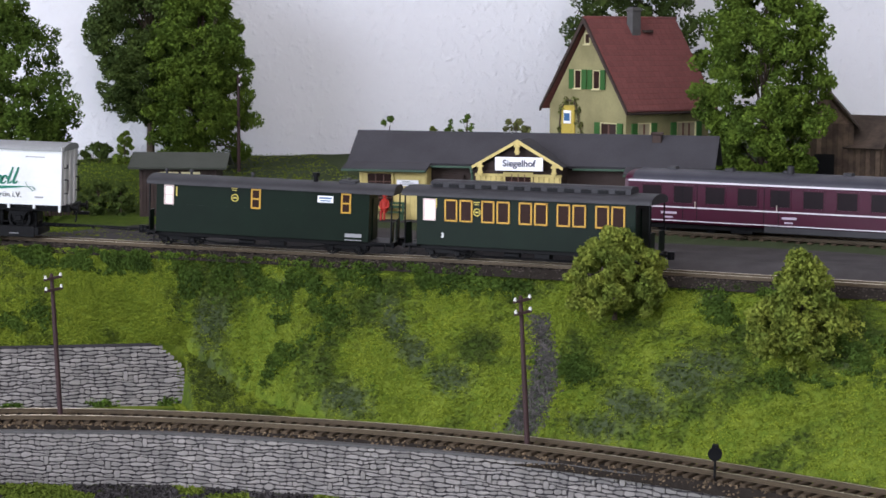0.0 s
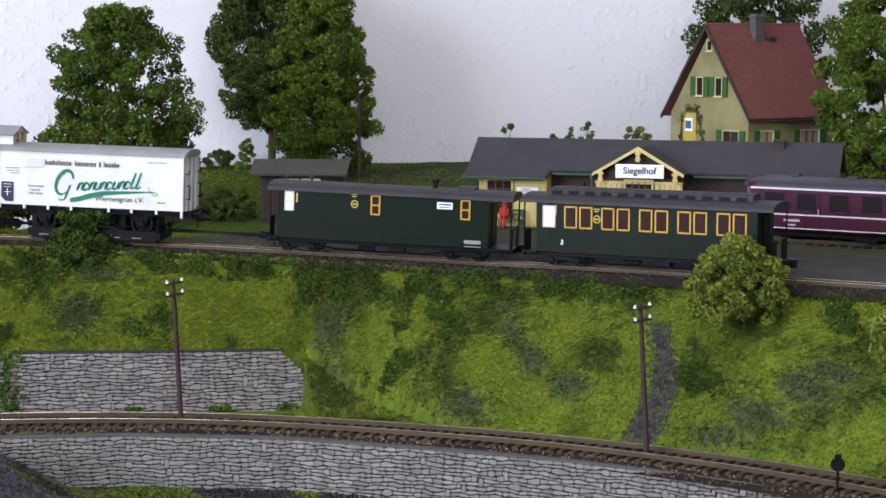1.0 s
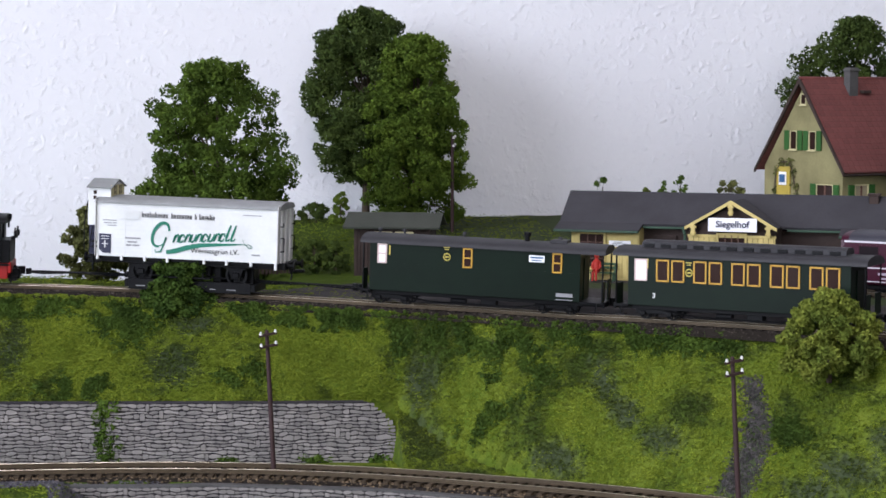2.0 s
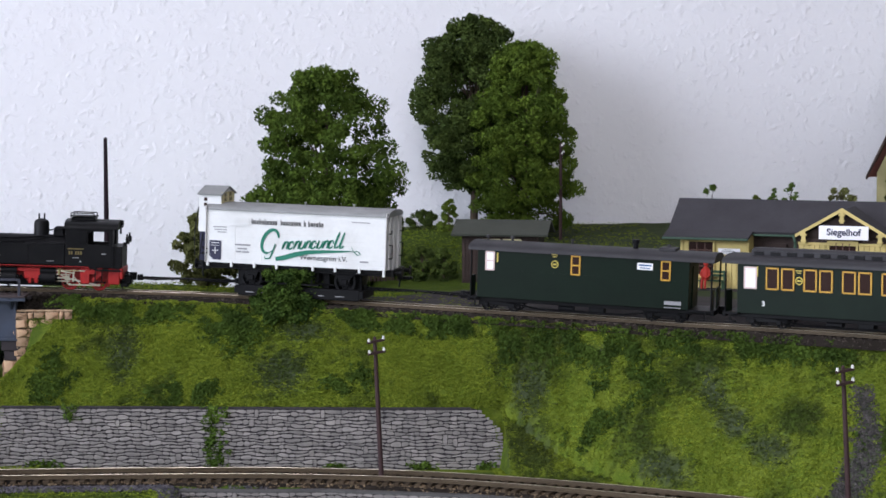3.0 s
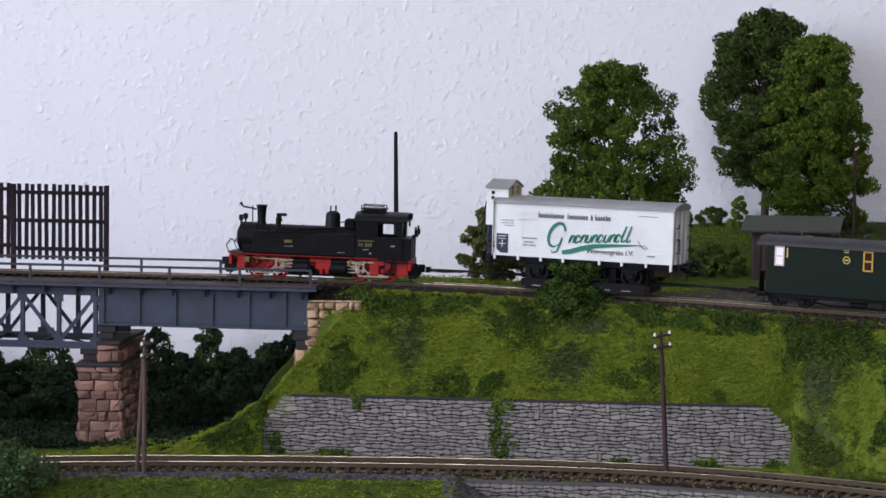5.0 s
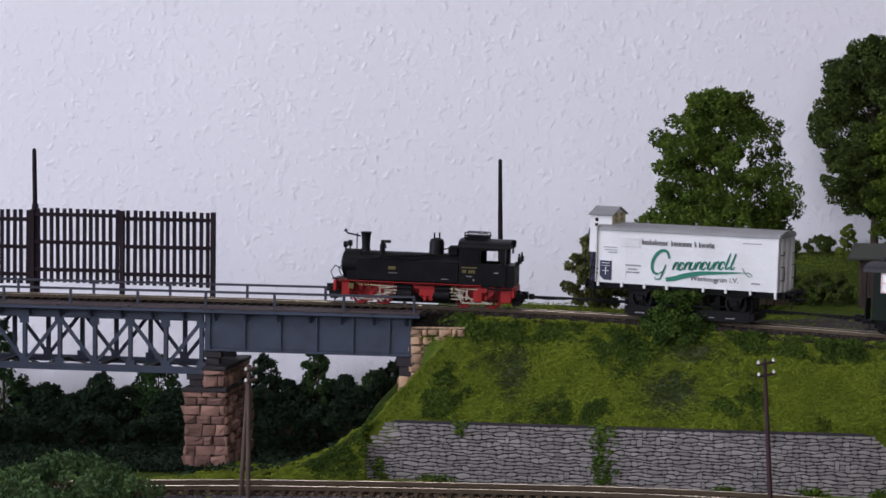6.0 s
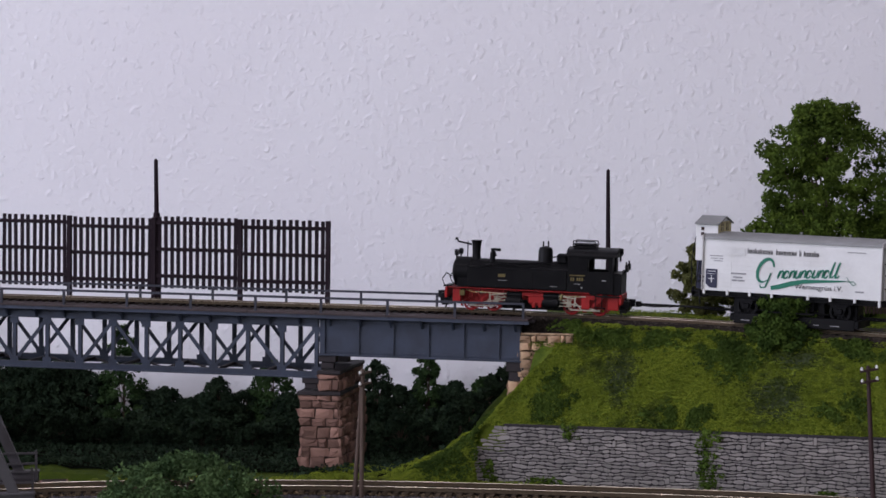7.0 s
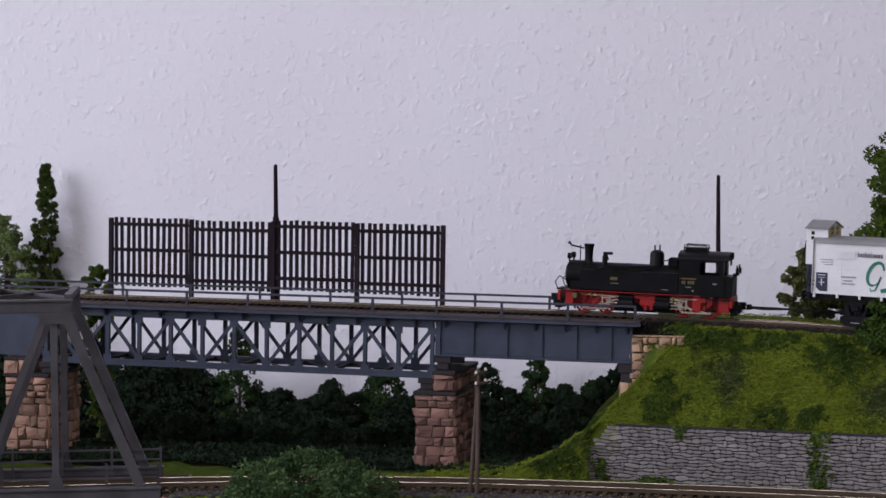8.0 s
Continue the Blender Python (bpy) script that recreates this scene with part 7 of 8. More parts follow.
ds = root("dwarf_signal", mpose(345, -254, -9.5, -30), "small black disc signal beside the lower track", "signal")
part("post", Geo().cyl((0, 0, 0), (0, 0, 13), 0.55, n=8), M_BLACK, ds)
part("disc", Geo().cyl((0, -0.8, 13.5), (0, 0.8, 13.5), 3.0, n=20), M_BLACK, ds)
part("lamp_box", Geo().box(-1.4, 1.4, -0.6, 2.0, 14.5, 17.5, 0.3), M_BLACK, ds)


# ---- trees and bushes ----
def tree(name, x, y, z0, z1, crown, rad, count, mat, label, seed, trunk=2.4, category="tree", clumps=90, leaf=1.75, group="", squash=0.85, fill=0.15, off=(0, 0)):
    """crown: pairs of height share and radius share. A trunk with limbs and clumps of leaves at their ends."""
    rng = np.random.default_rng(seed)
    t = root(name, mpose(x, y, z0), label, category, group)
    h = z1 - z0
    hs_, rs_ = np.array(crown).T
    lo = hs_[0]
    cs, rr = [], []
    for _ in range(clumps):
        k = rng.uniform(lo, 0.97)
        prof = np.interp(k, hs_, rs_) * rad
        a = rng.uniform(0, 2 * math.pi)
        lump = noise.noise((1.6 * math.cos(a), 1.6 * math.sin(a), 5.5 * k + seed)) if rad > 40 else 0.0
        if lump < -0.42 and rng.random() < 0.2:
            continue
        q = prof * (fill + (1 - fill) * rng.random() ** 0.6) * rng.uniform(0.88, 1.03) * (1 + 0.2 * lump)
        cs.append((q * math.cos(a) + off[0] * k, q * math.sin(a) + off[1] * k, k * h))
        rr.append(max(rad * (rng.uniform(0.08, 0.2) if rad > 40 else rng.uniform(0.12, 0.22)), 2.0) * (0.75 + 0.25 * prof / rad))
    cs, rr = np.array(cs), np.array(rr)
    w = Geo().turn((0, 0, -4), (0.02, 0.01, 1), [(trunk * 1.3, 0), (trunk, 8), (trunk * 0.75, h * 0.45), (trunk * 0.3, h * 0.85), (0.2, h * 0.93)], 9)
    for c in cs[:: max(1, clumps // 26)]:
        zb = c[2] * rng.uniform(0.45, 0.75)
        b = Vector((off[0] * 0.5 * zb / h, off[1] * 0.5 * zb / h, max(zb, h * 0.12)))
        mid = b.lerp(Vector(c), 0.55) + Vector((0, 0, h * 0.02))
        w.cyl(b, mid, trunk * 0.26, trunk * 0.16, 6).cyl(mid, c, trunk * 0.16, trunk * 0.07, 5)
    part("trunk", w, M_BARK, t, smooth=True)
    v, f = leaf_cloud(cs, rr, count, leaf, rng, squash)
    part("crown", raw_mesh("crown", v, f, mat), None, t)
    return t


OVAL = ((0.08, 0.45), (0.2, 0.8), (0.4, 1.0), (0.65, 0.95), (0.85, 0.65), (0.98, 0.15))
BALL = ((0.02, 0.75), (0.25, 1.0), (0.55, 0.95), (0.8, 0.65), (0.97, 0.2))
COLUMN = ((0.02, 0.7), (0.2, 1.0), (0.55, 0.8), (0.8, 0.5), (0.98, 0.08))
tree("deciduous_tree", 89, 240, zg(89, 240), 199, ((0.10, 0.75), (0.24, 1.0), (0.45, 1.05), (0.66, 0.95), (0.84, 0.74), (0.97, 0.36)), 48, 74000, F_TREE, "broad green model tree behind the railway line", 121, 3.0, clumps=460, group="background trees", leaf=1.3)
tree("deciduous_tree", 211, 415, zg(211, 415), 241, ((0.20, 0.3), (0.3, 0.8), (0.5, 1.0), (0.72, 0.95), (0.88, 0.65), (0.98, 0.2)), 45, 52000, F_TREEDARK, "tall dark green model tree close to the wall", 122, 3.0, clumps=440, group="background trees", leaf=1.45)
tree("deciduous_tree", 241, 378, zg(241, 378), 222, ((0.06, 0.8), (0.2, 1.0), (0.45, 0.98), (0.7, 0.9), (0.88, 0.66), (0.98, 0.2)), 37, 62000, F_TREEFRESH, "tall fresh green model tree in front of a darker one", 123, 3.0, clumps=460, group="background trees", leaf=1.35)
tree("deciduous_tree", 552, 130, zg(552, 130), 212, ((0.10, 0.55), (0.25, 0.75), (0.45, 0.95), (0.7, 1.0), (0.9, 0.7), (0.98, 0.2)), 46, 56000, F_TREEFRESH, "airy bright green model tree before the barn", 24, 2.0, clumps=330, group="background trees", leaf=1.4, fill=0.3)
tree("deciduous_tree", 581, 405, zg(581, 405), 234, OVAL, 55, 34000, F_TREEDARK, "dark tree standing behind the red roofed house", 25, 3.0, clumps=320, group="background trees", leaf=1.6)
tree("small_tree", 14, 152, zg(14, 152) - 1, 113, ((0.05, 0.5), (0.25, 1.0), (0.55, 1.0), (0.8, 0.7), (0.98, 0.2)), 20, 9500, F_OLIVE, "small olive brown bushy tree by the track", 26, 1.0, "small tree", 110, 1.4)
tree("bush", 58.0, 44, 56, 98, BALL, 21.0, 34000, F_BUSH, "dense fresh green bush on the edge of the bank", 27, 0.8, "bush", 320, 1.15, "bushes")
tree("bush", 341, -150, 50, 88, BALL, 23, 16000, F_BUSHYEL, "rounded yellowish green bush on the grassy slope", 28, 1.0, "bush", 130, 1.25, "bushes")
tree("bush", 404, -214, 17, 84, ((0.02, 0.6), (0.2, 1.0), (0.48, 0.98), (0.68, 0.66), (0.86, 0.3), (0.99, 0.08)), 29, 21000, F_BUSHYEL, "tapering yellowish green bush on the grassy slope", 29, 1.0, "bush", 200, 1.25, "bushes")
tree("poplar_tree", -588, 450, -50, 168, ((0.02, 0.8), (0.3, 1.0), (0.55, 0.95), (0.72, 0.66), (0.86, 0.4), (0.98, 0.1)), 18, 36000, F_TREEDARK, "slim dark green poplar by the wall", 30, 1.6, "tree", 420, 1.2, fill=0.3)
tree("deciduous_tree", -620, 437, -50, 126, OVAL, 30, 30000, F_PALEHAZE, "light green tree by the wall", 31, 1.8, "tree", 260, 1.3)
tree("shrub", -473, 252, -30, 97, ((0.02, 0.6), (0.5, 0.8), (0.75, 1.0), (0.92, 0.9), (0.99, 0.4)), 12.5, 15000, F_SHRUB, "narrow green shrub behind the bridge", 32, 0.8, "shrub", 120, 1.4)
tree("bush", -240, -82, -13, 17.5, ((0.0, 0.95), (0.3, 1.0), (0.6, 0.85), (0.85, 0.5), (0.99, 0.1)), 46, 14000, F_FRONT, "wide fine leaved bush beside the lower track", 33, 0.8, "bush", 150, 1.25, "bushes", fill=0.3)
for i, (x, y, top, r, m) in enumerate(((356, 300, 121, 14, F_SHRUB), (387, 300, 114, 8, F_BUSHYEL), (400, 300, 118, 4, F_SHRUB), (412, 300, 122, 6, F_SHRUB), (446, 296, 118, 15, F_OLIVE))):
    tree("garden_bush", x, y, zg(x, y) - 1, top, BALL, r, 900 if r > 9 else 450, m, "small garden bush behind the station roof", 40 + i, 0.6, "bush", 24, 1.4, "garden bushes")
for i, (x, y, top, r) in enumerate(((70, 436, 96, 15), (95, 440, 94, 14), (122, 442, 97, 15), (150, 440, 98, 14), (178, 440, 96, 14), (132, 205, 88, 9), (147, 203, 89, 9), (160, 200, 87, 8))):
    tree("hedge_bush", x, y, zg(x, y) - 2, top, BALL, r, 1300, F_TREEDARK, "dark green hedge bush along the back of the layout", 60 + i, 0.6, "bush", 26, 1.5, "hedge bushes")

tree("shrub", 194, 424, zg(194, 424) - 1, 106, BALL, 8, 900, F_TREELIGHT, "small light green shrub at the foot of the wall", 71, 0.5, "shrub", 26, 1.5)
pf = root("picket_fence", mpose(82, 168, 69, 22), "low dark timber picket fence beside the shed", "fence")
part("rail", Geo().box(0, 50, 0.4, 1.0, 4.2, 5.2).box(0, 50, 0.4, 1.0, 11.0, 12.0), M_DARKWOOD, pf)
picket = Geo().prism([(-0.8, 0), (0.8, 0), (0.8, 14.6), (0, 15.8), (-0.8, 14.6)], "y", -0.3, 0.4).mesh("picket", M_DARKWOOD)
for i in range(20):
    part("picket", picket, None, pf, at=mpose(1.2 + i * 2.5, 0, random.uniform(-0.4, 0.2), 0, 0, random.uniform(-2, 2)))

# dark growth in the valley behind the bridge, shade included in its leaf colours
rng = random.Random(77)
tops = [(-660, 20), (-620, 14), (-575, 22), (-540, 14), (-514, 12), (-502, 12), (-490, 12), (-478, 8), (-468, 5), (-455, -2), (-427, 35), (-410, -22), (-396, -19), (-380, -27), (-366, -24), (-353, -4), (-338, -24),
        (-316, 10), (-299, -22), (-280, -20), (-258, -16), (-235, 10), (-220, -16), (-198, 15), (-177, -13), (-155, -10), (-131, 2)]
for i, (x, top) in enumerate(tops):
    x, top = x + 8, top + (2.5 if top > -6 else 8.0)
    y = 425 + rng.uniform(-14, 12)
    tall = x > -440 and top > -6
    tree("valley_tree", x, y, -50, top, COLUMN if tall else OVAL, rng.uniform(18, 22) if tall else rng.uniform(20, 26), 9000, F_DEEPGREEN if tall and i % 3 else F_DEEP, "slim dark tree on the valley floor" if tall else "dark tree on the valley floor with shade in its leaf colour", 80 + i, 1.2, "tree", 190, 1.35, "valley trees", fill=0.3)
for i, (x, y, top, r) in enumerate(((-380, 330, -18, 26), (-335, 345, -24, 26), (-290, 340, -22, 24), (-250, 330, -26, 24), (-210, 320, -24, 24), (-172, 300, -10, 24), (-140, 270, 6, 20), (-122, 235, 14, 18), (-108, 205, 30, 15), (-98, 180, 44, 11), (-430, 300, -16, 26), (-480, 300, -10, 28), (-158, 240, -10, 16), (-520, 300, -8, 28),
                                    (-330, 170, -4, 20), (-296, 165, 0, 20), (-262, 160, -2, 18), (-232, 158, 2, 17), (-360, 175, -2, 22), (-392, 180, 2, 22), (-150, 140, 4, 15), (-170, 165, 6, 16), (-128, 120, 12, 12), (-425, 185, 4, 24), (-310, 230, -12, 22), (-270, 235, -14, 22), (-225, 240, -12, 20), (-190, 230, -8, 18), (-350, 240, -10, 24))):
    tree("valley_bush", x, y, max(zg(x, y) - 3, -48), top, BALL, r, 2600, F_DEEP, "dark bush on the valley floor with shade in its leaf colour", 110 + i, 0.8, "bush", 46, 2.0, "valley bushes", fill=0.25)

# ---- flock and undergrowth on the land ----
rs = np.random.default_rng(9)


def field(x, y, s, seed):
    return wobble(x, y, s, seed)


def scatter(n, xa, xb, ya, yb):
    """Random points; ya, yb are functions of x."""
    x = rs.uniform(xa, xb, n)
    return x, ya(x) + rs.random(n) * (yb(x) - ya(x))


xa, ya_ = scatter(150000, -190, 470, lambda x: np.where((x > WALL_X0) & (x < WALL_X1), yw(x) + 2.5, yl(x) + 19.0), lambda x: yu(x) - 11.0)
xb, yb_ = scatter(9000, -330, 8, lambda x: yl(x) - 95.0, lambda x: yl(x) - 27.5)
xg, yg_ = scatter(1300, 12, 37, lambda x: front_edge(x) - 19.0, lambda x: front_edge(x) - 8.0)
xc, yc_ = scatter(9000, -330, -70, lambda x: yl(x) + 20.0, lambda x: yl(x) + np.where(x < -200, 40.0, 85.0))
xd, yd_ = scatter(9000, -60, 340, lambda x: np.maximum(yu(x) + 90, 225), lambda x: 0 * x + 466.0)
xe, ye_ = scatter(3500, -60, 170, lambda x: yu(x) + 12.0, lambda x: yu(x) + 110.0)
xf, yf_ = scatter(14000, 154, 190, lambda x: yl(x) + 18.0, lambda x: yw(x) + 46.0)
px_, py_ = np.concatenate([xa, xb, xc, xd, xe, xf, xg]), np.concatenate([ya_, yb_, yc_, yd_, ye_, yf_, yg_])
pz_ = ground_z(px_, py_)
tuft = field(px_, py_ + pz_ * 0.8, 3.6, 51.0)
pz_ = pz_ + 1.3 * np.clip(tuft + 0.15, 0, 1)
# tuft tops toned brighter and hollows darker, highlights and shade put into the colour
tone = -0.22 * tuft + 0.75 * field(px_, py_ + pz_ * 0.8, 26.0, 11.0) + 0.5 * field(px_, py_ + pz_ * 0.8, 8.0, 13.0) + 0.09 * rs.normal(size=len(px_))


def share(x, y):
    """How far up the bank a place is: 0 at the foot, 1 at the track."""
    on = (x > WALL_X0) & (x < WALL_X1)
    s = np.where(on, yw(x) + 4.0, yl(x) + 21.0)
    return (y - s) / np.maximum(yu(x) - 13.0 - s, 5.0)


# worn patches and weedy patches on the bank: along the line, share of the height, and their half widths
WORN = ((174, 0.78, 9, 0.10), (171, 0.33, 12, 0.26), (254, 0.59, 6, 0.12), (260, 0.44, 7, 0.10), (272, 0.29, 9, 0.08), (227, 0.13, 11, 0.10), (207, 0.85, 6, 0.05), (254, 0.77, 6, 0.04),
        (382, 0.93, 5, 0.05), (370, 0.54, 9, 0.08), (411, 0.65, 6, 0.06), (-31, 0.51, 8, 0.28), (50, 0.36, 13, 0.2), (62, 0.75, 12, 0.10), (357, 0.42, 9, 0.10), (338, 0.25, 11, 0.09), (322, 0.10, 11, 0.06))
WEEDY = ((208, 0.90, 29, 0.10), (260, 0.92, 30, 0.10), (295, 0.92, 20, 0.09), (156, 0.93, 46, 0.07), (99, 0.92, 25, 0.07), (216, 0.67, 15, 0.19), (199, 0.51, 11, 0.08), (320, 0.41, 12, 0.08), (84, 0.22, 11, 0.11),
         (420, 0.68, 12, 0.16), (381, 0.83, 6, 0.08), (394, 0.45, 11, 0.06), (398, 0.97, 22, 0.04), (-1, 0.1, 17, 0.08), (-62, 0.32, 8, 0.16), (-26, 0.85, 33, 0.09), (-70, 0.14, 10, 0.12), (-123, 0.14, 15, 0.12), (-106, 0.3, 10, 0.12), (28, 0.78, 18, 0.17), (25, 0.69, 12, 0.2), (3, 0.13, 14, 0.07), (120, 0.86, 39, 0.09))
k_ = share(px_, py_)
edge = 0.45 * field(px_, py_ + pz_ * 0.8, 6.0, 23.0) + 0.2 * rs.normal(size=len(px_))
bare = np.zeros(len(px_), bool)
for x0, k0, sx, sk in WORN:
    bare |= ((px_ - x0) / sx) ** 2 + ((k_ - k0) / sk) ** 2 < (1.1 + edge * 1.6) ** 2
keep = ~(bare & (rs.random(len(px_)) < 0.45)) & (pz_ > -30)
tone = np.where(py_ < yl(px_), tone + 0.12, tone - 0.16 * np.clip((190.0 - px_) / 60.0, 0, 1))
tone = np.where(bare, 0.5 + 0.2 * rs.normal(size=len(px_)), tone)
gully = (np.abs(px_ - 292.0 - 62.8 * k_ + 45.6 * k_ * k_) < 6.2 * (1 - 0.62 * k_) + 4.0 * edge + 1.2 * rs.normal(size=len(px_))) & (px_ > 270) & (px_ < 330) & (k_ < 0.74)
keep &= ~gully
for name, sel, mat, size, label in (("grass_bright", tone < 0.10, F_GRASS, 0.52, "bright yellow-green flock grass on the embankment"),
                                    ("grass_mid", (tone >= 0.10) & (tone < 0.34), F_GRASSMID, 0.55, "olive green flock grass on the embankment"),
                                    ("grass_dark", tone >= 0.34, F_GRASSDARK, 0.6, "dark green flock weeds on the embankment")):
    k = sel & keep
    c = np.stack([px_[k], py_[k], pz_[k] + 0.5], -1)
    m = int(len(c) * 3.3)
    v, f = leaf_cloud(c, np.full(len(c), 1.0), m, size, rs, 0.5, 0.45)
    tagged(new(name, raw_mesh(name, v, f, mat)), label, "grass", kind="stuff")

# the same patches on the ground itself
hx, hy, hz = gv[:, 0], gv[:, 1], gv[:, 2]
hk = share(hx, hy)
on_bank = (hx > -190) & (hx < 480) & (hk > -0.6) & (hk < 1.2)
h_tone, h_worn = np.full(len(hx), 0.75), np.zeros(len(hx))
b_ = np.flatnonzero(on_bank)
h_tone[b_] = np.clip((0.75 * field(hx[b_], hy[b_] + hz[b_] * 0.8, 26.0, 11.0) + 0.5 * field(hx[b_], hy[b_] + hz[b_] * 0.8, 8.0, 13.0) + 0.05) * 1.7, 0, 1)
for x0, k0, sx, sk in WORN:
    h_worn = np.maximum(h_worn, np.clip(1.5 - np.sqrt(((hx - x0) / sx) ** 2 + ((hk - k0) / sk) ** 2), 0, 1) * on_bank)
h_worn = np.where((hk > 1.15) & (hx > 230), 0.9, h_worn)
h_worn = np.where((np.abs(hx - 292.0 - 62.8 * hk + 45.6 * hk * hk) < 6.2 * (1 - 0.62 * hk)) & (hk > 0) & (hk < 0.72), 1.0, h_worn)
for name, vals in (("flock_tone", h_tone), ("worn", h_worn)):
    ground.data.attributes.new(name, "FLOAT", "POINT").data.foreach_set("value", vals.astype(np.float32))
# leaf litter in the valley, in the leaf colour darkened for shade
lx_, ly_ = scatter(9000, -470, -125, lambda x: 0 * x + 38.0, lambda x: 0 * x + 260.0)
lz_ = ground_z(lx_, ly_)
ok = lz_ < 6
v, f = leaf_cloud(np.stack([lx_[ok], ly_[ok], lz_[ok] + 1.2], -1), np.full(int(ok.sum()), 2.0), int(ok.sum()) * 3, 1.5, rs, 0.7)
tagged(new("undergrowth", raw_mesh("undergrowth", v, f, F_DEEP)), "undergrowth and leaf litter in the valley, coloured dark for shade", "undergrowth", kind="stuff")

# low leafy weeds in a band along the top of the bank and in a few patches lower down
cs, rr = [], []
for x0, k0, sx, sk in WEEDY:
    for _ in range(int(40 * sx * (0.5 + 3 * sk))):
        a, q = rs.uniform(0, 2 * math.pi), rs.random() ** 0.55 * (1 + 0.25 * rs.normal())
        x, k = x0 + q * sx * math.cos(a), k0 + q * sk * math.sin(a)
        d = noise.noise((x / 11.0, 4.0, k * 4.0)) + 0.4 * noise.noise((x / 5.0, 9.0, k * 8.0))
        if d < -0.2:
            continue
        lo_ = float(yw(x)) + 4 if WALL_X0 < x < WALL_X1 else float(yl(x)) + 21
        y = lo_ + (float(yu(x)) - 13 - lo_) * min(max(k, 0.02), 1.0)
        cs.append((x, y, rs.uniform(0.2, 1.6) + 2.2 * max(d, 0.0)))
        rr.append(rs.uniform(0.9, 2.1))
cs = np.array(cs)
cs[:, 2] += ground_z(cs[:, 0], cs[:, 1])
v, f = leaf_cloud(cs, np.array(rr), 92000, 0.92, rs, 0.7)
tagged(new("weeds", raw_mesh("weeds", v, f, F_WEED)), "dark leafy weeds along the top of the bank", "weeds", kind="stuff")
# grit and creeping green on the track bed over the abutment
ax_ = rs.uniform(0, 30, 900)
aq = rs.uniform(0.0, 1.0, 900)
ac = np.stack([ax_, 0.4 + 7.0 * aq, 68.9 + 6.7 * aq], -1)
am = ax_ + 5 * rs.normal(size=900) > 23
for name, sel, mat, n, size, label, cat in (("gravel_abutment", ~am, M_BED, 1500, 0.6, "loose dark grit on the abutment", "gravel"), ("weeds_abutment", am, F_SHRUB, 1800, 0.85, "weeds creeping over the abutment's edge", "weeds")):
    v, f = leaf_cloud(ac[sel], np.full(int(sel.sum()), 1.0), n, size, rs, 0.6)
    tagged(new(name, raw_mesh(name, v, f, mat)), label, cat, kind="stuff").matrix_world = BRIDGE
# ivy hanging over the retaining wall
cs = []
for x0, z0, z1, w, n in ((14.0, -8, 24, 4.6, 150), (-57.0, 17, 24, 3.5, 22), (-100, -8, 4, 4, 40), (76, -8, -5, 6, 40), (120, -8, -5, 6, 40), (-70, -8, -5, 8, 40), (150, -8, -5, 5, 30)):
    for _ in range(n):
        x, z = x0 + rs.normal() * w * 0.45 + (4 if z0 < 0 and z1 > 10 and rs.random() < 0.4 else 0), rs.uniform(z0, z1)
        cs.append((x, float(yw(x)) - rs.uniform(0.2, 1.6), z))
v, f = leaf_cloud(cs, np.full(len(cs), 1.5), 3600, 1.1, rs, 1.0)
tagged(new("ivy", raw_mesh("ivy", v, f, F_SHRUB)), "dark green ivy trailing down the stone retaining wall", "ivy", kind="stuff")
# grit of the gully and of the yard
gx2, gy2 = scatter(9000, 276, 326, lambda x: yl(x) + 20, lambda x: yu(x) - 14)
gk = share(gx2, gy2)
sel = (np.abs(gx2 - 292.0 - 62.8 * gk + 45.6 * gk * gk) < 6.2 * (1 - 0.62 * gk) + 1.8 * field(gx2, gy2 + gk * 60, 6.0, 23.0) + 1.4 * rs.normal(size=len(gx2))) & (gk < 0.76)
v, f = leaf_cloud(np.stack([gx2[sel], gy2[sel], ground_z(gx2[sel], gy2[sel]) + 0.3], -1), np.full(int(sel.sum()), 0.6), 22000, 0.5, rs, 0.6)
g3x, g3y = scatter(16000, -12, 58, lambda x: front_edge(x) - 70.0, lambda x: yl(x) - 20.0)
g4x, g4y = scatter(7000, -330, 0, lambda x: yl(x) - 29.5 + 1.5 * np.sin(x * 0.21) + np.sin(x * 0.083), lambda x: yl(x) - 20.0)
g3x, g3y = np.concatenate([g3x, g4x]), np.concatenate([g3y, g4y])
v3, f3 = leaf_cloud(np.stack([g3x, g3y, ground_z(g3x, g3y) + 0.4], -1), np.full(len(g3x), 0.9), 34000, 0.95, rs, 0.6)
tagged(new("gravel_verge", raw_mesh("gravel_verge", v3, f3, M_SLATEGRIT)), "dark grey grit between the lower track and the grass", "gravel", kind="stuff")
tagged(new("gravel_gully", raw_mesh("gravel_gully", v, f, M_GULLY)), "grey gravel gully running down the bank", "gravel", kind="stuff")

# grit and tufts at the foot of the front wall
tx, ty = scatter(5200, 16, 330, lambda x: front_edge(x) - 30.0, lambda x: front_edge(x) - 2.5)
mossy = field(tx, ty, 17.0, 31.0) > 0.02
for name, sel, mat, size, label in (("gravel_foot", ~mossy, M_ROAD, 1.0, "dark grey grit at the foot of the front wall"), ("grass_foot", mossy, F_GRASSMID, 0.95, "green tufts at the foot of the front wall")):
    c = np.stack([tx[sel], ty[sel], ground_z(tx[sel], ty[sel]) + 0.7], -1)
    v, f = leaf_cloud(c, np.full(len(c), 1.2), len(c) * 4, size, rs, 0.9)
    tagged(new(name, raw_mesh(name, v, f, mat)), label, "gravel" if mat is M_ROAD else "grass", kind="stuff")

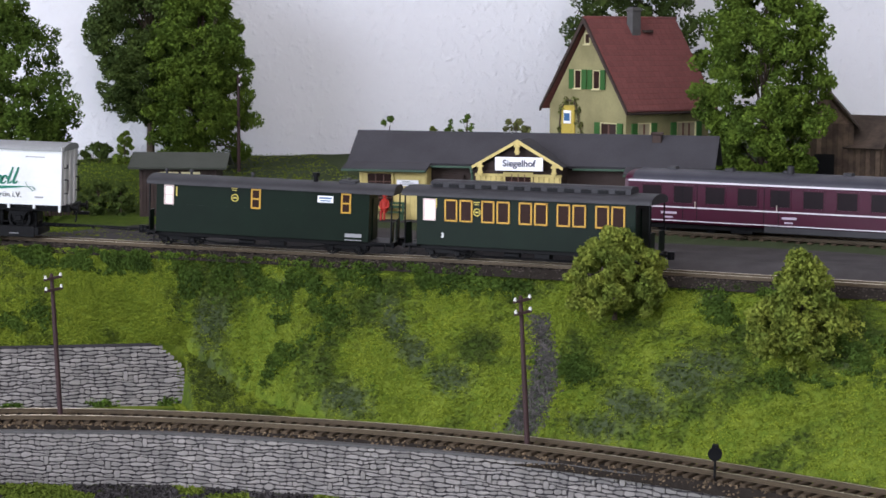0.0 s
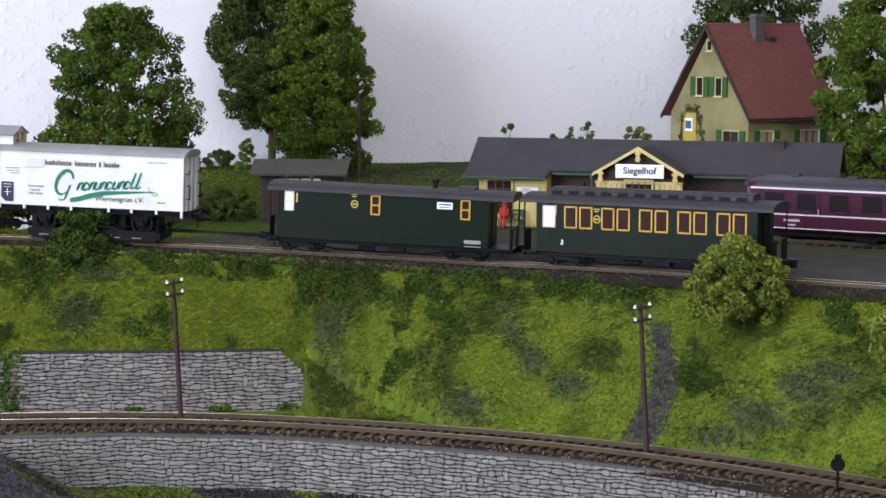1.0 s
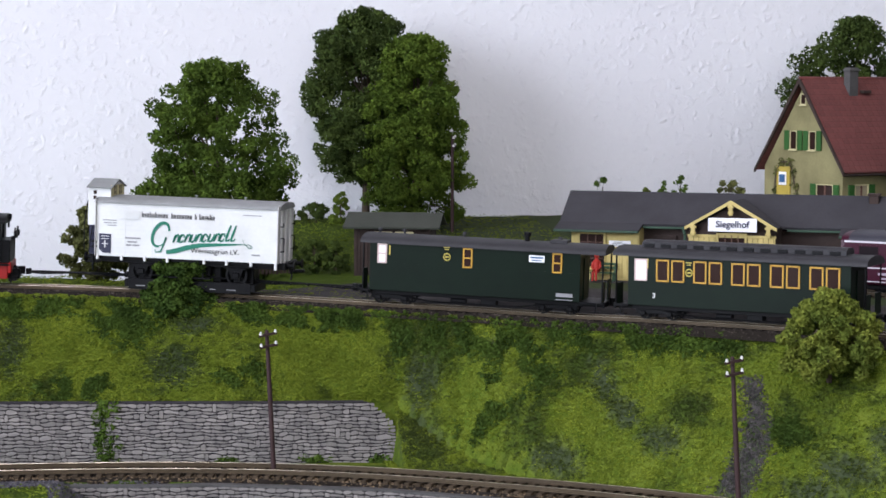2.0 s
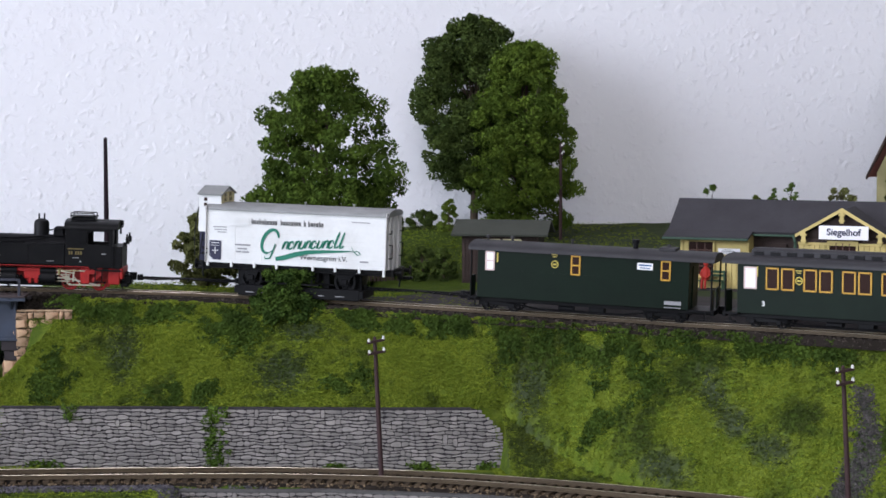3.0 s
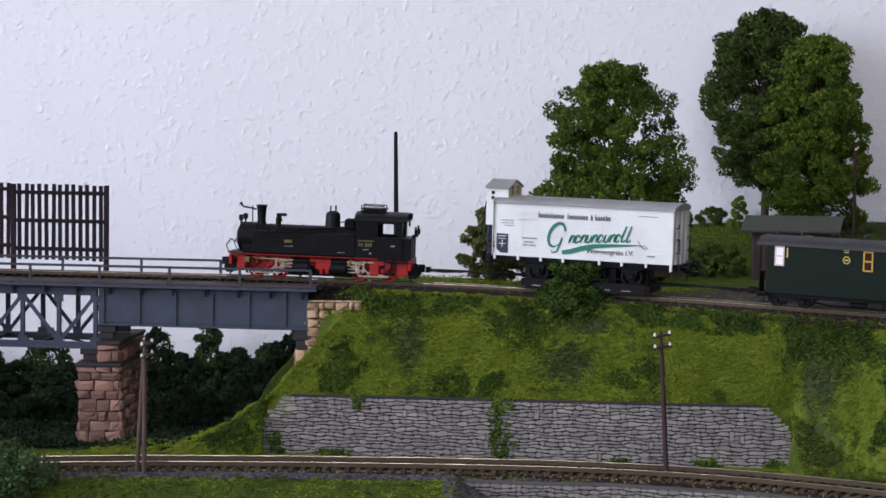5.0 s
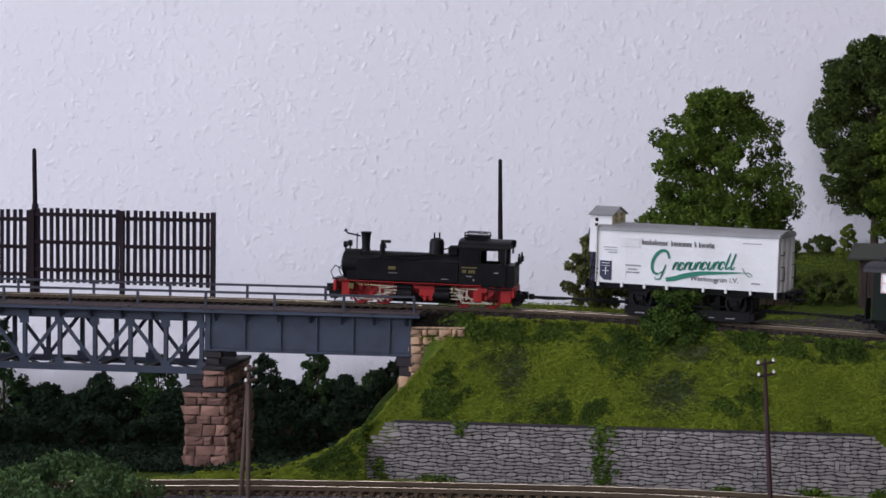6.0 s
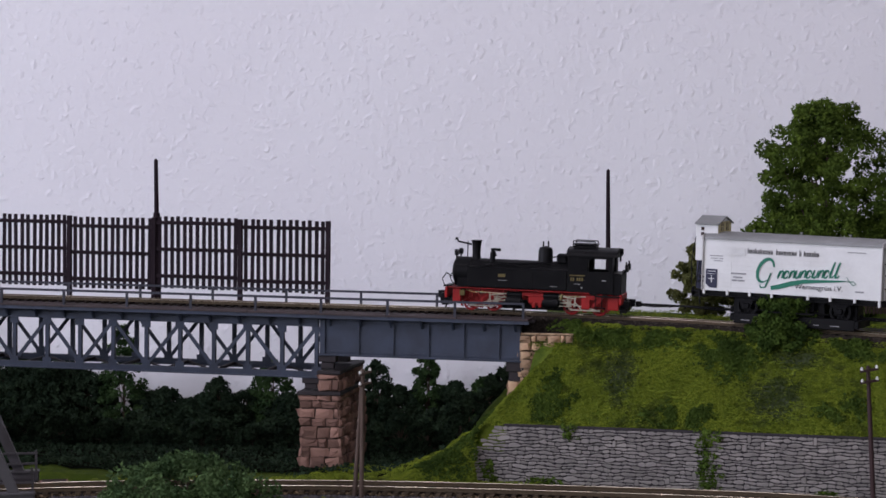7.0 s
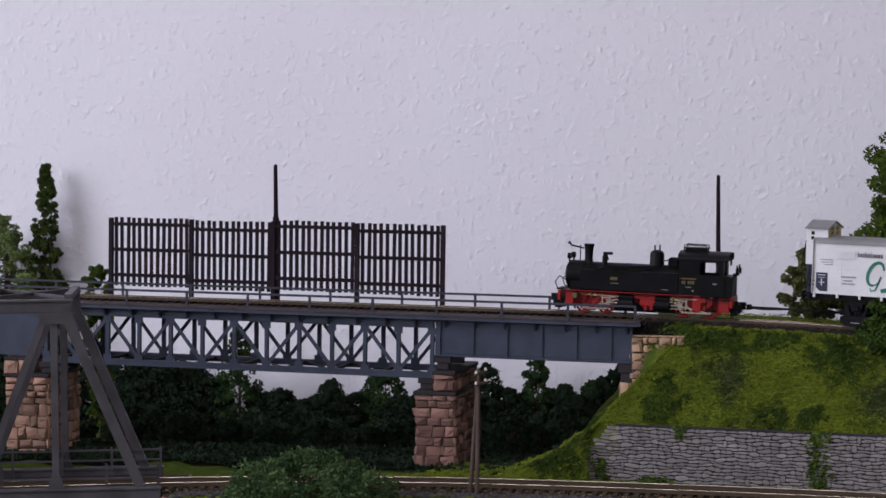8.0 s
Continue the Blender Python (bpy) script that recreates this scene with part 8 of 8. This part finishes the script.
# grit beside the lower track
sx_, sy_ = scatter(6000, -330, 22, lambda x: yl(x) - 35.0, lambda x: yl(x) - 20.5)
sel = field(sx_, sy_, 14.0, 41.0) > -0.25
v, f = leaf_cloud(np.stack([sx_[sel], sy_[sel], ground_z(sx_[sel], sy_[sel]) + 0.8], -1), np.full(int(sel.sum()), 0.8), int(sel.sum()) * 3, 0.75, rs, 0.6)
tagged(new("gravel_track_side", raw_mesh("gravel_track_side", v, f, M_SLATEGRIT)), "grey grit strip along the lower track", "gravel", kind="stuff")

# the station yard: a thin grey sheet between track and buildings
yx, yk = np.arange(40.0, 560.0, 8.0), np.linspace(0, 1, 14)
YX, YK = np.meshgrid(yx, yk)
lo_, hi_ = yu(YX) + 8.5, np.minimum(yu(YX) + 130.0, np.interp(YX, (40, 140, 230, 330, 480, 560), (50, 120, 170, 112, 60, 0)))
YY = lo_ + np.maximum(hi_ - lo_, 4.0) * YK
YZ = np.maximum(ground_z(YX, YY) + 1.0, zu(YX) - 4.6)
n2 = len(yx)
v = np.stack([YX.ravel(), YY.ravel(), YZ.ravel()], -1)
f = [(j * n2 + i, j * n2 + i + 1, (j + 1) * n2 + i + 1, (j + 1) * n2 + i) for j in range(len(yk) - 1) for i in range(n2 - 1)]
tagged(new("pavement", raw_mesh("pavement", v, f, M_ROAD, True)), "flat grey gravel station yard beside the track", "yard", kind="structure")


# ---- rubble retaining walls, stone by stone ----
def rubble_wall(name, fn, x0, x1, z0, ztop, seed, label, course=1.88, left_step=0.0, pick=None, keep_out=None):
    rng = random.Random(seed)
    w = root(name, Matrix(), label, "retaining wall", kind="structure")
    xs = np.arange(x0, x1 + 3.9, 4.0)
    core = Geo()
    if left_step:
        xs = np.arange(x0 + 1, x1 - 2, 2.0)
    tops = np.minimum(ztop, np.where(xs < x0 + 16, 8.0, np.where(xs > x1 - 13, ztop - (xs - x1 + 13), ztop))) if left_step else 0 * xs + ztop
    n = len(xs)
    yy = fn(xs) - 0.35
    core.add([(a, b, z0 - 3) for a, b in zip(xs, yy)] + [(a, b, c) for a, b, c in zip(xs, yy, tops)] + [(a, b + 4, c) for a, b, c in zip(xs, yy, tops)],
             [(i, i + 1, n + i + 1, n + i) for i in range(n - 1)] + [(n + i, n + i + 1, 2 * n + i + 1, 2 * n + i) for i in range(n - 1)])
    part("mortar", core, M_JOINT, w)
    rest = Geo()
    count, rows = 0, int(round((ztop - z0) / course))
    step = (ztop - z0) / rows
    waves = [(rng.uniform(0, 6.3), rng.uniform(0, 6.3), rng.uniform(0, 6.3)) for _ in range(rows + 1)]

    def bed(i, x):
        """Height of a wavy bed joint."""
        if i <= 0 or i >= rows:
            return z0 if i <= 0 else ztop
        a, b, c = waves[i]
        return z0 + i * step + 0.4 * math.sin(x * 0.15 + a) + 0.36 * math.sin(x * 0.41 + b) + 0.2 * math.sin(x * 0.9 + c)

    taken = {}
    for row in range(rows):
        zr = z0 + row * step
        x = x0 + rng.uniform(-3, 0)
        xe = x1
        if left_step:
            x += left_step * max(0.0, zr - 8) / 14.0
            xe -= max(0.0, zr - 10.0)
        while x < xe - 1:
            hit = [b for a, b in taken.get(row, ()) if a - 0.6 < x < b]
            if hit:
                x = max(hit)
                continue
            tall = rng.random() < 0.028 and row < rows - 1
            L = rng.uniform(1.9, 3.0) if tall else rng.choice((rng.uniform(2.6, 4.2), rng.uniform(3.8, 6.4), rng.uniform(5.0, 8.6)))
            ahead = [a for a, b in taken.get(row, ()) if x < a < x + L * 1.1]
            if ahead:
                L = max(min(ahead) - x, 1.0)
            L = min(L, xe - x)
            s = float(fn(x + 2) - fn(x - 2)) / 4.0
            cosv = 1 / math.sqrt(1 + s * s)
            cx = x + L * cosv / 2
            top_row = row + (2 if tall else 1)
            if tall:
                taken.setdefault(row + 1, []).append((x, x + L * cosv))
            lo, hi = bed(row, cx), bed(top_row, cx)
            cz = (lo + hi) / 2
            if not (keep_out and keep_out(cx, cz)):
                half, proud = L / 2 - 0.1, 1.0 + rng.uniform(-0.15, 0.2) + (0.15 if tall else 0)
                pinch = [0.95 if tall or L < 2.8 else rng.uniform(0.55, 1.0) for _ in range(2)]
                up, dn = [], []
                for q, k in ((-1.0, pinch[0] * 0.55), (-0.86, pinch[0]), (-0.35, 1.0), (0.35, 1.0), (0.86, pinch[1]), (1.0, pinch[1] * 0.55)):
                    px = cx + q * half * cosv
                    a, b = bed(row, px), bed(top_row, px)
                    m, hh = (a + b) / 2, max((b - a) / 2 - 0.24, 0.3) * k
                    up.append((q * half, m + hh + rng.uniform(-0.06, 0.06) - cz))
                    dn.append((q * half, m - hh + rng.uniform(-0.06, 0.06) - cz))
                o = dn + up[::-1]
                n = len(o)
                mx = sum(p[1] for p in o) / n
                stone = Geo().add([(a, 0.4, b) for a, b in o] + [(a, -0.72 * proud, b) for a, b in o] + [(a * 0.96, -proud + rng.uniform(-0.05, 0.05), mx + (b - mx) * 0.8) for a, b in o],
                                  [(i, (i + 1) % n, n + (i + 1) % n, n + i) for i in range(n)] + [(n + i, n + (i + 1) % n, 2 * n + (i + 1) % n, 2 * n + i) for i in range(n)] + [tuple(range(2 * n, 3 * n))])
                at = mpose(cx, float(fn(cx)), cz, math.degrees(math.atan(s)))
                if pick(cx, cz) and count < 300:
                    part("stone", raw_mesh("stone", stone.v, stone.f, M_STONE), None, w, at=at)
                    count += 1
                else:
                    rest.add([tuple((at @ (Vector(v) * MM)) / MM) for v in stone.v], stone.f)
            x += L * cosv
    ob = part("stones", raw_mesh("stones", rest.v, rest.f, M_STONE_ISLE), None, w)
    ob["kind"] = "stuff"
    sweep(cop := Geo(), np.stack([xs, fn(xs) + 1.2, 0 * xs], -1), [(-1.9, ztop - 0.1), (2.6, ztop - 0.1), (2.6, ztop + 0.9), (-1.9, ztop + 0.9)])
    return w, cop


uw, _ = rubble_wall("retaining_wall_upper", yw, WALL_X0, WALL_X1, -9.0, WALL_TOP, 5, "grey rubble stone retaining wall below the grassy bank", left_step=14.0, pick=lambda x, z: x < 35)
fw, cop = rubble_wall("retaining_wall_front", front_edge, -2.0, 400.0, -36.0, -9.6, 6, "grey rubble stone retaining wall in front of the lower track", pick=lambda x, z: x < 130)
part("coping", cop, M_COPING, fw)
xs = np.arange(WALL_X0 + 15, WALL_X1 - 13, 4.0)
part("coping", sweep(Geo(), np.stack([xs, yw(xs) + 1.0, 0 * xs], -1), [(-1.9, WALL_TOP + 0.15), (2.4, WALL_TOP + 0.15), (2.4, WALL_TOP + 0.7), (-1.9, WALL_TOP + 0.7)]), M_JOINT, uw)
